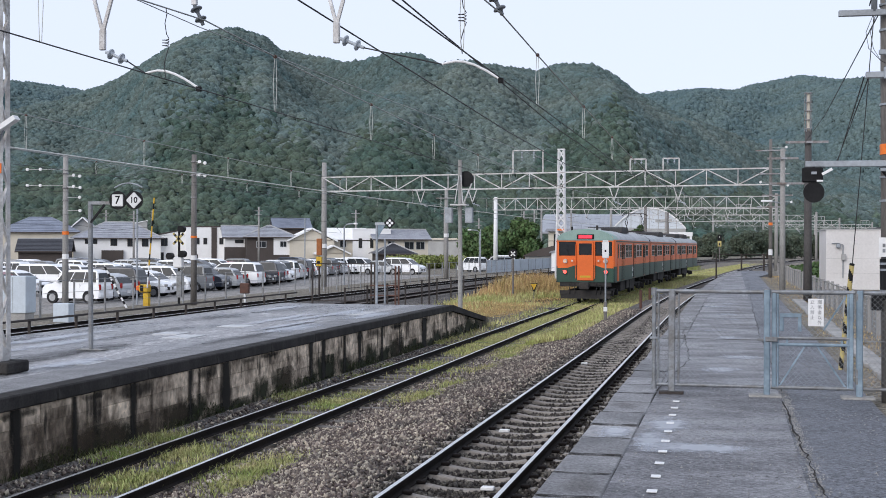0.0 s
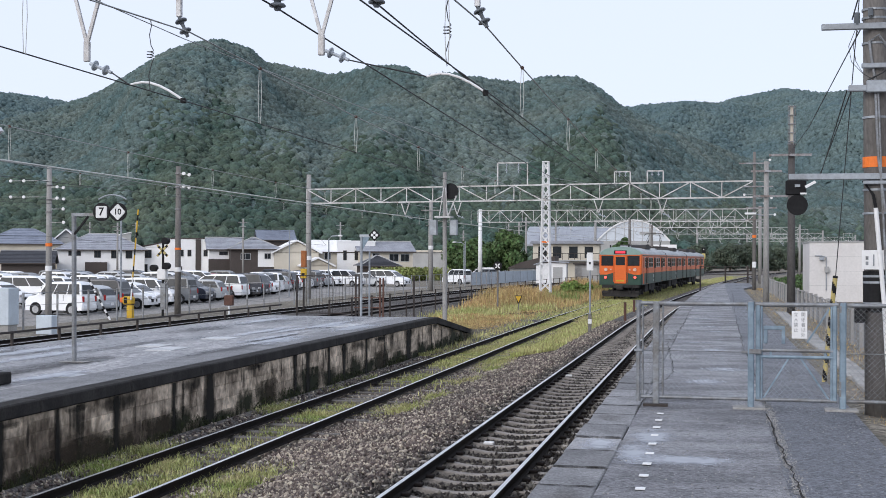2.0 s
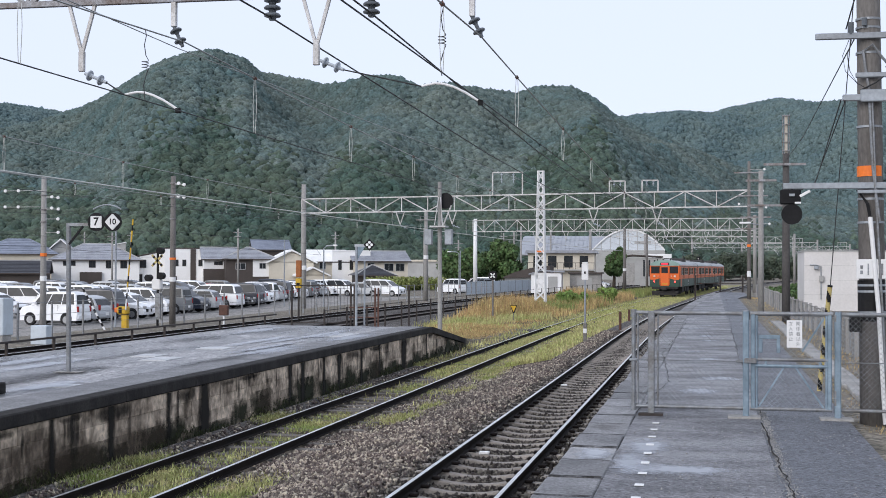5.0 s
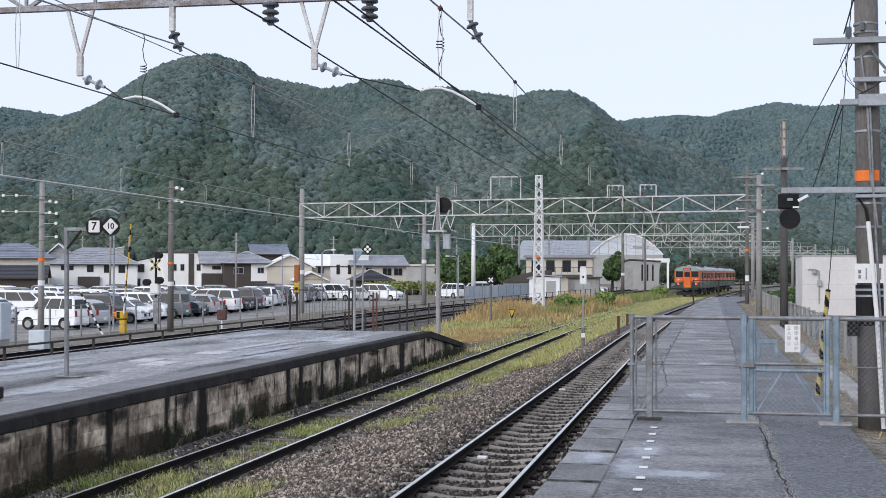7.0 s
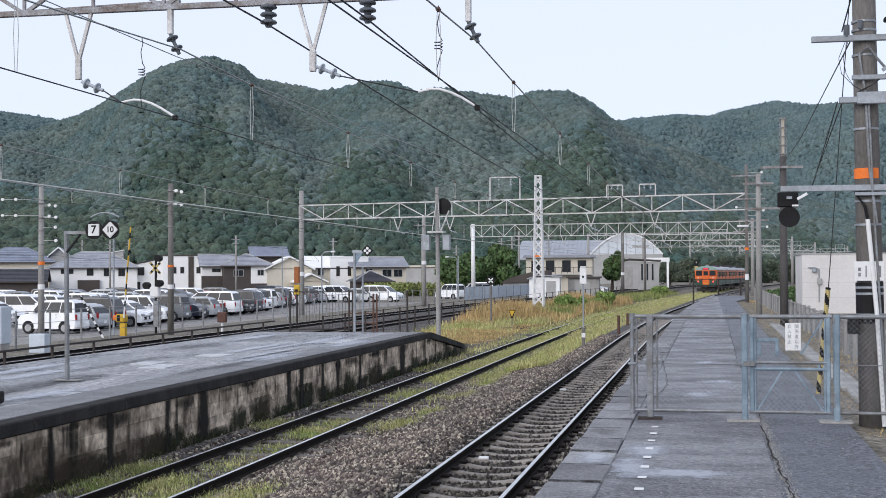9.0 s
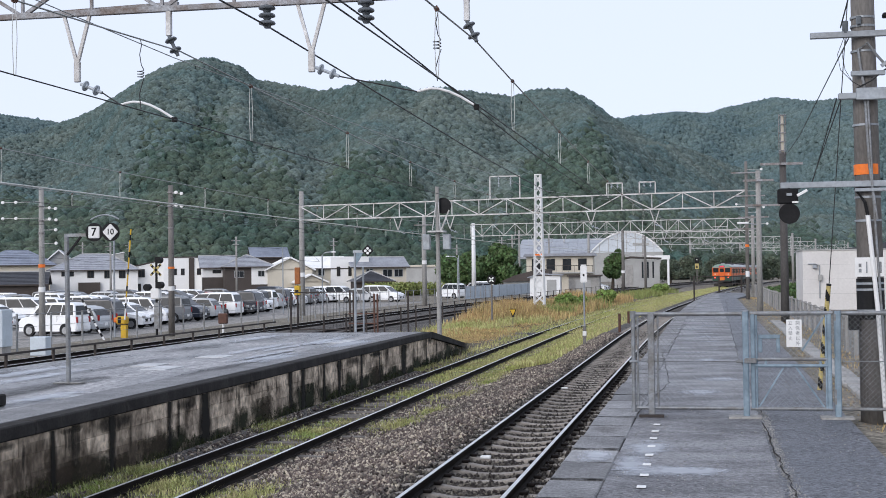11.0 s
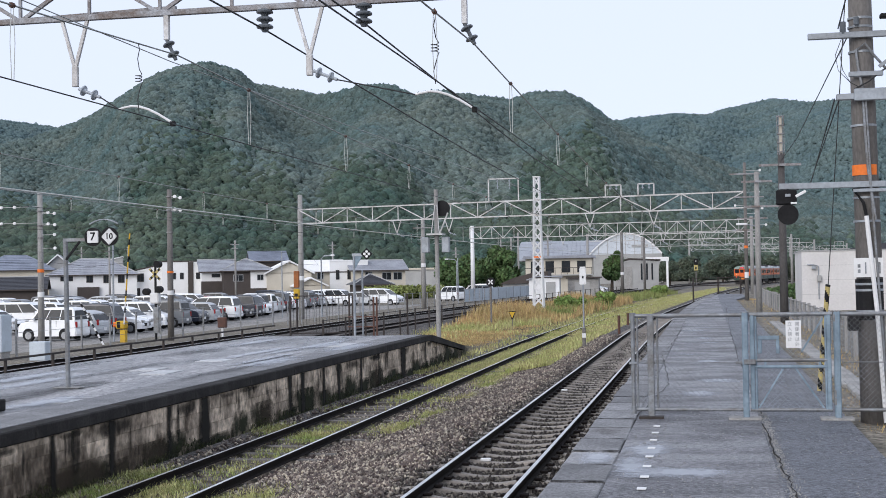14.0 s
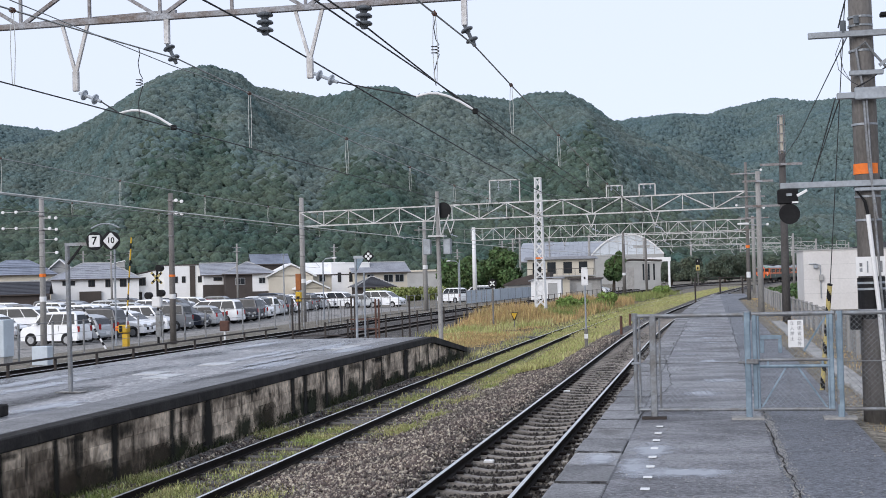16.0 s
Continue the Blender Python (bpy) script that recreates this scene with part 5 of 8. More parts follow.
def near_gantry():
    Y = 17.3
    t = thing("catenary_gantry", "grey steel catenary gantry over the near tracks", "catenary gantry", "catenary gantries", (0, Y, 0))
    z = 6.17
    left, right = -10.6, 4.2
    part("lower_chord", box(B(), left, -0.04, z - 0.04, right, 0.04, z + 0.04, 0.006), "truss_rust", t)
    part("upper_chord", box(B(), left, -0.04, z + 0.62, right, 0.04, z + 0.70, 0.006), "truss_rust", t)
    part("side_chord", bar(B(), (left, 0.3, z + 0.05), (-7.2, 0.02, z + 0.06), 0.07), "truss_rust", t)
    n = 14
    for i in range(n):
        a, b = left + (right - left) * i / n, left + (right - left) * (i + 1) / n
        part("web", bar(B(), (a, 0, z if i % 2 else z + 0.66), (b, 0, z + 0.66 if i % 2 else z), 0.05), "truss_rust", t)
        part("web_post", bar(B(), (a, 0, z), (a, 0, z + 0.66), 0.04), "truss_rust", t)
    mast = thing("lattice_mast", "grey riveted lattice mast with an orange band on the platform", "mast", "catenary masts", (-10.34, Y, 0.61))
    for sx in (-0.11, 0.11):
        for sy in (-0.11, 0.11):
            part("leg", bar(B(), (sx, sy, 0.2), (sx * 0.8, sy * 0.8, 6.0), 0.055), "truss", mast)
    for i in range(14):
        a, b = 0.3 + i * 0.4, 0.3 + (i + 1) * 0.4
        s = 1 if i % 2 else -1
        for k in (-0.1, 0.1):
            part("lacing", bar(B(), (-0.1 * s, k, a), (0.1 * s, k, b), 0.03), "truss", mast)
            part("lacing", bar(B(), (k, -0.1 * s, a), (k, 0.1 * s, b), 0.03), "truss", mast)
    part("orange_band", box(B(), -0.13, -0.14, 2.86, 0.13, -0.12, 3.0), "orange_band", mast)
    part("foot", box(B(), -0.13, -0.13, 0.06, 0.13, 0.13, 0.36, 0.02), "truss", mast)
    part("base_block", box(B(), -0.3, -0.3, 0, 0.34, 0.3, 0.17, 0.02), "coping_dark", mast, "dark concrete base")
    lamp = part("lamp_arm", tube(B(), [(0.08, -0.1, 3.3), (0.2, -0.2, 3.46)], 0.016), "galv", mast)
    part("lamp_head", bar(B(), (0.0, -0.22, 3.38), (0.42, -0.22, 3.64), 0.14, 0.07), "white", lamp)
    rm = thing("lattice_mast", "grey lattice mast beside the earth shoulder", "mast", "catenary masts", (4.2, Y, 0.0))
    for sx in (-0.15, 0.15):
        part("leg", bar(B(), (sx, 0, -0.3), (sx, 0, 6.7), 0.09), "truss", rm)

    def vee(x, rod, up, drop):
        v = part("drop_bracket", bar(B(), (x - 0.2, 0, z), (x, 0, z - 0.72), 0.045), "truss", t, "V-shaped drop bracket")
        part("strut", bar(B(), (x + 0.2, 0, z), (x, 0, z - 0.72), 0.045), "truss", v)
        part("plate", box(B(), x - 0.045, -0.03, z - 0.97, x + 0.045, 0.03, z - 0.68, 0.01), "truss", v)
        insulator_string(v, (x + 0.06, -0.02, z - 0.96 + up), (x + 0.40, -0.05, z - 1.10 + up), 2, 0.078)
        arm = [(x + 0.40, -0.05, z - 1.10 + up), (x + 0.68 + rod, -0.06, z - 1.28 + drop)]
        arm += [(x + dx + rod, -0.06, z + dz + drop) for dx, dz in ((0.74, -1.265), (0.86, -1.245), (0.98, -1.255), (1.12, -1.30), (1.27, -1.375), (1.47, -1.50))]
        part("pull_off_arm", tube(B(), arm[1:], 0.017, 8), "white", v, "curved pull-off arm")
        part("pull_off_rod", tube(B(), arm[:2], 0.01, 6), "wire", v)
        part("wire_clip", box(B(), arm[-1][0] - 0.03, -0.09, arm[-1][2] - 0.05, arm[-1][0] + 0.04, -0.03, arm[-1][2] + 0.02, 0.006), "black", v)

    vee(-8.71, 0.0, -0.04, -0.04)
    vee(-5.27, 0.80, 0.05, -0.02)
    for x in (-5.9, -4.5):
        insulator_string(t, (x, 0, z - 0.03), (x, 0, z - 0.34), 3, 0.118, material="insulator_dark")
    for x in (-7.33, -3.12):
        d = part("drop_post", box(B(), x - 0.038, -0.035, z - 0.38, x + 0.038, 0.035, z, 0.008), "truss", t)
        insulator_string(d, (x, 0, z - 0.38), (x + 0.13, 0, z - 0.66), 2, 0.088, material="insulator_dark")
    # spiral droppers between the wires beside the gantry
    for x, d, zt, zb in ((-7.2, -1.24, 5.53, 4.62), (-3.01, -2.54, 5.5, 4.635)):
        pts = [(x, d, zt), (x + 0.015, d, zt - 0.08), (x - 0.012, d, zt - 0.2), (x + 0.01, d, zt - 0.34)]
        pts += [(x + 0.045 * math.cos(a * 1.05), d + 0.045 * math.sin(a * 1.05), zt - 0.40 - 0.006 * a) for a in range(19)]
        pts += [(x + 0.02, d, zt - 0.58), (x - 0.02, d, zt - 0.72), (x, d, zb)]
        part("jumper_wire", tube(B(), pts, 0.006, 5), "wire", t)


def wire(name, pts, r, material, label, parent=None):
    w = part(name, tube(B(), pts, r, 5), material, parent, label)
    if parent is None:
        tagged(w, label, "overhead wire", "overhead wires")
    return w


def catenary(off, centre, y_list, sagged, contact=4.62, top=5.55, label="contact wire and messenger of one track", zig=0.15, bright=False, n=20):
    """One track's contact wire, its messenger and the hangers between them."""
    t = thing("overhead_line", label, "overhead wire", "overhead wires")
    cp, mp, hang = [], [], []
    for i, (a, b) in enumerate(zip(y_list, y_list[1:])):
        for k in range(n + (i == len(y_list) - 2)):
            s = k / n
            y = a + (b - a) * s
            x = centre(y) + off + zig * (1 - 2 * s) * (1 if i % 2 else -1)
            cp.append((x, y, contact))
            z = top - sagged * 4 * s * (1 - s)
            mp.append((x, y, z))
            if k % 2 == 1:
                hang.append((x, y, z))
    part("contact_wire", tube(B(), cp, 0.021 if bright else 0.0085, 5), "hanger" if bright else "wire", t)
    part("messenger_wire", tube(B(), mp, 0.011, 5), "copper", t)
    for x, y, z in hang:
        if y < 130:
            for dx in (-0.012, 0.012):
                part("hanger", tube(B(), [(x + dx, y, contact), (x + dx * 2.4, y, (contact + z) / 2), (x + dx, y, z)], 0.005, 4), "hanger", t)
            part("clip", tube(B(), [(x, y - 0.03, z), (x, y + 0.03, z)], 0.03, 6), "rust", t)
    return t


def far_gantry(y, left, right, z, skew=0.0, mast_x=None, cells=18, frames=(), group="catenary gantries", depth=0.85, vees=(), poles=True, label="galvanised truss gantry over the yard tracks"):
    t = thing("catenary_gantry", label, "catenary gantry", group, (0, y, 0))
    p, q = (left, -skew * left, z), (right, -skew * right, z)
    at = lambda x: -skew * x
    for s in (-depth / 2, depth / 2):
        part("chord", bar(B(), (p[0], p[1], z + s), (q[0], q[1], z + s), 0.085), "truss", t)
    for i in range(cells):
        a = Vector(p).lerp(Vector(q), i / cells)
        b = Vector(p).lerp(Vector(q), (i + 1) / cells)
        lo, hi = Vector((0, 0, -depth / 2)), Vector((0, 0, depth / 2))
        part("web", bar(B(), a + (lo if i % 2 else hi), b + (hi if i % 2 else lo), 0.06), "truss", t)
        part("web_post", bar(B(), a + lo, a + hi, 0.055), "truss", t)
    for x in vees:
        v = part("drop_bracket", bar(B(), (x - 0.3, at(x), z - depth / 2), (x, at(x), z - depth / 2 - 0.9), 0.06), "truss", t)
        part("strut", bar(B(), (x + 0.3, at(x), z - depth / 2), (x, at(x), z - depth / 2 - 0.9), 0.06), "truss", v)
        insulator_string(v, (x, at(x), z - depth / 2 - 0.95), (x + 0.5, at(x), z - depth / 2 - 1.15), 2, 0.09)
    for x, w, h in frames:
        f = part("top_frame", bar(B(), (x - w / 2, at(x), z + depth / 2), (x - w / 2, at(x), z + depth / 2 + h), 0.08), "truss", t)
        part("frame_post", bar(B(), (x + w / 2, at(x), z + depth / 2), (x + w / 2, at(x), z + depth / 2 + h), 0.08), "truss", f)
        part("frame_bar", bar(B(), (x - w / 2, at(x), z + depth / 2 + h), (x + w / 2, at(x), z + depth / 2 + h), 0.08), "truss", f)
        for k in (-0.2, 0.2):
            insulator_string(f, (x + k * w, at(x), z + depth / 2 + h), (x + k * w, at(x), z + depth / 2 + h * 0.55), 2, 0.09)
    return t


def white_mast(x, y, h):
    t = thing("lattice_mast", "white painted lattice mast standing in dry grass", "mast", "catenary masts", (x, y, -0.25))
    w = 0.27
    for sx in (-1, 1):
        for sy in (-1, 1):
            part("leg", bar(B(), (sx * w * 1.25, sy * w * 1.25, 0), (sx * w * 0.62, sy * w * 0.62, h), 0.09), "white", t)
    n = 15
    for i in range(n):
        a, b = h * i / n, h * (i + 1) / n
        wa, wb = w * (1.25 - 0.63 * i / n), w * (1.25 - 0.63 * (i + 1) / n)
        s = 1 if i % 2 else -1
        for k in (-1, 1):
            part("lacing", bar(B(), (-wa * s, k * wa, a), (wb * s, k * wb, b), 0.06), "white", t)
            part("lacing", bar(B(), (k * wa, -wa * s, a), (k * wb, wb * s, b), 0.06), "white", t)
            part("lacing", bar(B(), (wa * s, k * wa, a), (-wb * s, k * wb, b), 0.045), "white", t)
    part("orange_band", box(B(), -0.28, -0.29, 3.78, 0.28, -0.275, 3.9), "orange_band", t)
    part("cap", box(B(), -0.24, -0.24, h - 0.02, 0.24, 0.24, h + 0.05), "white", t)


# ---- signs and trackside things ----
def text(parent, words, size, m, material="black"):
    cu = bpy.data.curves.new("lettering", "FONT")
    cu.body, cu.size, cu.align_x, cu.align_y, cu.extrude = words, size, "CENTER", "CENTER", 0.0005
    cu.offset = size * 0.02
    cu.materials.append(M[material])
    o = new("lettering", cu)
    o.parent, o.matrix_basis = parent, m
    return o


def stop_sign_post():
    x, y = -10.08, 19.65
    t = thing("stop_position_sign", "grey post with round black plates reading 7 and 10", "railway sign", "", (x, y, PLAT))
    part("post", tube(B(), [(0, 0, 0), (-0.02, 0, 2.39)], 0.038, 12), "pipe", t)
    part("foot", box(B(), -0.22, -0.1, 0.001, 0.22, 0.12, 0.015), "concrete", t)
    part("arm", box(B(), -0.05, -0.03, 2.34, 0.5, 0.03, 2.39), "pipe", t)
    part("brace", bar(B(), (0.0, -0.02, 2.05), (0.24, -0.02, 2.34), 0.03), "black", t)
    part("hood", tube(B(), [(0.4 + 0.06 * i, 0, 2.68 - 0.0045 * (i - 4) ** 2) for i in range(9)], 0.012, 6), "galv", t)
    for cx, words, turn in ((0.475, "7", 0), (0.755, "10", 45)):
        plate = part("plate", disc(B(), (cx, -0.03, 2.405), 0.148, 0.02, 30), "black", t, "round black plate")
        bm = B()
        s = 0.095
        box(bm, -s, -0.006, -s, s, 0.006, s, 0.012, m=Matrix.Translation((cx, -0.046, 2.405)) @ Matrix.Rotation(radians(turn), 4, "Y"))
        part("white_panel", bm, "white", plate)
        text(plate, words, 0.18 if words == "7" else 0.13, pose(cx, -0.0545, 2.405, 90, 0, 0))
    on_island(t)
    return t


def dot_sign_post():
    t = thing("dot_sign", "galvanised post with a black diamond of four white dots", "railway sign", "", (-10.12, 37.3, PLAT))
    part("post", tube(B(), [(0, 0, 0), (0, 0, 2.35)], 0.037, 12), "galv", t)
    part("second_post", tube(B(), [(0.14, 0.4, 0), (0.14, 0.4, 1.9)], 0.028, 10), "galv", t)
    part("arm", box(B(), -0.05, -0.04, 2.30, 0.28, 0.04, 2.38), "galv", t)
    part("gusset", prism(B(), [(0.04, 1.95), (0.04, 2.3), (0.25, 2.3)], -0.02, 0.02, "y"), "blue_paint", t)
    bm = B()
    box(bm, -0.125, -0.012, -0.125, 0.125, 0.012, 0.125, 0.0, m=Matrix.Translation((0.40, -0.04, 2.36)) @ Matrix.Rotation(radians(45), 4, "Y"))
    plate = part("plate", bm, "black", t)
    for dx, dz in ((0.068, 0), (-0.068, 0), (0, 0.068), (0, -0.068)):
        part("dot", disc(B(), (0.40 + dx, -0.057, 2.36 + dz), 0.04, 0.008, 16), "white", plate)
    on_island(t)


def mast_signal(x, y):
    t = thing("railway_signal", "signal mast with a black disc and grey boxes, seen from behind", "railway signal", "", (x, y, -0.2))
    part("mast", tube(B(), [(0, 0, 0), (-0.03, 0, 5.88)], 0.09, 12, 0.075), "pole_grey", t)
    part("disc", disc(B(), (0.17, 0.12, 5.17), 0.30, 0.05, 30), "black", t, "round black back plate")
    part("hood", tube(B(), [(0.17, 0.14, 5.17), (0.17, 0.5, 5.17)], 0.22, 18), "black", t)
    part("platform", box(B(), -0.35, -0.3, 4.17, 0.25, 0.3, 4.23), "truss", t)
    for s in (-0.45, 0.32):
        part("relay_box", box(B(), s - 0.14, -0.1, 3.52, s + 0.14, 0.15, 4.1, 0.02), "galv", t, "grey relay box")
    for s in (-0.3, 0.2):
        part("ladder_rail", tube(B(), [(s * 0.6, -0.2, 4.25), (s * 0.15, -0.12, 5.3)], 0.018, 6), "truss", t)
    part("strut", tube(B(), [(0.1, 0, 4.23), (0.4, 0.1, 5.0)], 0.03), "truss", t)


def platform_end_fence():
    t = thing("mesh_fence", "black steel fence across the end of the island platform", "fence", "", (0, 39.4, 0))
    for x, z0 in ((-12.75, 0.4), (-10.86, 0.45), (-10.75, 0.45), (-9.03, 0.45)):
        part("post", box(B(), x - 0.024, -0.024, z0, x + 0.024, 0.024, 1.92), "black_post", t)
    for z in (1.9, 0.75):
        part("rail", tube(B(), [(-12.75, 0, z), (-10.75, 0, z)], 0.018, 6), "black_post", t)
    for k in range(17):
        x = -12.65 + k * 0.105
        part("picket", tube(B(), [(x, 0, 0.75), (x, 0, 1.9)], 0.005, 4), "black_post", t)
    u = thing("low_gate", "rusty brown low gate at the platform end", "gate", "", (0, 39.0, 0))
    for x in (-9.99, -9.89):
        part("post", box(B(), x - 0.024, -0.024, 0.5, x + 0.024, 0.024, 1.85), "rust", u)
    for z in (1.25, 0.95):
        part("bar", tube(B(), [(-10.8, 0, z), (-9.9, 0, z)], 0.022, 6), "rust", u)
    on_island(t), on_island(u)


def guard_rail():
    t = thing("guard_rail", "low black steel rail along the back of the platform", "railing", "")
    y = 12.0
    while y < 39:
        p = part("post", box(B(), -13.225, y - 0.022, -0.25, -13.18, y + 0.022, 1.0), "black_post", t)
        y += 1.87
    part("rail", bar(B(), (-13.2, 12, 1.0), (-13.2, 39.2, 1.0), 0.055, 0.04), "black_post", t)
    part("lower_rail", bar(B(), (-13.2, 12, 0.72), (-13.2, 39.2, 0.72), 0.03, 0.025), "pipe", t)
    on_island(t)


def line_fence(name, centre, off, y0, y1, step, h, material, label, wires=3, mesh=False, post=0.03):
    t = thing(name, label, "fence", "yard fences")
    y, last = y0, None
    while y < y1:
        p = Vector((centre(y) + off, y, -0.25))
        part("post", box(B(), p.x - post, p.y - post, p.z, p.x + post, p.y + post, h), material, t)
        if last is not None:
            for k in range(wires):
                z = h - 0.04 - k * (h + 0.2) / max(wires, 1)
                part("wire", tube(B(), [(last.x, last.y, z), (p.x, p.y, z)], 0.013 if k == 0 else 0.008, 4), material, t)
        last = p
        y += step
    return t


def limit_post():
    t = thing("trackside_post", "slim grey post with a white plate beside the siding", "railway sign", "", (-4.45, 47.6, -0.35))
    part("post", tube(B(), [(0, 0, 0), (0, 0, 2.6)], 0.03, 10), "galv", t)
    part("plate", box(B(), -0.12, -0.07, 2.4, 0.12, -0.04, 3.0, 0.03), "white", t)
    part("top_cap", box(B(), -0.10, -0.075, 3.0, 0.10, -0.03, 3.04), "white", t)
    part("mark", box(B(), -0.03, -0.078, 2.62, 0.03, -0.07, 2.7), "black", t)
    part("collar", box(B(), -0.06, -0.06, 0.1, 0.06, 0.06, 0.85, 0.02), "pole", t)
    part("strap", box(B(), -0.065, -0.065, 0.5, 0.065, 0.065, 0.66), "white", t)
    for x, y, h in ((-3.9, 58, 0.55), (-4.0, 66, 0.4)):
        s = thing("stump_post", "short dark wooden marker post in the grass", "post", "", (x, y, -0.25))
        part("post", tube(B(), [(0, 0, 0), (0, 0, h + 0.3)], 0.06, 8), "rust", s)
    d = thing("marker_board", "small yellow triangle marker in the dry grass", "railway sign", "", (-10.04, 68, -0.9))
    part("board", prism(B(), [(-0.24, 1.46), (0.24, 1.46), (0.05, 1.04), (-0.05, 1.04)], -0.02, 0.02, "y"), "black", d)
    part("triangle", prism(B(), [(-0.19, 1.42), (0.19, 1.42), (0, 1.1)], -0.04, -0.02, "y"), "yellow", d)
    part("leg", tube(B(), [(0, 0, 0), (0, 0, 1.05)], 0.03), "pole", d)
    d.scale = (0.78, 0.78, 1.0)
    for x, y in ((-11.46, 70),):
        r = thing("round_marker", "round white-crossed marker on a dark post", "railway sign", "", (x, y, -0.25))
        part("post", tube(B(), [(0, 0, 0), (0, 0, 2.3)], 0.05), "pole", r)
        part("disc", disc(B(), (0, -0.06, 2.32), 0.24, 0.04), "black", r)
        for a in (45, -45):
            bm = B()
            box(bm, -0.16, -0.01, -0.035, 0.16, 0.01, 0.035, m=Matrix.Translation((0, -0.09, 2.32)) @ Matrix.Rotation(radians(a), 4, "Y"))
            part("cross", bm, "white", r)


def crossing_things():
    # level-crossing warning post
    t = thing("crossing_signal", "level-crossing warning post with yellow crossbuck and lamps", "crossing signal", "", (-24.95, 57.2, -0.25))
    part("post", tube(B(), [(0, 0, 0), (0, 0, 3.6)], 0.06), "black", t)
    for a in (45, -45):
        bm = B()
        box(bm, -0.36, -0.02, -0.05, 0.36, 0.02, 0.05, m=Matrix.Translation((0.0, -0.08, 3.0)) @ Matrix.Rotation(radians(a), 4, "Y"))
        arm = part("crossbuck", bm, "old_yellow", t, "faded yellow crossbuck arm")
        for e in (-0.27, -0.02, 0.23):
            bm = B()
            box(bm, e, -0.025, -0.051, e + 0.1, 0.0, 0.051, m=Matrix.Translation((0.0, -0.08, 3.0)) @ Matrix.Rotation(radians(a), 4, "Y"))
            part("black_band", bm, "black", arm)
    for x, z in ((-0.42, 2.2), (0.15, 3.45), (0.2, 2.3)):
        lamp = part("lamp", tube(B(), [(x, -0.2, z), (x, 0.1, z)], 0.16, 14), "black", t)
    part("white_box", box(B(), -0.25, -0.15, 1.65, 0.2, 0.15, 2.15, 0.05), "white", t)
    part("cage", box(B(), -0.08, -0.1, 0.3, 0.16, 0.1, 1.5), "pipe", t)
    b = thing("crossing_barrier", "yellow crossing barrier machine with a raised striped arm", "crossing barrier", "", (-25.6, 54.9, -0.25))
    part("machine", box(B(), -0.18, -0.2, 0.6, 0.26, 0.2, 0.95, 0.05), "yellow", b)
    part("machine_side", box(B(), -0.1, -0.21, 0.65, 0.05, -0.19, 0.92), "black", b)
    part("pedestal", box(B(), 0.0, -0.12, 0, 0.24, 0.12, 0.56), "yellow", b)
    part("counterweight", box(B(), -0.36, -0.1, 0.68, -0.16, 0.1, 0.9, 0.04), "orange_band", b)
    for i in range(16):
        part("arm", tube(B(), [(0.26 + 0.02 * i, -0.25, 0.8 + i * 0.25), (0.28 + 0.02 * i, -0.25, 1.05 + i * 0.25)], 0.035, 8), "black" if i % 3 == 2 else ("yellow" if i > 3 else "white"), b)
    s = thing("striped_rail", "black and white striped slanting guard pole", "guard pole", "", (-25.5, 52.9, -0.25))
    for i in range(12):
        part("stripe", tube(B(), [(-1.0 + i * 0.085, 0, 1.75 - i * 0.146), (-0.915 + i * 0.085, 0, 1.604 - i * 0.146)], 0.045, 8), "white" if i % 2 else "black", s)
    c = thing("relay_cabinet", "pale grey steel relay cabinet beside the far track", "cabinet", "", (-24.5, 42.5, -0.25))
    part("body", box(B(), -0.65, -0.35, 0.3, 0.4, 0.35, 1.6, 0.02), "cabinet_paint", c)
    part("door_gap", box(B(), -0.13, -0.356, 0.33, -0.115, -0.34, 1.57), "pipe", c)
    part("plinth", box(B(), -0.6, -0.3, 0, 0.35, 0.3, 0.3), "concrete", c)
    c = thing("junction_cabinet", "low grey junction box beside the far track", "cabinet", "", (-22.85, 42.5, -0.25))
    part("body", box(B(), -0.3, -0.2, 0.0, 0.3, 0.2, 0.66, 0.02), "cabinet_paint", c)
    o = thing("small_marker", "small rusty orange lamp box on a stake", "marker", "", (-20.9, 55, -0.25))
    part("box", box(B(), -0.2, -0.1, 0.6, 0.2, 0.1, 1.05, 0.03), "rust", o)
    part("stake", tube(B(), [(0, 0, 0), (0, 0, 0.6)], 0.05), "white", o)


def hoarding():
    """A blue-grey panel fence along the road, and the far yard signal."""
    t = thing("panel_fence", "blue-grey metal panel fence along the road", "fence", "yard fences", (0, 0, -0.25))
    for i in range(9):
        x, y = -23.4 + 0.3 * i, 127 + 3.4 * i
        part("panel", bar(B(), (x, y, 0.75), (x + 0.28, y + 3.3, 0.75), 0.05, 1.25), "panel_blue", t)
        part("post", tube(B(), [(x, y, 0), (x, y, 1.5)], 0.05), "galv", t)
    g = thing("yard_signal", "black and yellow colour-light signal on a post", "railway signal", "", (-2.3, 235, -0.3))
    part("post", tube(B(), [(0, 0, 0), (0, 0, 4.6)], 0.09), "pole", g)
    part("head", box(B(), -0.35, -0.2, 3.9, 0.35, 0.1, 4.9, 0.05), "black", g)
    part("yellow_box", box(B(), -0.32, -0.25, 2.9, 0.32, 0.1, 3.85, 0.05), "old_yellow", g)
    part("mark", box(B(), -0.12, -0.27, 3.1, 0.12, -0.25, 3.5), "black", g)
    part("lamp", disc(B(), (0, -0.22, 4.55), 0.1, 0.05), "hanger", g)


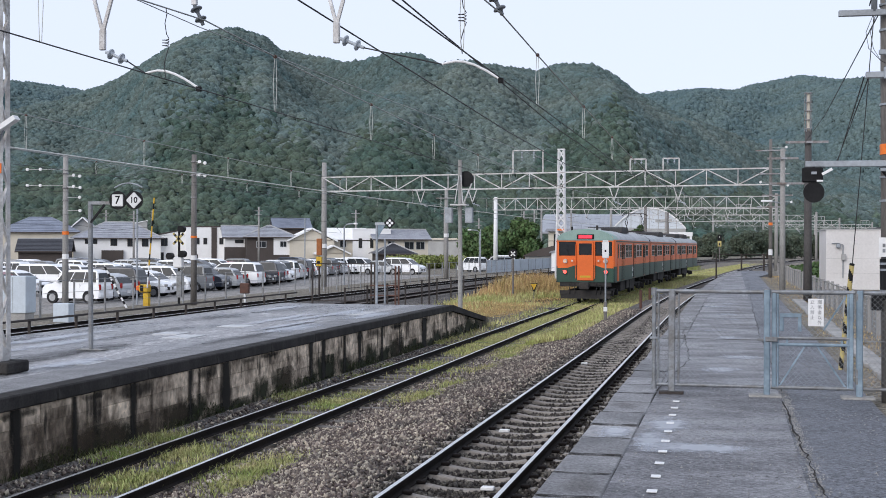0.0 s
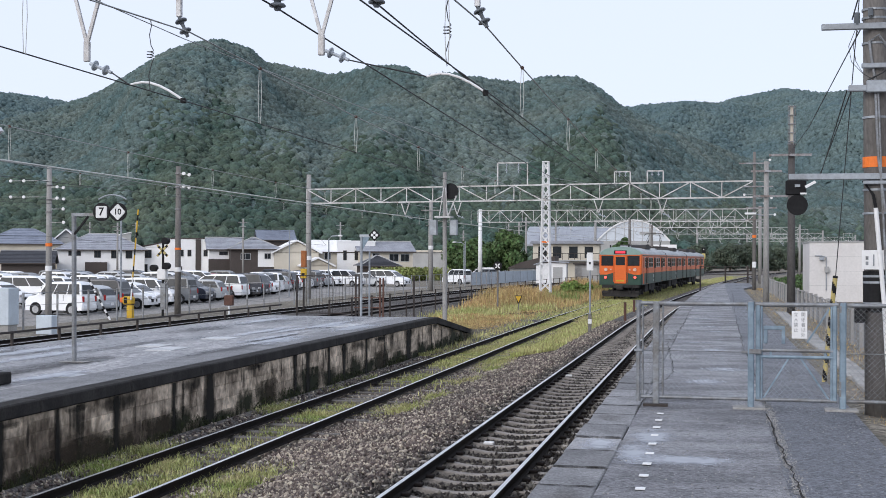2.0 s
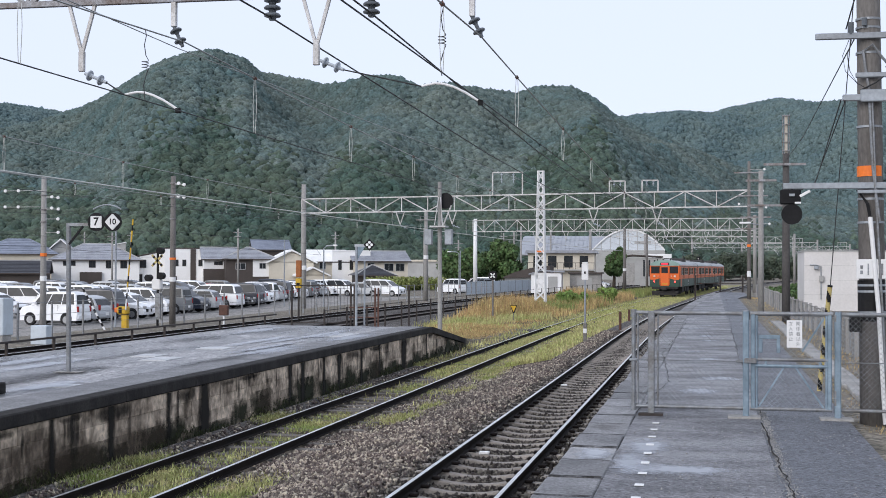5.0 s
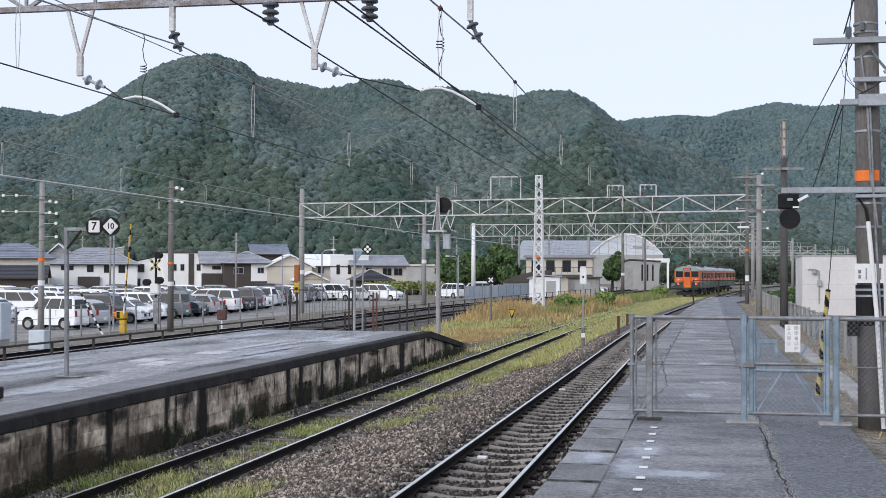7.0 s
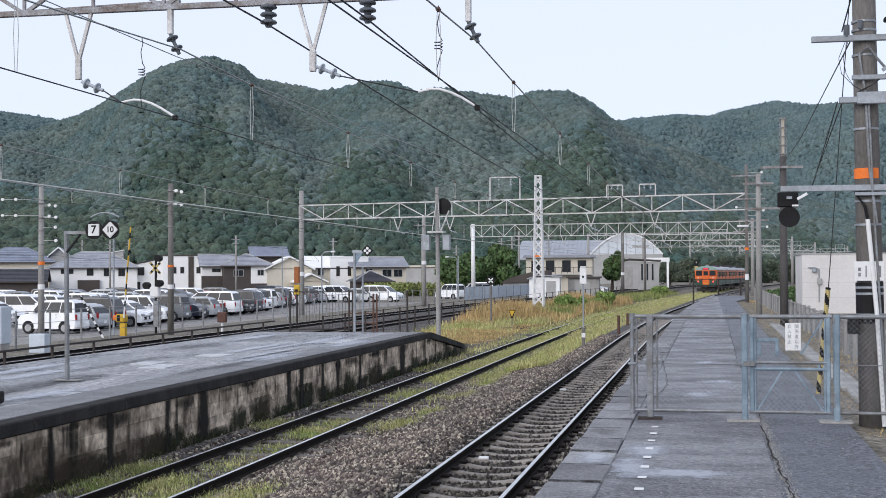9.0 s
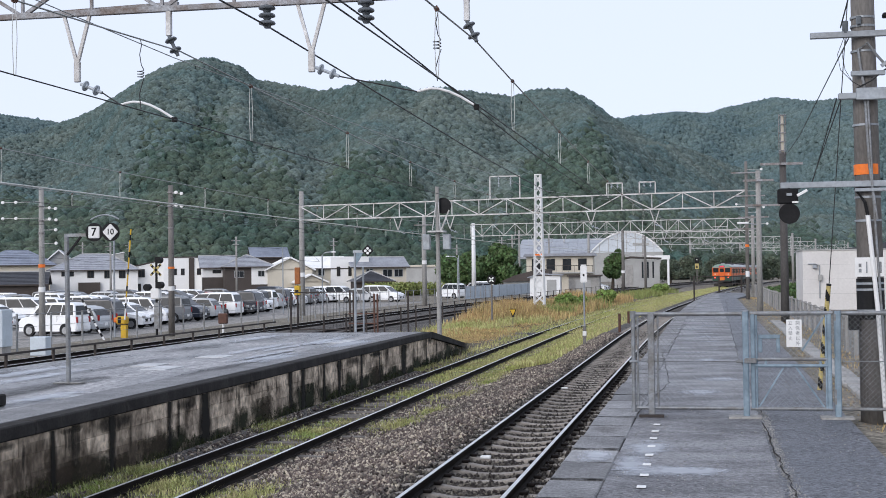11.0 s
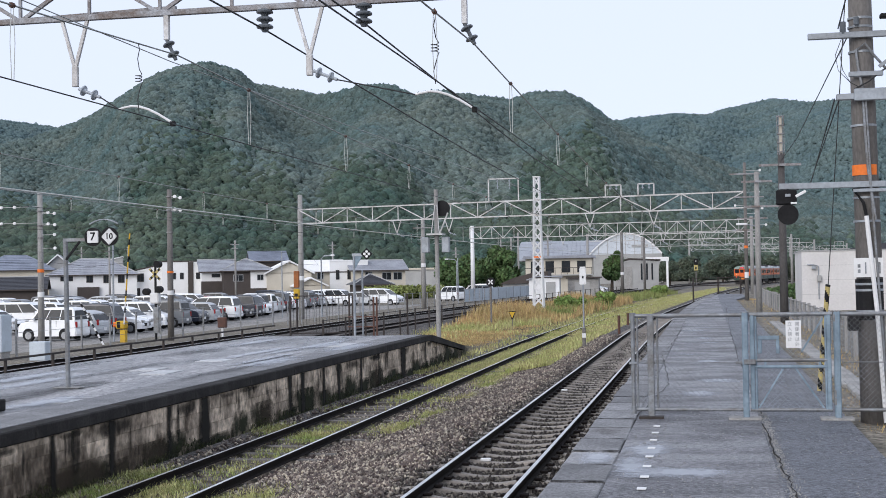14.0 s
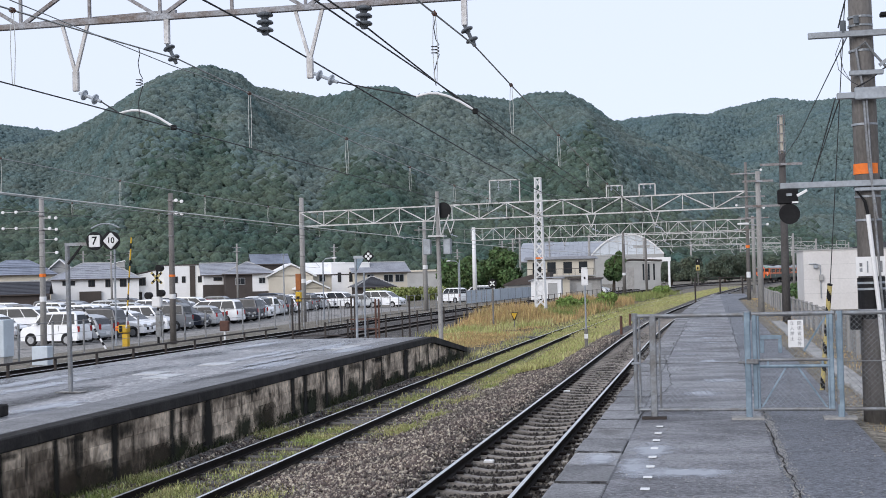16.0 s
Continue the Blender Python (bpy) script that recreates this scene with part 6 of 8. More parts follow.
def street_furniture():
    t = thing("direction_indicator", "orange and yellow crossing direction indicator on a post", "crossing signal", "", (-19.4, 61, -0.25))
    part("post", tube(B(), [(0, 0, 0), (0, 0, 2.2)], 0.05), "black_post", t)
    part("upper_box", box(B(), -0.12, -0.1, 2.25, 0.12, 0.1, 3.05, 0.02), "rust_orange", t)
    part("lower_box", box(B(), -0.13, -0.12, 1.72, 0.13, 0.1, 2.18, 0.02), "yellow", t)
    part("arrow_panel", box(B(), -0.08, -0.13, 1.84, 0.08, -0.115, 1.97), "black", t)
    for x, y, h, reach in ((-29.3, 62, 4.7, 0.0), (-26.8, 90, 4.4, 0.7), (-26.6, 140, 4.6, -0.9), (-24.2, 128, 4.2, 0.0), (-33, 100, 5.0, 0.0)):
        p = thing("lamp_post", "slim pale grey street lamp post", "street lamp", "street lamps", (x, y, -0.25 if x > -26 else -0.6))
        part("post", tube(B(), [(0, 0, 0), (0, 0, h), (reach * 0.3, 0, h + 0.18), (reach, 0, h + 0.22)], 0.05, 8), "galv", p)
        if reach:
            part("lamp_head", box(B(), min(reach, reach * 1.4), -0.1, h + 0.16, max(reach, reach * 1.4), 0.1, h + 0.28, 0.03), "white", p)
    for z, dx in ((5.9, 0.5), (5.2, 0.5), (5.0, 0.9), (4.0, -1.0), (3.4, 0.8)):
        wire("telegraph_wire", [(-43, 45, z + 0.2), (-31.9 + dx, 59.4, z), (-28.2, 57.4, z - 0.25), (-23.8 + dx * 0.6, 56, z + 0.1), (-22.5, 75, z - 0.2), (-28.4, 91, z + 1.2)], 0.008, "wire", "thin telegraph wire between poles")


def right_side():
    t = thing("post_fence", "old grey concrete post and wire fence beside the path", "fence", "")
    y, last, rnd = 22.0, None, random.Random(5)
    while y < 93:
        x = 2.95 + rnd.uniform(-0.02, 0.02)
        part("post", box(B(), x - 0.045, y - 0.05, 0.42, x + 0.045, y + 0.05, 1.42 + rnd.uniform(-0.02, 0.02), 0.01), "pole_grey", t)
        if last:
            part("top_rail", tube(B(), [(last[0], last[1], 1.36), (x, y, 1.36)], 0.02, 6), "pole_grey", t)
            for k in range(9):
                z = 0.52 + 0.092 * k
                part("wire", tube(B(), [(last[0], last[1], z), (x, y, z)], 0.004, 4), "pipe", t)
            for k in range(1, 6):
                q = k / 6
                part("picket", tube(B(), [(last[0] + (x - last[0]) * q, last[1] + (y - last[1]) * q, 0.48), (last[0] + (x - last[0]) * q, last[1] + (y - last[1]) * q, 1.35)], 0.006, 4), "pipe", t)
        last = (x, y)
        y += 2.2
    for k in range(22):
        s = thing("cable_trough_lid", "pale concrete trough lid beside the platform", "concrete slab", "trough lids", (2.12 + random.uniform(-0.03, 0.03), 17.5 + k * 1.35, 0.62), random.uniform(-2, 2))
        part("slab", box(B(), -0.17, -0.62, 0, 0.17, 0.62, 0.09, 0.012), "concrete", s)
    b = thing("white_building", "plain white flat-roofed panel building behind the fence", "building", "", (5.93, 90, -0.1))
    part("wall", box(B(), 0, 0, -0.3, 15, 7, 3.72), "wall_warm", b)
    part("roof_edge", box(B(), -0.05, -0.05, 3.72, 15.1, 7.1, 3.80), "wall_grey", b)
    part("dark_roof", prism(B(), [(2.6, 3.80), (15, 3.80), (15, 5.3), (9, 4.75)], 2, 6.8, "y"), "tile_dark", b)
    part("drain_pipe", tube(B(), [(1.05, -0.07, 0.6), (1.05, -0.07, 2.75), (0.75, -0.07, 2.85), (0.35, -0.07, 2.85)], 0.035), "galv", b)
    part("meter", box(B(), 0.95, -0.22, 1.75, 1.22, -0.01, 2.15, 0.02), "wall_grey", b)
    part("vent_hood", box(B(), 0.62, -0.25, 2.55, 0.9, -0.01, 2.78, 0.03), "galv", b)
    for z in (0.9, 1.85, 2.8):
        part("panel_joint", box(B(), 0, -0.004, z, 15, 0.004, z + 0.012), "wall_grey", b)
    e = thing("platform_end_fence", "dark steel rails at the far end of the platform", "fence", "", (0, 99.5, 0))
    for x in (-1.2, 0.6, 2.2, 2.6):
        part("post", box(B(), x - 0.06, -0.06, -0.25, x + 0.06, 0.06, 2.0), "black_post", e)
    for z in (1.95, 1.4):
        part("rail", tube(B(), [(-1.2, 0, z), (2.6, 0, z)], 0.03), "black_post", e)


# ---- cars ----
PAINTS = {}


def paint(name, col):
    if name not in PAINTS:
        M["car_" + name] = mat("car_" + name, col, tuple(c * 0.92 for c in col), 0.25, big=1.0, fine=10, grain=0.03, bump=0, spec=0.6)
        PAINTS[name] = 1
    return "car_" + name


SHAPES = {
    # length, width, outline of the body side, outline of the glasshouse
    "kei_van": (3.4, 1.48, [(.03, .26), (0, .5), (.03, .78), (.16, .95), (.62, 1.04), (.95, 1.09), (3.3, 1.1), (3.38, .9), (3.4, .5), (3.36, .26)], [(.68, 1.05), (1.13, 1.58), (1.3, 1.69), (1.7, 1.75), (2.7, 1.76), (3.12, 1.71), (3.24, 1.6), (3.34, 1.05)]),
    "minivan": (4.7, 1.7, [(.05, .28), (0, .52), (.05, .8), (.22, .95), (.7, 1.07), (1.15, 1.14), (4.58, 1.16), (4.68, .95), (4.7, .5), (4.64, .28)], [(.85, 1.1), (1.62, 1.64), (1.85, 1.74), (2.4, 1.81), (3.6, 1.82), (4.2, 1.78), (4.42, 1.66), (4.62, 1.1)]),
    "hatch": (3.9, 1.68, [(.06, .26), (0, .48), (.06, .68), (.24, .8), (.7, .89), (1.1, .94), (3.72, .98), (3.85, .85), (3.9, .5), (3.84, .26)], [(.98, .91), (1.62, 1.34), (1.85, 1.44), (2.3, 1.51), (2.9, 1.5), (3.3, 1.43), (3.5, 1.33), (3.78, .93)]),
    "sedan": (4.5, 1.72, [(.06, .26), (0, .46), (.06, .64), (.3, .76), (.8, .86), (1.25, .91), (3.9, .97), (4.38, .94), (4.47, .82), (4.5, .5), (4.44, .26)], [(1.15, .88), (1.9, 1.3), (2.15, 1.39), (2.5, 1.44), (3.0, 1.43), (3.35, 1.36), (3.55, 1.28), (4.05, .93)]),
}


def lofted(outline, w, tuck):
    """A side outline drawn across the width, its upper part drawn in."""
    bm = B()
    zs = [z for _, z in outline]
    lo, hi = min(zs), max(zs)
    rows = []
    for s, inset in ((-1, 0.04), (-0.94, 0), (0.94, 0), (1, 0.04)):
        row = []
        for y, z in outline:
            t = (z - lo) / (hi - lo)
            row.append(bm.verts.new((s * (w / 2 - tuck * t), y + (inset if y < 1 else -inset), z - inset * (t > 0.8))))
        rows.append(row)
    n = len(outline)
    for a, b in zip(rows, rows[1:]):
        for i in range(n):
            bm.faces.new((a[i], a[(i + 1) % n], b[(i + 1) % n], b[i]))
    bm.faces.new(rows[0][::-1]), bm.faces.new(rows[-1])
    return bm


def build_car(shape, colour, col, label):
    length, w, body, glass = SHAPES[shape]
    p = paint(colour, col)
    t = thing("parked_car", label, "car", "parked cars")
    sh = part("body", lofted(body, w, 0.05), p, t)
    cw, tuck = w - 0.05, 0.15
    cab = part("cabin", lofted(glass, cw, tuck), p, t)
    base, top = min(z for _, z in glass), max(z for _, z in glass)

    def half(z):
        return cw / 2 - tuck * (z - base) / (top - base)

    def slope(lo, hi, z):
        return lo[0] + (hi[0] - lo[0]) * (z - lo[1]) / (hi[1] - lo[1])

    def pane(name, corners, push, parent):
        bm = B()
        q = [Vector(k) for k in corners]
        push = Vector(push)
        u = [bm.verts.new(k + push * 0.016) for k in q] + [bm.verts.new(k - push * 0.02) for k in q]
        for f in ((0, 1, 2, 3), (7, 6, 5, 4), (0, 4, 5, 1), (1, 5, 6, 2), (2, 6, 7, 3), (3, 7, 4, 0)):
            bm.faces.new([u[i] for i in f])
        return part(name, bm, "car_glass", parent)

    zl, zh = base + 0.05, top - 0.13
    for lo, hi, name, way in ((glass[0], glass[1], "windscreen", -1), (glass[-1], glass[-2], "rear_window", 1)):
        zt = min(zh, hi[1] - 0.03)
        pane(name, [(-half(zl) + 0.07, slope(lo, hi, zl), zl), (half(zl) - 0.07, slope(lo, hi, zl), zl),
                    (half(zt) - 0.07, slope(lo, hi, zt), zt), (-half(zt) + 0.07, slope(lo, hi, zt), zt)], (0, way * 0.8, 0.6), cab)
    marks = [0.0, 0.34, 0.68, 1.0] if shape in ("minivan", "kei_van") else [0.0, 0.47, 1.0]
    for s in (-1, 1):
        for u0, u1 in zip(marks, marks[1:]):
            row = []
            for z, us in ((zl, (u0, u1)), (zh, (u1, u0))):
                f0, f1 = slope(glass[0], glass[1], min(z, glass[1][1])) + 0.1, slope(glass[-1], glass[-2], min(z, glass[-2][1])) - 0.1
                row += [(s * half(z), f0 + (f1 - f0) * u + (0.03 if u == u0 else -0.03), z) for u in us]
            pane("side_window", row, (s, 0, 0.1), cab)
    for s in (-1, 1):
        for y in (glass[0][0] + 0.55, (glass[0][0] + glass[-1][0]) / 2 + 0.25):
            part("door_seam", box(B(), s * (w / 2 - 0.035) - 0.006, y - 0.008, 0.4, s * (w / 2 - 0.035) + 0.006, y + 0.008, base), "black", t)
        part("headlamp", box(B(), min(s * (w / 2 - 0.4), s * (w / 2 - 0.06)), -0.02, 0.62, max(s * (w / 2 - 0.4), s * (w / 2 - 0.06)), 0.1, 0.78, 0.02), "alu", t)
        part("tail_lamp", box(B(), min(s * (w / 2 - 0.2), s * (w / 2 - 0.05)), length - 0.08, 0.7, max(s * (w / 2 - 0.2), s * (w / 2 - 0.05)), length + 0.012, 1.0, 0.02), "tail_red", t)
        part("mirror", box(B(), min(s * w / 2, s * (w / 2 + 0.16)), glass[0][0] + 0.28, base + 0.02, max(s * w / 2, s * (w / 2 + 0.16)), glass[0][0] + 0.4, base + 0.16, 0.02), p, t)
        for y in (length * 0.19, length * 0.81):
            wh = part("wheel", disc(B(), (s * (w / 2 - 0.09), y, 0.3), 0.3, 0.19, 20, "x"), "tyre", t)
            part("rim", disc(B(), (s * (w / 2 + 0.006), y, 0.3), 0.19, 0.012, 16, "x"), "rim", wh)
            part("wheel_arch", disc(B(), (s * (w / 2 - 0.06), y, 0.34), 0.335, 0.128, 18, "x"), "black", t)
    part("grille", box(B(), -0.45, -0.015, 0.42, 0.45, 0.05, 0.6, 0.01), "black", t)
    part("bumper", box(B(), -w / 2 + 0.06, length - 0.05, 0.32, w / 2 - 0.06, length + 0.03, 0.55, 0.03), p, t)
    for y in (-0.03, length + 0.035):
        part("number_plate", box(B(), -0.17, y - 0.006, 0.42, 0.17, y + 0.006, 0.58), "white", t)
    return t


def car_park():
    M["tail_red"] = mat("tail_red", (0.35, 0.02, 0.02), rough=0.25, bump=0)
    kinds = [("kei_van", "white", (0.86, 0.87, 0.88), "white box-shaped small van parked in the car park"),
             ("minivan", "white", (0.86, 0.87, 0.88), "white family minivan parked in the car park"),
             ("hatch", "silver", (0.42, 0.44, 0.46), "silver hatchback parked in the car park"),
             ("minivan", "navy", (0.025, 0.03, 0.045), "dark navy minivan parked in the car park"),
             ("hatch", "white", (0.86, 0.87, 0.88), "white hatchback parked in the car park"),
             ("sedan", "black", (0.018, 0.018, 0.02), "black saloon parked in the car park"),
             ("kei_van", "grey", (0.17, 0.18, 0.19), "grey box-shaped small car parked in the car park"),
             ("kei_van", "silver", (0.42, 0.44, 0.46), "silver box-shaped small car parked in the car park"),
             ("hatch", "red", (0.25, 0.03, 0.03), "dark red hatchback parked in the car park")]
    first = {}
    rnd = random.Random(21)
    order = [0, 2, 3, 4, 4, 0, 6, 3, 2, 5, 1, 5, 3, 2, 0, 6]
    mixk = [0, 1, 4, 0, 4, 2, 3, 5, 6, 7, 8, 1, 4, 3]
    spots = []
    for col, (rear, turn, n, y0, y1) in enumerate(((-32.0, -90, 25, 64.5, 134), (-39.6, 90, 23, 65, 126), (-52.5, -90, 18, 73, 120), (-59.5, 90, 15, 80, 119))):
        for i in range(n):
            k = order[i % len(order)] if col == 0 else rnd.choice(mixk)
            length = SHAPES[kinds[k][0]][0]
            y = y0 + (y1 - y0) * i / (n - 1) + rnd.uniform(-0.15, 0.15)
            if rnd.random() < (0.0 if col == 0 and i < 18 else 0.12):
                continue
            turned = 90 if rnd.random() < 0.45 else turn
            x = rear - length if turned < 0 else rear
            spots.append((x + rnd.uniform(-0.4, 0.3) + ((-0.083 if y < 106 else -0.11) * (y - 64.5) if col < 2 else 0), y, k, turned + rnd.uniform(-6, 6)))
    for i in range(7):
        spots.append((-46.5 + 2.35 * i, 136.5 + 0.35 * i + rnd.uniform(-0.3, 0.3), (4, 3, 5, 0, 1, 2, 1)[i], (62, 70, 80, 66, 74, 84, 78)[i]))
    for x, y, k, a in ((-13.2, 174, 4, 70), (-30.6, 150, 0, -120), (-29.2, 159, 6, -120), (-32, 170, 1, -90)):
        spots.append((x, y, k, a))
    for x, y, k, a in spots:
        at = pose(x, y, -0.25 if x > -20 else -0.6 if y < 140 else -0.5, 0, 0, a)
        if k not in first:
            first[k] = build_car(*kinds[k])
            first[k].matrix_basis = at
        else:
            copy_thing(first[k], at)
    bm = B()
    bm.faces.new([bm.verts.new(p) for p in ((-78, 44, -0.604), (-27.6, 44, -0.604), (-27.6, 139, -0.604), (-78, 139, -0.604))])
    structure("car_park_surface", bm, "gravel", "grey gravelled car park beside the railway", "car park")


# ---- houses ----
def house(x0, x1, y, d, z_eave, z_ridge, wall, roof, style, label, windows=(), extras=()):
    """A house whose front spans x0 to x1 at y, d deep. windows: (x share, z, width, height)."""
    cx, w = (x0 + x1) / 2, x1 - x0
    t = thing("house", label, "house", "houses beyond the car park", (cx, y, -0.3), 24)
    h = w / 2
    body = part("wall", box(B(), -h, 0, -0.5, h, d, z_eave + 0.3), wall, t)
    o = 0.5
    ze, zr = z_eave + 0.3, z_ridge + 0.3
    bm = B()
    if style == "hip":
        r = min(h, d / 2) * 0.95
        e = [bm.verts.new(p) for p in ((-h - o, -o, ze), (h + o, -o, ze), (h + o, d + o, ze), (-h - o, d + o, ze))]
        k = [bm.verts.new((-h + r, d / 2, zr)), bm.verts.new((h - r, d / 2, zr))]
        for f in ((e[0], e[1], k[1], k[0]), (e[1], e[2], k[1]), (e[2], e[3], k[0], k[1]), (e[3], e[0], k[0]), (e[3], e[2], e[1], e[0])):
            bm.faces.new(f)
    elif style == "gable":
        prism(bm, [(-o, ze - 0.1), (d / 2, zr), (d + o, ze - 0.1), (d + o, ze - 0.3), (d / 2, zr - 0.25), (-o, ze - 0.3)], -h - o, h + o, "x")
        part("gable", prism(B(), [(0, ze - 0.2), (d, ze - 0.2), (d / 2, zr - 0.3)], -h, h, "x"), wall, t)
    elif style == "front_gable":
        prism(bm, [(-h - o, ze - 0.1), (0, zr), (h + o, ze - 0.1), (h + o, ze - 0.3), (0, zr - 0.25), (-h - o, ze - 0.3)], -o, d + o, "y")
        part("gable", prism(B(), [(-h, ze - 0.2), (h, ze - 0.2), (0, zr - 0.3)], 0, d, "y"), wall, t)
    elif style == "shed":
        prism(bm, [(-h - 0.1, ze), (h + 0.1, zr), (h + 0.1, zr + 0.15), (-h - 0.1, ze + 0.15)], -0.15, d + 0.15, "y")
        part("gable", prism(B(), [(-h, ze - 0.1), (h, ze - 0.1), (h, zr)], 0, d, "y"), wall, t)
    else:
        box(bm, -h - 0.08, -0.08, ze, h + 0.08, d + 0.08, ze + 0.18)
    rf = part("roof", bm, roof, t)
    trim = "wall_grey" if roof.startswith("tile") else roof
    if style == "hip":
        lines = [((-h + r, d / 2, zr), (h - r, d / 2, zr))] + [((sx * (h + o), sy, ze), (sx * (h - r), d / 2, zr)) for sx in (-1, 1) for sy in (-o, d + o)]
        for p, q in lines:
            part("ridge_cap", tube(B(), [p, q], 0.11, 6), trim, rf)
        part("gutter", box(B(), -h - o - 0.05, -o - 0.1, ze - 0.14, h + o + 0.05, -o + 0.02, ze + 0.02), "wall_dark", rf)
        for i in range(9):
            part("tile_course", tube(B(), [(-h - o + (r + o) * i / 9, -o + (d / 2 + o) * i / 9, ze + (zr - ze) * i / 9 + 0.03), (h + o - (r + o) * i / 9, -o + (d / 2 + o) * i / 9, ze + (zr - ze) * i / 9 + 0.03)], 0.045, 4), roof, rf)
    elif style == "gable":
        part("ridge_cap", tube(B(), [(-h - o, d / 2, zr + 0.02), (h + o, d / 2, zr + 0.02)], 0.11, 6), trim, rf)
        part("gutter", box(B(), -h - o, -o - 0.1, ze - 0.34, h + o, -o + 0.02, ze - 0.16), "wall_dark", rf)
        for i in range(1, 9):
            part("tile_course", tube(B(), [(-h - o, -o + (d / 2 + o) * i / 9, ze - 0.1 + (zr - ze + 0.1) * i / 9 + 0.02), (h + o, -o + (d / 2 + o) * i / 9, ze - 0.1 + (zr - ze + 0.1) * i / 9 + 0.02)], 0.045, 4), roof, rf)
    elif style == "front_gable":
        for sx in (-1, 1):
            part("barge_board", bar(B(), (sx * (h + o), -o - 0.03, ze - 0.2), (0, -o - 0.03, zr - 0.1), 0.06, 0.22), "wall_white", rf)
    for u, z, ww, hh in windows:
        x = -h + w * u
        win = part("window", box(B(), x - ww / 2 - 0.08, -0.06, z + 0.22, x + ww / 2 + 0.08, 0.02, z + 0.38 + hh), "alu" if wall != "wall_white" else "wall_dark", t, "aluminium-framed window")
        part("pane", box(B(), x - ww / 2, -0.085, z + 0.3, x - 0.03, -0.05, z + 0.3 + hh), "glass_dark", win)
        part("pane", box(B(), x + 0.03, -0.085, z + 0.3, x + ww / 2, -0.05, z + 0.3 + hh), "glass_dark", win)
    for u0, u1, z0, z1, m, out in extras:
        part("wall_panel", box(B(), -h + w * u0, -out, z0 + 0.3, -h + w * u1, 0.0, z1 + 0.3), m, t)
    return t


def houses():
    def at(x, w, *more):
        house(x - w / 2, x + w / 2, *more)

    at(-115, 13, 205, 10, 4.6, 7.2, "wall_cream", "solar", "hip", "cream two-storey house with solar panels on its roof", ((0.75, 2.6, 1.4, 1.0),))
    at(-104.5, 7.5, 188, 8, 1.6, 3.4, "wall_dark", "tile_dark", "gable", "low dark house with a dark tiled roof")
    at(-112, 4.6, 215, 9, 5.0, 7.4, "wall_grey", "tile_grey", "front_gable", "greyish house with a front gable", ((0.7, 2.6, 0.8, 1.6),))
    at(-98.0, 13.8, 200, 10, 3.6, 6.3, "wall_white", "tile_grey", "hip", "wide white two-storey house with grey tiled hip roof",
       ((0.2, 2.7, 1.8, 0.6), (0.46, 2.4, 0.9, 1.0), (0.65, 2.3, 0.8, 1.2), (0.82, 2.3, 0.9, 1.2)), ((0.32, 0.57, -0.3, 1.6, "wall_dark", 0.5),))
    at(-90.0, 6.2, 205, 8, 4.1, 5.4, "wall_white", "wall_dark", "shed", "white house with a thin dark sloping roof",
       ((0.2, 2.4, 0.9, 1.2), (0.14, 0.0, 0.4, 1.2)))
    at(-84.4, 6.2, 204, 9, 5.45, 5.5, "wall_white", "wall_dark", "flat", "white cubic house with a dark vertical stripe",
       ((0.28, 2.7, 0.7, 0.9), (0.5, 2.7, 0.45, 0.9), (0.26, 0.0, 0.5, 0.9), (0.92, 2.7, 0.5, 0.9)), ((0.66, 0.8, 0, 5.4, "wall_dark", 0.12),))
    at(-77.1, 5.0, 201, 9, 3.9, 5.7, "wall_white", "tile_grey", "gable", "white and brown house with grey tiles", ((0.45, 2.9, 1.2, 0.4),), ((-0.02, 1.1, -0.3, 2.2, "wall_dark", 1.6),))
    at(-70.9, 7.6, 198, 9, 3.8, 5.7, "wall_dark", "tile_grey", "hip", "dark brown house with a white bay and grey roof", ((0.3, 2.2, 1.4, 0.9), (0.75, 2.3, 0.9, 0.8)), ((0.55, 0.95, 1.0, 3.7, "wall_white", 0.04),))
    at(-64.8, 7.0, 200, 9, 3.4, 5.3, "wall_cream", "wall_white", "front_gable", "cream gabled house with a pale roof", ((0.72, 2.7, 0.8, 0.3), (0.1, 0.2, 0.8, 0.3)))
    at(-60.6, 6.0, 206, 9, 3.6, 5.3, "wall_cream", "wall_white", "gable", "cream house under a pale metal roof", ((0.35, 2.3, 0.9, 1.1), (0.75, 2.2, 0.7, 1.1)))
    at(-60.4, 4.4, 197, 5, 1.4, 2.6, "wall_cream", "wall_white", "front_gable", "low cream annexe with a pale gable roof")
    at(-57.0, 6.2, 207, 9, 5.1, 5.2, "wall_white", "wall_white", "flat", "white flat-roofed house with narrow windows", ((0.5, 2.2, 0.4, 1.4), (0.68, 2.2, 0.4, 1.4), (0.2, 2.2, 0.4, 1.4)))
    at(-52.0, 8.6, 207, 9, 3.7, 5.2, "wall_cream", "tile_grey", "gable", "cream house with a grey roof and dark shutters", ((0.3, 2.4, 1.0, 0.8), (0.64, 2.0, 1.4, 1.1), (0.85, 2.0, 1.3, 1.1)))
    at(-50.4, 5.5, 197, 6, 1.3, 2.9, "wall_dark", "tile_dark", "hip", "low annexe with a dark hipped roof")
    at(-81.7, 6.5, 240, 9, 6.0, 7.7, "wall_dark", "solar", "gable", "house behind with a tilted solar roof")
    at(-113.5, 8.0, 235, 8, 5.4, 7.1, "wall_grey", "wall_white", "shed", "house behind with a pale tilted roof")


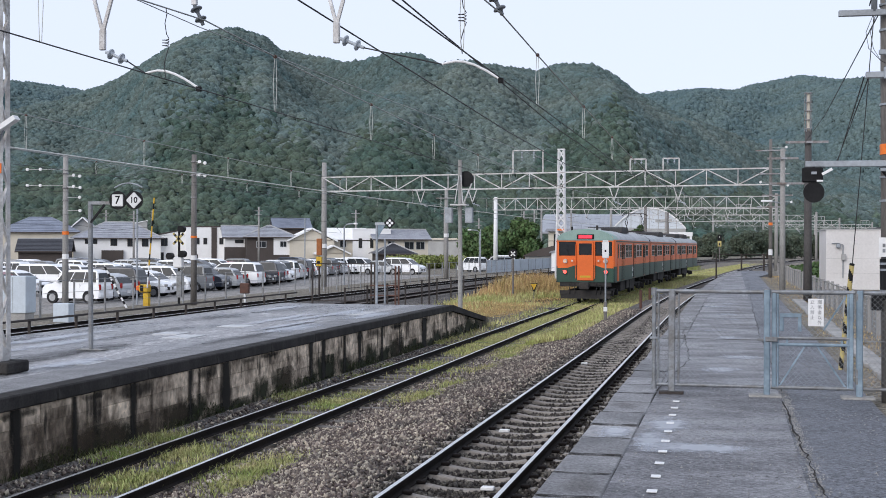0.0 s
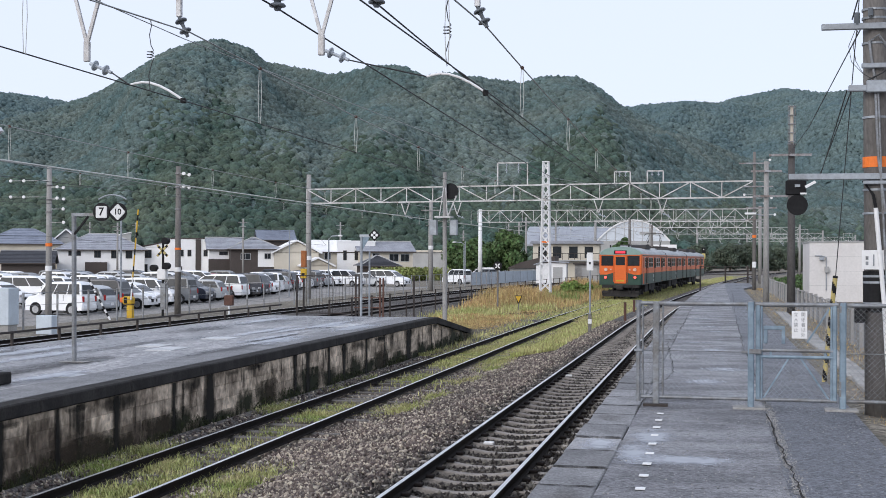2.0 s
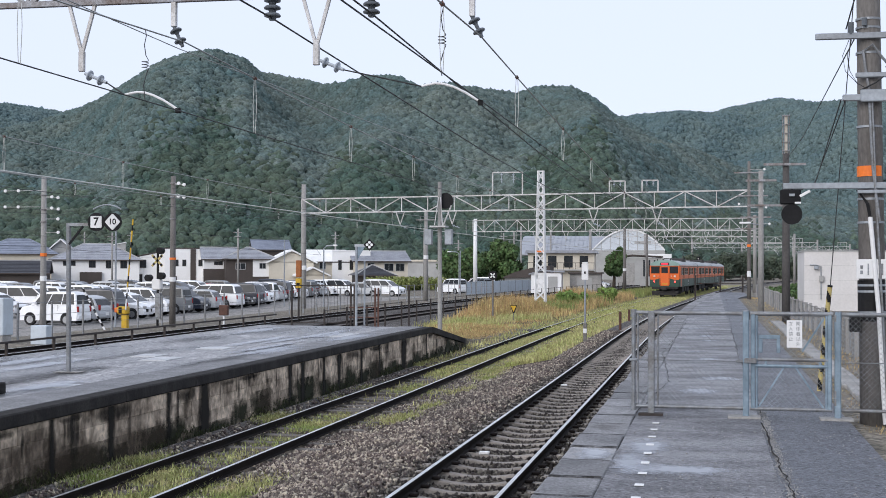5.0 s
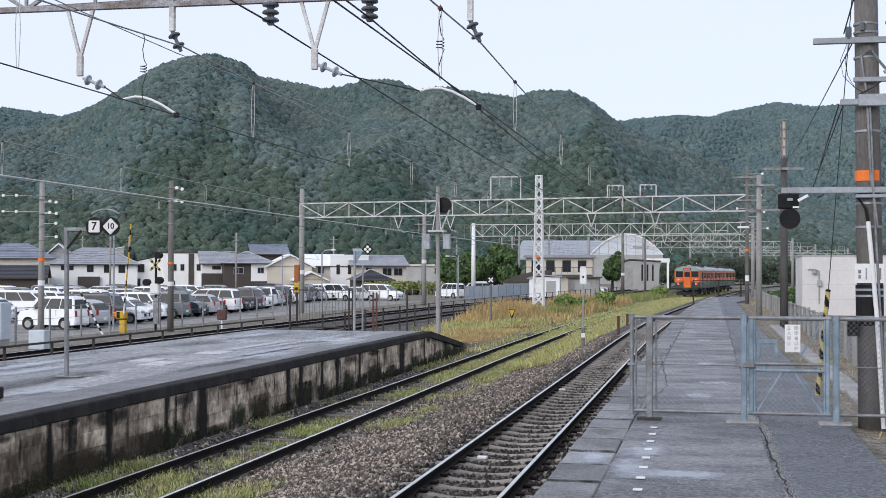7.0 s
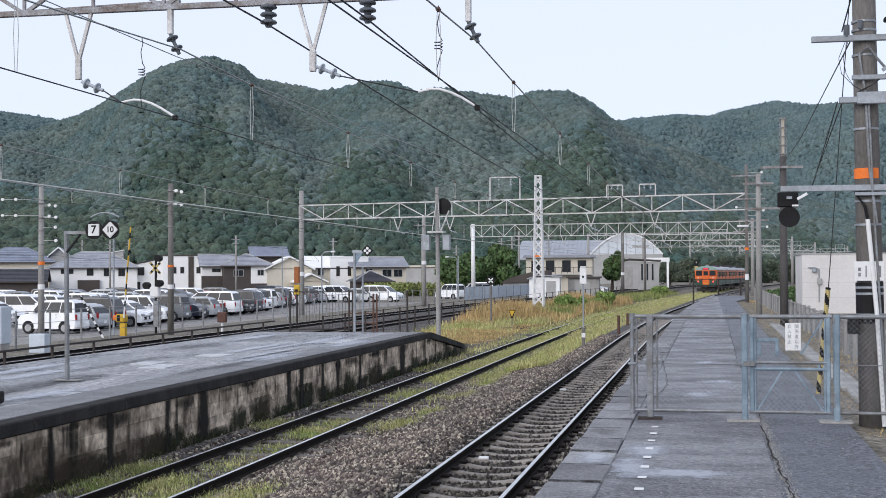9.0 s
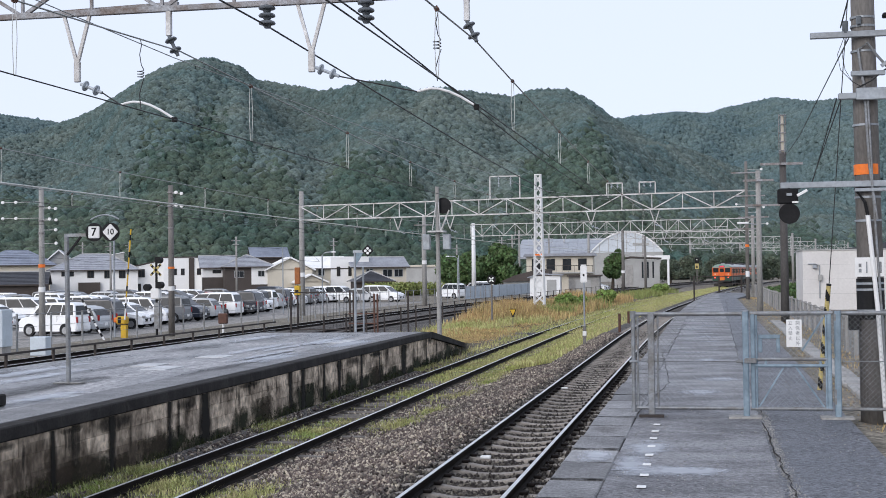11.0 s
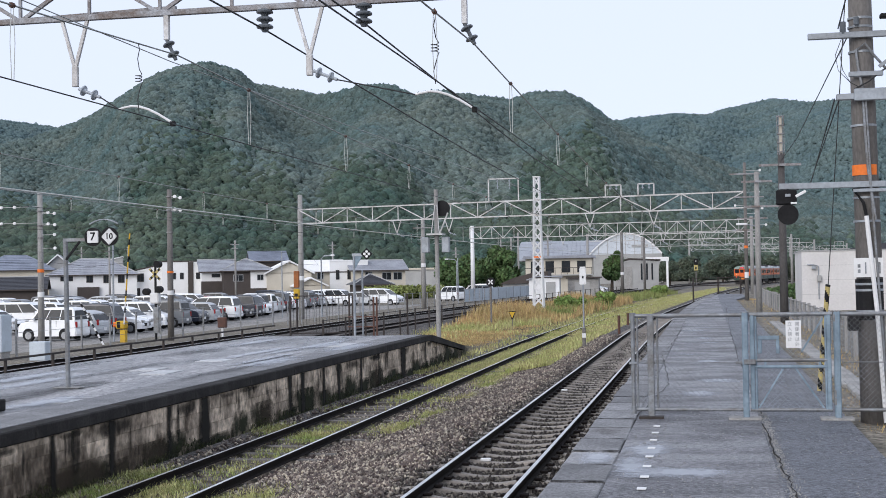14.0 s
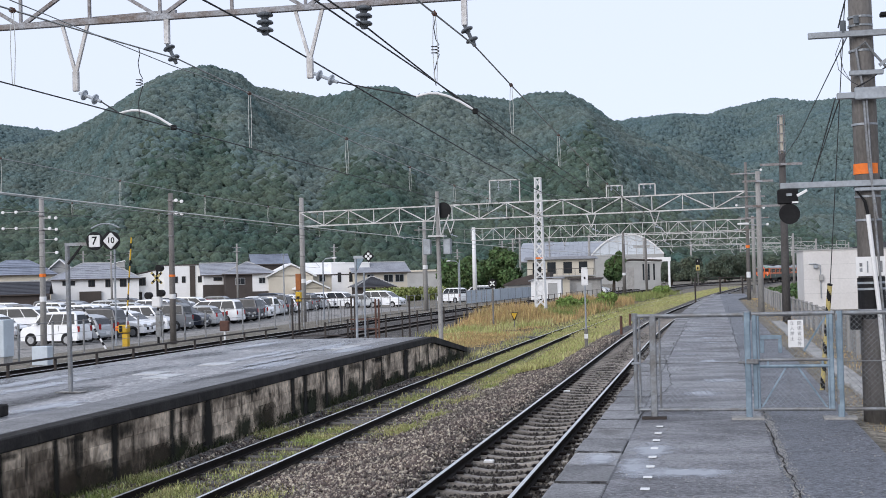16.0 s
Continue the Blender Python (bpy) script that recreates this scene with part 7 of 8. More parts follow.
def yard_buildings():
    t = thing("sports_hall", "large hall with an arched grey metal roof and glazed end", "hall", "", (-20.5, 335, -0.3), 4)
    n = 16
    w, d = 9.0, 46.0
    arc = [(-w + 2 * w * i / n, 7.4 + 5.2 * (1 - (2 * i / n - 1) ** 2)) for i in range(n + 1)]
    part("end_wall", box(B(), -w, 0, 0, w, 0.4, 7.4), "wall_grey", t)
    part("arched_glazing", prism(B(), arc + [(w, 7.3), (-w, 7.3)], 0.1, 0.5, "y"), "hall_glass", t, "pale translucent arched end glazing")
    for i in range(n):
        part("arch_rib", bar(B(), (arc[i][0], -0.1, arc[i][1]), (arc[i + 1][0], -0.1, arc[i + 1][1]), 0.35), "wall_white", t)
    for i in range(1, 8):
        x = -w + 2 * w * i / 8
        part("mullion", box(B(), x - 0.06, -0.02, 7.4, x + 0.06, 0.1, 7.4 + 5.2 * (1 - (x / w) ** 2)), "wall_grey", t)
    part("lettering_bar", box(B(), 1.5, -0.05, 9.0, 5.6, 0.09, 9.7), "wall_grey", t, "illegible grey lettering on the glazing")
    h2 = thing("hall_wing", "long white hall wing with a curved grey metal roof", "building", "", (-27, 345, -0.3), 4)
    bm = B()
    prism(bm, [(-2, 6.6), (4, 9.4), (10, 11.0), (16, 11.6), (16, 6.2), (-2, 6.2)], -22, 9, "x")
    part("roof", bm, "sheet_roof", h2)
    for i in range(24):
        x = -18.5 + i * 1.15
        part("roof_rib", tube(B(), [(x, -2.02, 6.68), (x, 4, 9.46), (x, 10, 11.06), (x, 16, 11.66)], 0.07, 4), "sheet_roof", h2)
    part("wall", box(B(), -17, 0, 0, 9, 14, 6.3), "wall_cream", h2)
    for i in range(7):
        part("window", box(B(), -15.5 + i * 3.4, -0.08, 2.6, -13.6 + i * 3.4, 0.02, 4.4), "glass_dark", h2)
    part("balcony", box(B(), -17, -1.2, 2.0, 9, 0, 2.25), "wall_grey", h2)

    s = thing("rail_shed", "grey concrete shed with tall slit windows", "shed", "", (-11.2, 205, -0.3), 3)
    part("wall", box(B(), -3.6, 0, 0, 3.6, 9, 4.45), "wall_grey", s)
    part("roof", prism(B(), [(-3.9, 4.4), (-0.8, 4.95), (3.9, 4.7), (3.9, 4.5), (-0.8, 4.72), (-3.9, 4.2)], -0.3, 9.3, "y"), "wall_dark", s)
    part("door", box(B(), -3.0, -0.06, 0, -0.4, 0.02, 3.6), "concrete", s, "pale sliding door")
    for x in (0.9, 1.7, 2.5):
        part("slit_window", box(B(), x, -0.06, 1.6, x + 0.25, 0.02, 4.1), "glass_dark", s)
    w = thing("white_shed", "small white metal shed beside the tracks", "shed", "", (-17.2, 140, -0.3), 4)
    part("wall", box(B(), -1.6, 0, 0, 1.6, 4, 2.3), "wall_white", w)
    part("roof", prism(B(), [(-1.85, 2.2), (-0.6, 2.58), (1.85, 2.44), (1.85, 2.34), (-0.6, 2.48), (-1.85, 2.1)], -0.25, 4.25, "y"), "sheet_roof", w)
    part("door", box(B(), 0.2, -0.04, 0, 1.2, 0.02, 1.9), "wall_grey", w)
    b = thing("low_store", "low grey store with a dark flat roof", "shed", "", (-13.35, 143, -0.3), 3)
    part("wall", box(B(), -1.65, 0, 0, 1.65, 5, 2.2), "concrete", b)
    part("roof", box(B(), -1.85, -0.3, 2.2, 1.85, 5.3, 2.36), "wall_dark", b)
    part("shutter", box(B(), -0.9, -0.05, 0, 0.7, 0.02, 1.8), "wall_grey", b)
    c = thing("long_shed", "long low shed with a dark sloping sheet roof", "shed", "", (-21.6, 156, -0.3), 3)
    part("wall", box(B(), -2.5, 0, 0, 2.7, 6, 1.75), "wall_grey", c)
    part("roof", prism(B(), [(-2.7, 1.7), (-1.2, 2.35), (0.8, 2.85), (2.9, 3.1), (2.9, 1.75), (-2.7, 1.6)], -0.4, 6.4, "y"), "wall_dark", c)
    house_c = thing("yard_office", "cream two-storey office with a long balcony", "building", "", (-19.2, 172, -0.3), 3)
    part("wall", box(B(), -4.3, 0, 0, 4.3, 7, 4.75), "wall_cream", house_c)
    part("roof", prism(B(), [(-4.7, 4.75), (4.7, 4.75), (4.5, 5.1), (-4.5, 5.1)], -0.6, 7.4, "y"), "tile_grey", house_c)
    part("balcony", box(B(), -4.4, -1.0, 2.5, 4.4, 0, 2.65), "wall_grey", house_c)
    for k in range(12):
        part("baluster", tube(B(), [(-4.3 + k * 0.78, -0.95, 2.65), (-4.3 + k * 0.78, -0.95, 3.5)], 0.03, 5), "black_post", house_c)
    part("handrail", tube(B(), [(-4.35, -0.95, 3.5), (4.35, -0.95, 3.5)], 0.04, 6), "black_post", house_c)
    for x in (-3.6, -1.7, 0.4, 2.4):
        part("window", box(B(), x, -0.05, 2.9, x + 1.1, 0.02, 4.4), "glass_dark", house_c)
    p = thing("station_canopy", "white portal frame by the tracks", "canopy", "", (-8.0, 228, -0.3))
    for x in (-1.0, 1.0):
        part("column", box(B(), x - 0.18, -0.2, 0, x + 0.18, 0.2, 4.9), "wall_white", p)
    part("beam", box(B(), -2.6, -0.3, 4.6, 1.3, 0.3, 5.3), "wall_white", p)
    l = thing("low_terrace", "row of low pale buildings in the distance", "building", "", (-55, 290, -0.3))
    part("wall", box(B(), -16, 0, 0, 12, 9, 4.2), "wall_grey", l)
    part("roof", box(B(), -16.3, -0.4, 4.2, 12.3, 9.4, 4.6), "wall_cream", l)
    e = thing("distant_building", "distant building with an orange-red canopy roof", "building", "", (46, 520, -0.3))
    part("wall", box(B(), -14, 0, 0, 14, 10, 5), "wall_grey", e)


# ---- trees and hills ----
def leaf_mass(rng, centres, radii, per, size):
    """Many small leaf clusters spread over uneven balls."""
    vs, fs, k = [], [], 0
    for c, r in zip(centres, radii):
        d = rng.normal(0, 1, (per, 3))
        d /= np.linalg.norm(d, axis=1)[:, None]
        p = c + d * r * rng.uniform(0.55, 1.08, (per, 1))
        a = rng.normal(0, 1, (per, 3))
        a /= np.linalg.norm(a, axis=1)[:, None]
        b = np.cross(a, d + 0.3 * rng.normal(0, 1, (per, 3)))
        b /= np.linalg.norm(b, axis=1)[:, None] + 1e-6
        s = size * rng.uniform(0.6, 1.4, (per, 1))
        q = np.stack([p - a * s, p - b * s * 0.6, p + a * s, p + b * s * 0.6], 1)
        vs.append(q.reshape(-1, 3))
        fs.append(np.arange(per)[:, None] * 4 + [0, 1, 2, 3] + k)
        k += per * 4
    return np.concatenate(vs), np.concatenate(fs)


def tree(x, y, h, spread, label, seed, size=0.35, per=420, material="bush", trunk=True):
    rng = np.random.default_rng(seed)
    t = thing("tree", label, "tree", "trees round the yard", (x, y, -0.3))
    bm = B()
    tube(bm, [(0, 0, -0.35), (0.1, 0, h * 0.35), (0.0, 0.1, h * 0.75)], 0.22 + h * 0.01, 8, 0.06)
    for i in range(5):
        a = i * 1.3
        tube(bm, [(0.05, 0, h * (0.25 + 0.08 * i)), (math.cos(a) * spread * 0.6, math.sin(a) * spread * 0.6, h * (0.45 + 0.09 * i))], 0.09, 6, 0.03)
    part("trunk", bm, "bark", t)
    n = 13
    ang, rr = rng.uniform(0, 6.28, n), np.sqrt(rng.random(n)) * spread * 0.75
    z = h * rng.uniform(0.3, 0.85, n)
    c = np.stack([np.cos(ang) * rr, np.sin(ang) * rr, z], 1)
    v, f = leaf_mass(rng, c, spread * rng.uniform(0.3, 0.5, n) * (1.15 - 0.6 * (z / h - 0.3)), per, size)
    stuff("crown", v, f, material, "", "tree", t)
    return t


def trees():
    for i, (x, y, h, s) in enumerate(((-31.5, 172, 5.6, 2.8), (-27.0, 174, 6.7, 2.5), (-29.4, 178, 6.0, 2.6), (-35, 185, 6.5, 3.2), (-13.4, 186, 6.2, 1.6),
                                      (-3, 300, 6.0, 3.6), (3, 320, 6.5, 4.2), (8, 330, 6.4, 4.2), (-9, 310, 5.2, 3.2), (14, 340, 6, 4.4), (21, 350, 6, 4.4), (30, 360, 6, 4.4))):
        tree(x, y, h, s, "dense dark green broadleaf tree beyond the yard", 40 + i, 0.24, 600, "bush" if y < 250 else "bush_far")
    for i, (x, y, h, s) in enumerate(((4.6, 96, 0.9, 0.9), (5.2, 102, 1.0, 1.0), (6.5, 110, 1.0, 1.1), (5.6, 118, 1.1, 1.0), (8, 126, 1.2, 1.3))):
        tree(x, y, h, s, "low shrub behind the post fence", 70 + i, 0.14, 300)
    for i, (dx, y, h, s) in enumerate(((-3.6, 93, 1.05, 0.9), (-3.3, 96, 0.9, 0.8), (-2.7, 108, 1.3, 0.9), (-2.6, 150, 1.2, 1.1))):
        tree(line_left(y) + dx, y, h, s, "leafy green shrub in the dry grass", 80 + i, 0.1, 300, "shrub")
    rng = np.random.default_rng(17)
    c = np.stack([rng.uniform(-45, -36, 40), rng.uniform(172, 180, 40), np.full(40, 0.3)], 1)
    v, f = leaf_mass(rng, c, np.full(40, 0.95), 220, 0.16)
    stuff("hedge", v, f, "weed", "low green hedge bank beside the car park", "hedge")


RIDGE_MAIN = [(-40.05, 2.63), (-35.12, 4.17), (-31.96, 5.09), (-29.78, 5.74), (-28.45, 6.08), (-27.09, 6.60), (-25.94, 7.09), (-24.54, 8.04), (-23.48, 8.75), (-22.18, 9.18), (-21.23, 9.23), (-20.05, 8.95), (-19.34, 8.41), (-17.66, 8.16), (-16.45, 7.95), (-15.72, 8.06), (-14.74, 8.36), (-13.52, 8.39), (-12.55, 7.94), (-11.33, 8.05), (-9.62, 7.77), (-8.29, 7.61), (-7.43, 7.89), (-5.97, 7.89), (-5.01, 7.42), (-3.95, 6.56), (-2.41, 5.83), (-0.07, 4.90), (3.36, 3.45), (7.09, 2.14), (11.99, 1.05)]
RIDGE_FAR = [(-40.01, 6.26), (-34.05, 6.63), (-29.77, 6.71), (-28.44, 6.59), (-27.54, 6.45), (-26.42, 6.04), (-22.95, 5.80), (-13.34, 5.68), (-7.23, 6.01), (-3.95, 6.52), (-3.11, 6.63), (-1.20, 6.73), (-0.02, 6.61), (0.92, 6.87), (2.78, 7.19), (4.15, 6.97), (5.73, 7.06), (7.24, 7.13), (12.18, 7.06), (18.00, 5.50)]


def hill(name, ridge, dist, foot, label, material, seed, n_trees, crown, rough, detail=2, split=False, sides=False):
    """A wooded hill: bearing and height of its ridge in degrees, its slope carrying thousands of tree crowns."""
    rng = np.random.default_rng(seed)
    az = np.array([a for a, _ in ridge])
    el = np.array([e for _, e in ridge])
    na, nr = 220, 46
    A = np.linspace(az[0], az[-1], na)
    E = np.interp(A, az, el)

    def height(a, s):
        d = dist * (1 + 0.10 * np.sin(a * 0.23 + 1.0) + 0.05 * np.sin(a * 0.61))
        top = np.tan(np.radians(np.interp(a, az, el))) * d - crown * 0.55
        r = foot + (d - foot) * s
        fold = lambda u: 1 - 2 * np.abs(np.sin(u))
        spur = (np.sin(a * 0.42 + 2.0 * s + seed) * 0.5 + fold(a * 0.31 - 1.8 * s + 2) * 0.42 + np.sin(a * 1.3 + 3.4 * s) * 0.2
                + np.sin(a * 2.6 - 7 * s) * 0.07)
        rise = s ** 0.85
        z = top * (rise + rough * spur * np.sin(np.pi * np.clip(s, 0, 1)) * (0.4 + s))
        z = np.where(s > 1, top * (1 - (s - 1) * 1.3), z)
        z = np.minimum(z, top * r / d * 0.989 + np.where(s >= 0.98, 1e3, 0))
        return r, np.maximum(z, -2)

    S = np.linspace(0, 1.25, nr)
    aa, ss = np.meshgrid(A, S, indexing="ij")
    r, z = height(aa, ss)
    v = np.stack([r * np.sin(np.radians(aa)), r * np.cos(np.radians(aa)), z], -1).reshape(-1, 3)
    i, j = np.meshgrid(np.arange(na - 1), np.arange(nr - 1), indexing="ij")
    q = (i * nr + j).ravel()
    f = np.stack([q, q + nr, q + nr + 1, q + 1], 1)
    ground_ob = stuff(name, v, f, material, label, "hill")
    ground_ob["kind"] = "structure"
    for p in ground_ob.data.polygons:
        p.use_smooth = True
    # crowns
    bm = B()
    bmesh.ops.create_icosphere(bm, subdivisions=detail, radius=1.0)
    base = np.array([p.co[:] for p in bm.verts])
    tri = np.array([[p.index for p in q.verts] for q in bm.faces if q.calc_center_median().z > -0.3])
    bm.free()
    a = rng.uniform(-34, 11, n_trees)
    s = rng.random(n_trees) ** 0.8 * 1.03
    if sides:
        a = np.where(rng.random(n_trees) < 0.72, rng.uniform(-4.5, 11, n_trees), rng.uniform(-34, -25, n_trees))
    ridge_n = n_trees // 7
    s[:ridge_n] = rng.uniform(0.97, 1.02, ridge_n)
    r, z = height(a, s)
    ok = z > -1.5
    a, r, z = a[ok], r[ok], z[ok]
    m = len(a)
    size = crown * (0.5 + 0.9 * rng.random(m) ** 2.5)
    lump = 1 + 0.26 * rng.normal(0, 1, (m, len(base), 1)).clip(-1.3, 1.3) * 0.75
    # lower, nearer crowns take the darker copy with less haze in its colour
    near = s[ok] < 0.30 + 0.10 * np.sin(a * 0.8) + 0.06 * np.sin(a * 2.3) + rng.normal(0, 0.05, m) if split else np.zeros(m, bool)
    vv = base[None] * lump * np.stack([size * 0.62, size * 0.62, size * rng.uniform(0.45, 0.7, m)], 1)[:, None]
    vv += np.stack([r * np.sin(np.radians(a)), r * np.cos(np.radians(a)), z + size * 0.25], 1)[:, None]
    for pick, name_end, look_of, words in ((~near, "woods", material, "dense woodland covering the hill, haze tinted into its green"),
                                           (near, "foot_woods", "forest_near", "woodland at the foot of the hill, with less haze tint")):
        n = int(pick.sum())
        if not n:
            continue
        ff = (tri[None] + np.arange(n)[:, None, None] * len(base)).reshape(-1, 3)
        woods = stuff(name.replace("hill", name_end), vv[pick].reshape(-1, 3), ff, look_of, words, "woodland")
        woods.data.polygons.foreach_set("use_smooth", np.ones(len(ff), bool))


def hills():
    hill("hill_main", RIDGE_MAIN, 900, 430, "steep wooded hill behind the town", "forest_haze", 3, 105000, 3.3, 0.17, 1, True)
    # bluer copy of the woodland colour: the haze in front is painted in
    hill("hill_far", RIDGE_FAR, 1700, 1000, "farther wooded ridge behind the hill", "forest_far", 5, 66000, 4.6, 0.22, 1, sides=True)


# ---- build ----
ground()
right_platform()
left_platform()
near_track = railway_track("track_near", line_near, -8, 330, "rail_top", "sleeper", "main railway track on concrete sleepers in stone ballast", near=75, crib=-0.29)
for x, y in ((-3.11, 18.3), (-3.2, 29.3), (-2.54, 13.9)):
    part("paint_mark", box(B(), x - 0.07, y - 0.05, -0.185 + LIFT, x + 0.07, y + 0.05, -0.145 + LIFT, 0.008), "white", near_track, "white painted chip on a sleeper")
fastenings(near_track, line_near, 9.0, 34)
railway_track("track_siding", line_left, -8, 330, "rail_top", "wood_sleeper", "weed-grown side track on wooden sleepers", near=50, low=LOW)
railway_track("track_yard", line_far_a, 10, 330, "rail_rust", "wood_sleeper", "far yard track in pale ballast", near=11)
railway_track("track_yard", line_far_b, 10, 330, "rail_top", "wood_sleeper", "far yard track in pale ballast", near=11)
train()
gate_fence()
big_pole()
plain_pole("utility_pole", 2.47, 46.6, 6.42, 0.145, "pole_dark", "dark concrete pole with a wire cage on top", 0.4, arms=((6.02, -0.75, 0.65),), top_cage=True)
plain_pole("utility_pole", 1.92, 54.6, 6.4, 0.125, "pole_grey", "grey concrete pole with a lamp beside the platform", 0.5, arms=((5.0, -0.5, 0.9), (6.0, -0.6, 0.6)), lamp=4.2)
plain_pole("utility_pole", 2.2, 82.5, 9.0, 0.12, "pole", "grey concrete pole at the gantry's end", 0.4, bands=((3.8, "orange_band", 0.16), (2.0, "white", 0.35)), arms=((8.3, -0.9, 0.9), (6.9, -0.7, 1.1), (5.6, -0.5, 1.3), (4.9, -0.8, 0.6)), insulators=((0.8, 7.2), (1.0, 6.2), (0.6, 5.9), (1.2, 5.2), (-0.6, 6.4), (0.9, 8.5)))
plain_pole("utility_pole", -31.9, 59.5, 6.85, 0.16, "pole_grey", "grey concrete pole with white insulators by the car park", -0.65,
           bands=((2.95, "orange_band", 0.16), (1.75, "white", 0.25), (5.9, "truss_rust", 0.06), (5.2, "truss_rust", 0.06), (4.6, "truss_rust", 0.06)),
           insulators=((-2.0, 6.15), (-1.3, 6.15), (-2.0, 5.36), (-1.3, 5.36), (0.47, 5.85), (0.8, 5.8), (0.47, 5.3), (0.82, 5.25), (0.8, 4.77), (0.82, 4.12)))
plain_pole("utility_pole", -23.8, 56.2, 6.55, 0.145, "pole", "brown concrete pole by the level crossing", -0.25,
           bands=((2.78, "orange_band", 0.1), (1.8, "white", 0.2), (6.2, "truss_rust", 0.06), (5.6, "truss_rust", 0.06), (4.6, "truss_rust", 0.05)),
           insulators=((0.3, 6.22), (0.56, 6.16), (0.3, 5.65), (0.56, 5.6)))
plain_pole("utility_pole", -28.6, 91, 8.4, 0.22, "pole_grey", "grey concrete pole carrying the yard gantry", -0.65, bands=((2.3, "white", 0.3),))
plain_pole("utility_pole", -23.0, 106.5, 7.2, 0.2, "pole_grey", "grey pole between the yard and the road", -0.25, bands=((3.2, "white", 0.3),), arms=((6.4, -0.8, 0.8),))
plain_pole("utility_pole", -27.5, 155, 8.3, 0.28, "white", "white pole carrying the second gantry", -0.65)
plain_pole("utility_pole", -9.6, 150, 7.0, 0.2, "pole", "dark pole beside the yard sheds", -0.25, bands=((2.2, "white", 0.3),))
plain_pole("utility_pole", -7.6, 160, 6.6, 0.16, "pole", "dark pole beside the yard sheds", -0.25)
for px, py, ph in ((-27.0, 190, 8.5), (-29.5, 200, 8.0), (-24.5, 205, 8.2), (-45, 220, 8.5), (-70, 190, 8.3), (-88, 185, 7.6), (-115, 230, 9), (-108, 235, 9), (-50, 230, 9.5), (-35, 225, 8.5), (-40, 210, 7), (-62, 215, 8.5)):
    plain_pole("utility_pole", px, py, ph, 0.17, "pole_grey", "distant grey street pole", -0.7, arms=((ph - 0.6, -0.7, 0.7), (ph - 1.2, -0.5, 0.5)), group="street poles")
near_gantry()
far_gantry(84.2, -28.6, 2.2, 6.82, 0.22, cells=16, frames=((-13.3, 2.0, 1.5), (-5.95, 1.0, 0.75), (-3.85, 1.0, 0.75)), vees=(-21.0, -17.2, -7.5, -3.4), depth=1.0)
white_mast(-11.25, 88.5, 9.2)
far_gantry(150, -27.5, 4.6, 7.4, 0.12, cells=24, vees=(-20, -16.4, -5, -0.6), depth=1.35)
for px, py in ((4.6, 149.5), (-18, 201), (7, 199.6)):
    plain_pole("utility_pole", px, py, 8.4, 0.22, "pole_grey", "grey concrete gantry post in the yard", -0.3, group="gantry posts")
far_gantry(200, -18, 7, 7.8, 0.06, cells=18, vees=(-12, -8, -1, 3), depth=1.1)
for gy in (250, 300, 350, 400):
    c = line_left(gy)
    far_gantry(gy, c - 18, c + 9, 7.8, -0.08, cells=16, vees=(c - 13, c - 9, c, c + 4), depth=1.2, frames=((c - 4, 2.5, 2.0),))
    for k in (-18, 9):
        plain_pole("utility_pole", c + k, gy + 0.08 * (c + k), 9, 0.25, "pole_grey", "distant grey concrete gantry post", -0.3, group="gantry posts")
catenary(-0.16, line_left, [-34, 17.3, 84, 150, 200, 250], 0.56, 4.595, 5.57, zig=0.05, n=23, label="overhead line above the side track")
catenary(-0.23, line_near, [-34, 17.3, 84, 150, 200, 250], 0.36, 4.67, 5.52, zig=0.05, label="overhead line above the near track")
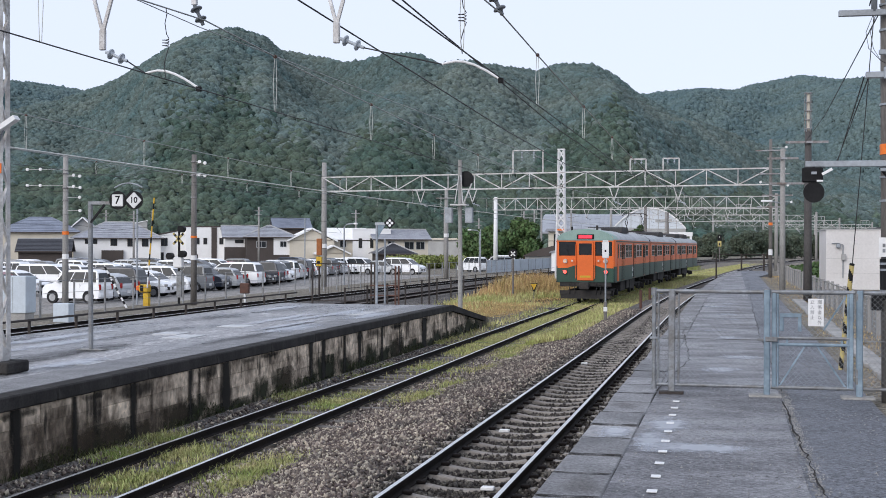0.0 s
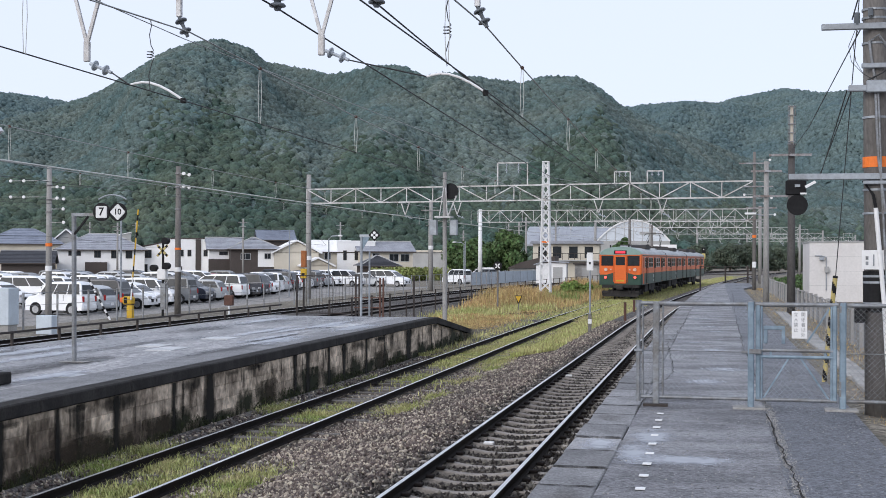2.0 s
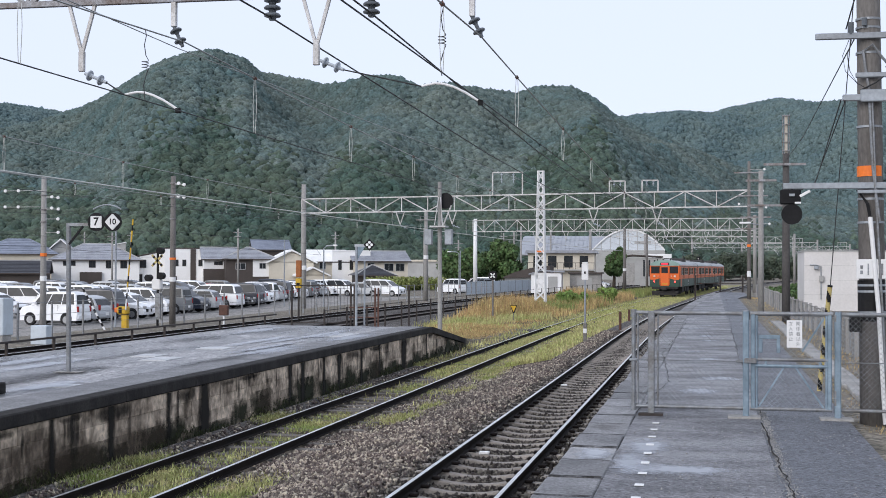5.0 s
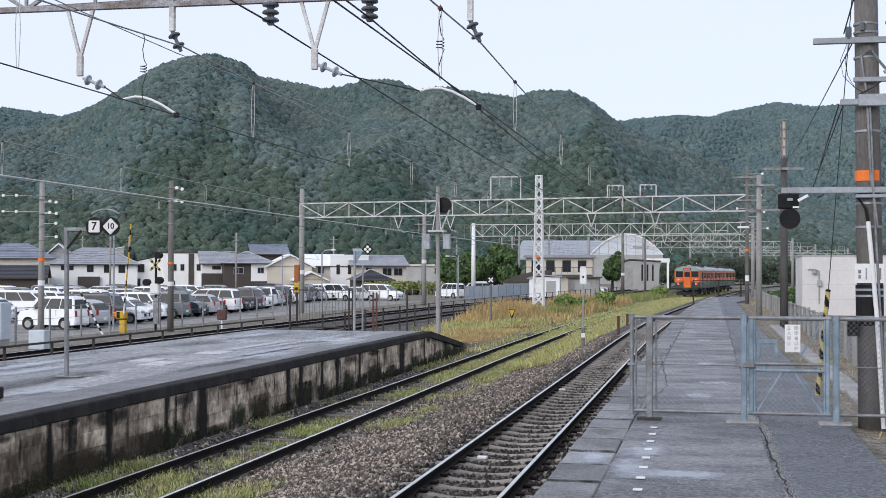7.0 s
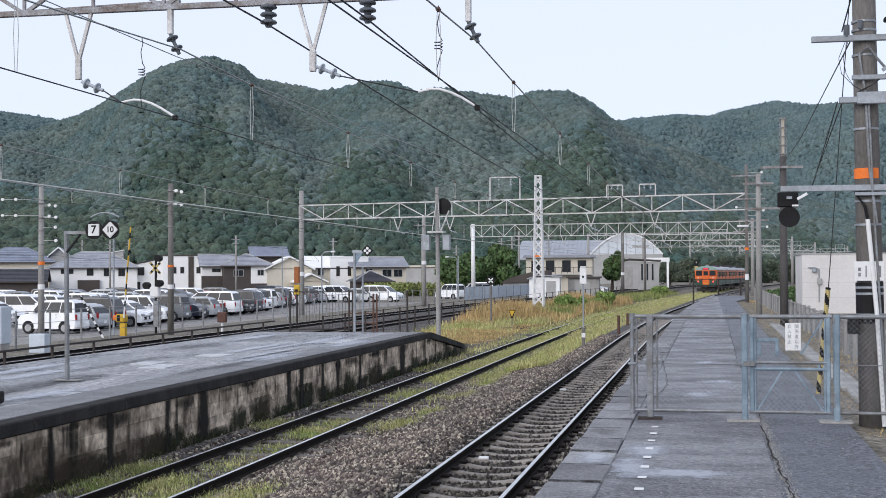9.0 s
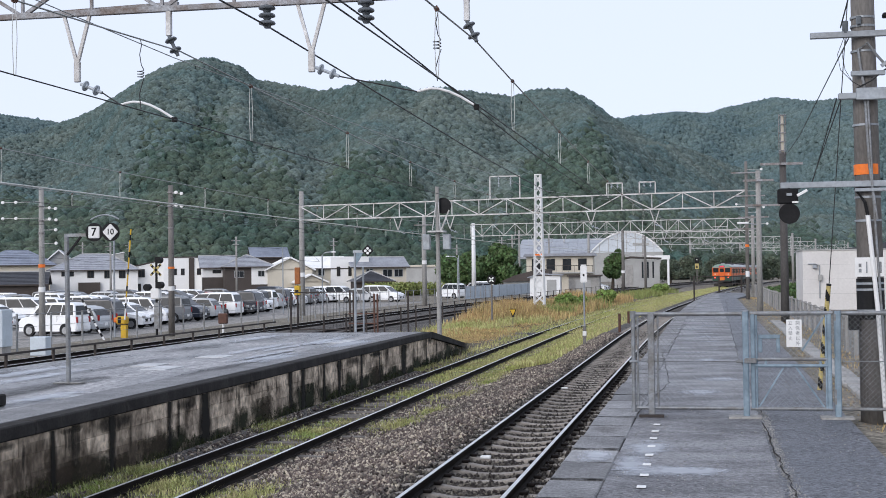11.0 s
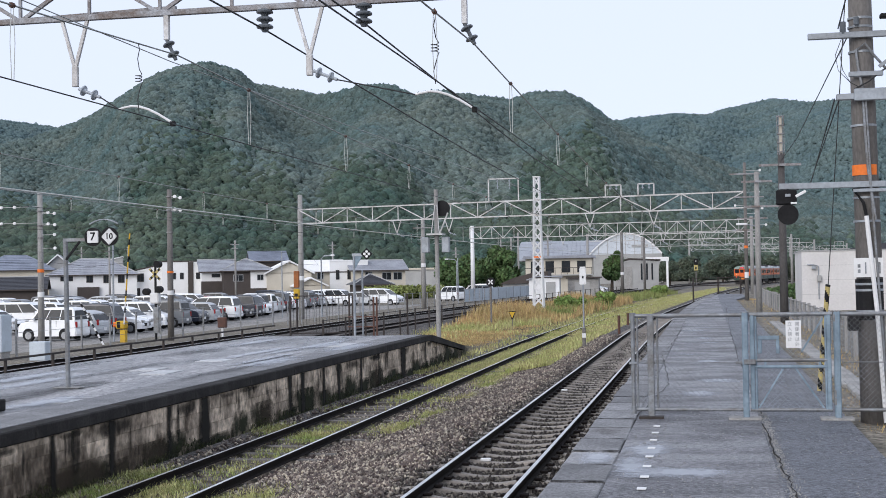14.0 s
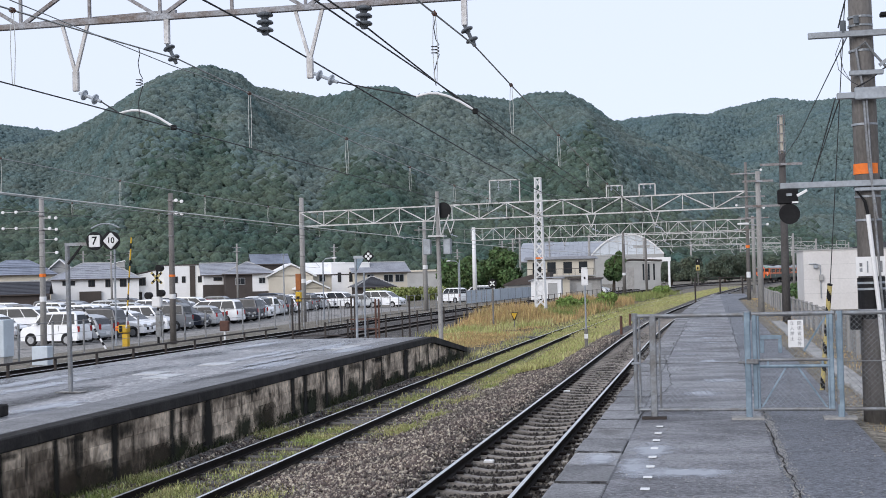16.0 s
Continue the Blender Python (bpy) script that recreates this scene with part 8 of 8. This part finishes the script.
catenary(0.0, line_far_a, [-15, 18.3, 88, 152, 200], 0.40, 4.64, 5.62, bright=True, n=22, label="overhead line above a yard track")
catenary(0.0, line_far_b, [-15, 22, 90, 154, 200], 0.26, 4.72, 5.3, label="overhead line above a yard track")
wire("feeder_wire", [(-5.95, -25, 5.9), (-5.9, 17.3, 5.86), (-5.75, 34, 5.45), (-5.7, 50, 5.3), (-5.8, 68, 5.9), (-5.95, 85, 7.4)], 0.013, "wire", "black feeder cable under the gantry")
wire("feeder_wire", [(-4.55, -25, 5.9), (-4.5, 17.3, 5.88), (-4.45, 34, 5.5), (-4.35, 50, 5.4), (-4.1, 68, 5.9), (-3.85, 84.6, 7.4)], 0.013, "wire", "black feeder cable under the gantry")
wire("earth_wire", [(-8.2, -25, 6.3), (-7.3, 17.4, 5.5), (-6.6, 50, 5.6), (-6.0, 84, 6.9)], 0.007, "copper", "thin grey earth wire")
wire("service_cable", [(1.59, 15.78, 5.08), (1.95, 30, 5.35), (2.35, 46.4, 6.0)], 0.008, "wire", "thin black service cable between poles")
for x0, z0, x1, z1 in ((-0.2, 4.4, 0.5, 5.0), (-0.25, 4.4, -0.5, 4.9)):
    wire("service_cable", [(1.7 + x0, 15.8, z0), (2.2, 30, (z0 + z1) / 2 - 0.35), (2.47 + x1 * 0.5, 46.5, z1)], 0.008, "wire", "thin black service cable between poles")
wire("service_cable", [(1.5, 15.75, 5.2), (1.45, 10, 6.0), (1.4, 0, 7.4)], 0.008, "wire", "thin black service cable rising overhead")
stop_sign_post()
dot_sign_post()
mast_signal(-9.95, 48.6)
platform_end_fence()
guard_rail()
line_fence("yard_fence", line_left, -6.6, 46, 150, 3.0, 0.95, "black_post", "low black post-and-wire fence along the yard tracks", 2, post=0.03)
line_fence("mesh_fence", lambda y: -24.4 + (y - 50) * 0.03, 0.0, 44, 135, 2.4, 1.15, "pipe", "thin grey wire fence along the car park", 3)
limit_post()
crossing_things()
hoarding()
street_furniture()
right_side()
car_park()
houses()
yard_buildings()
trees()
vegetation()
platform_grit()
hills()
ballast_stones()
motions()
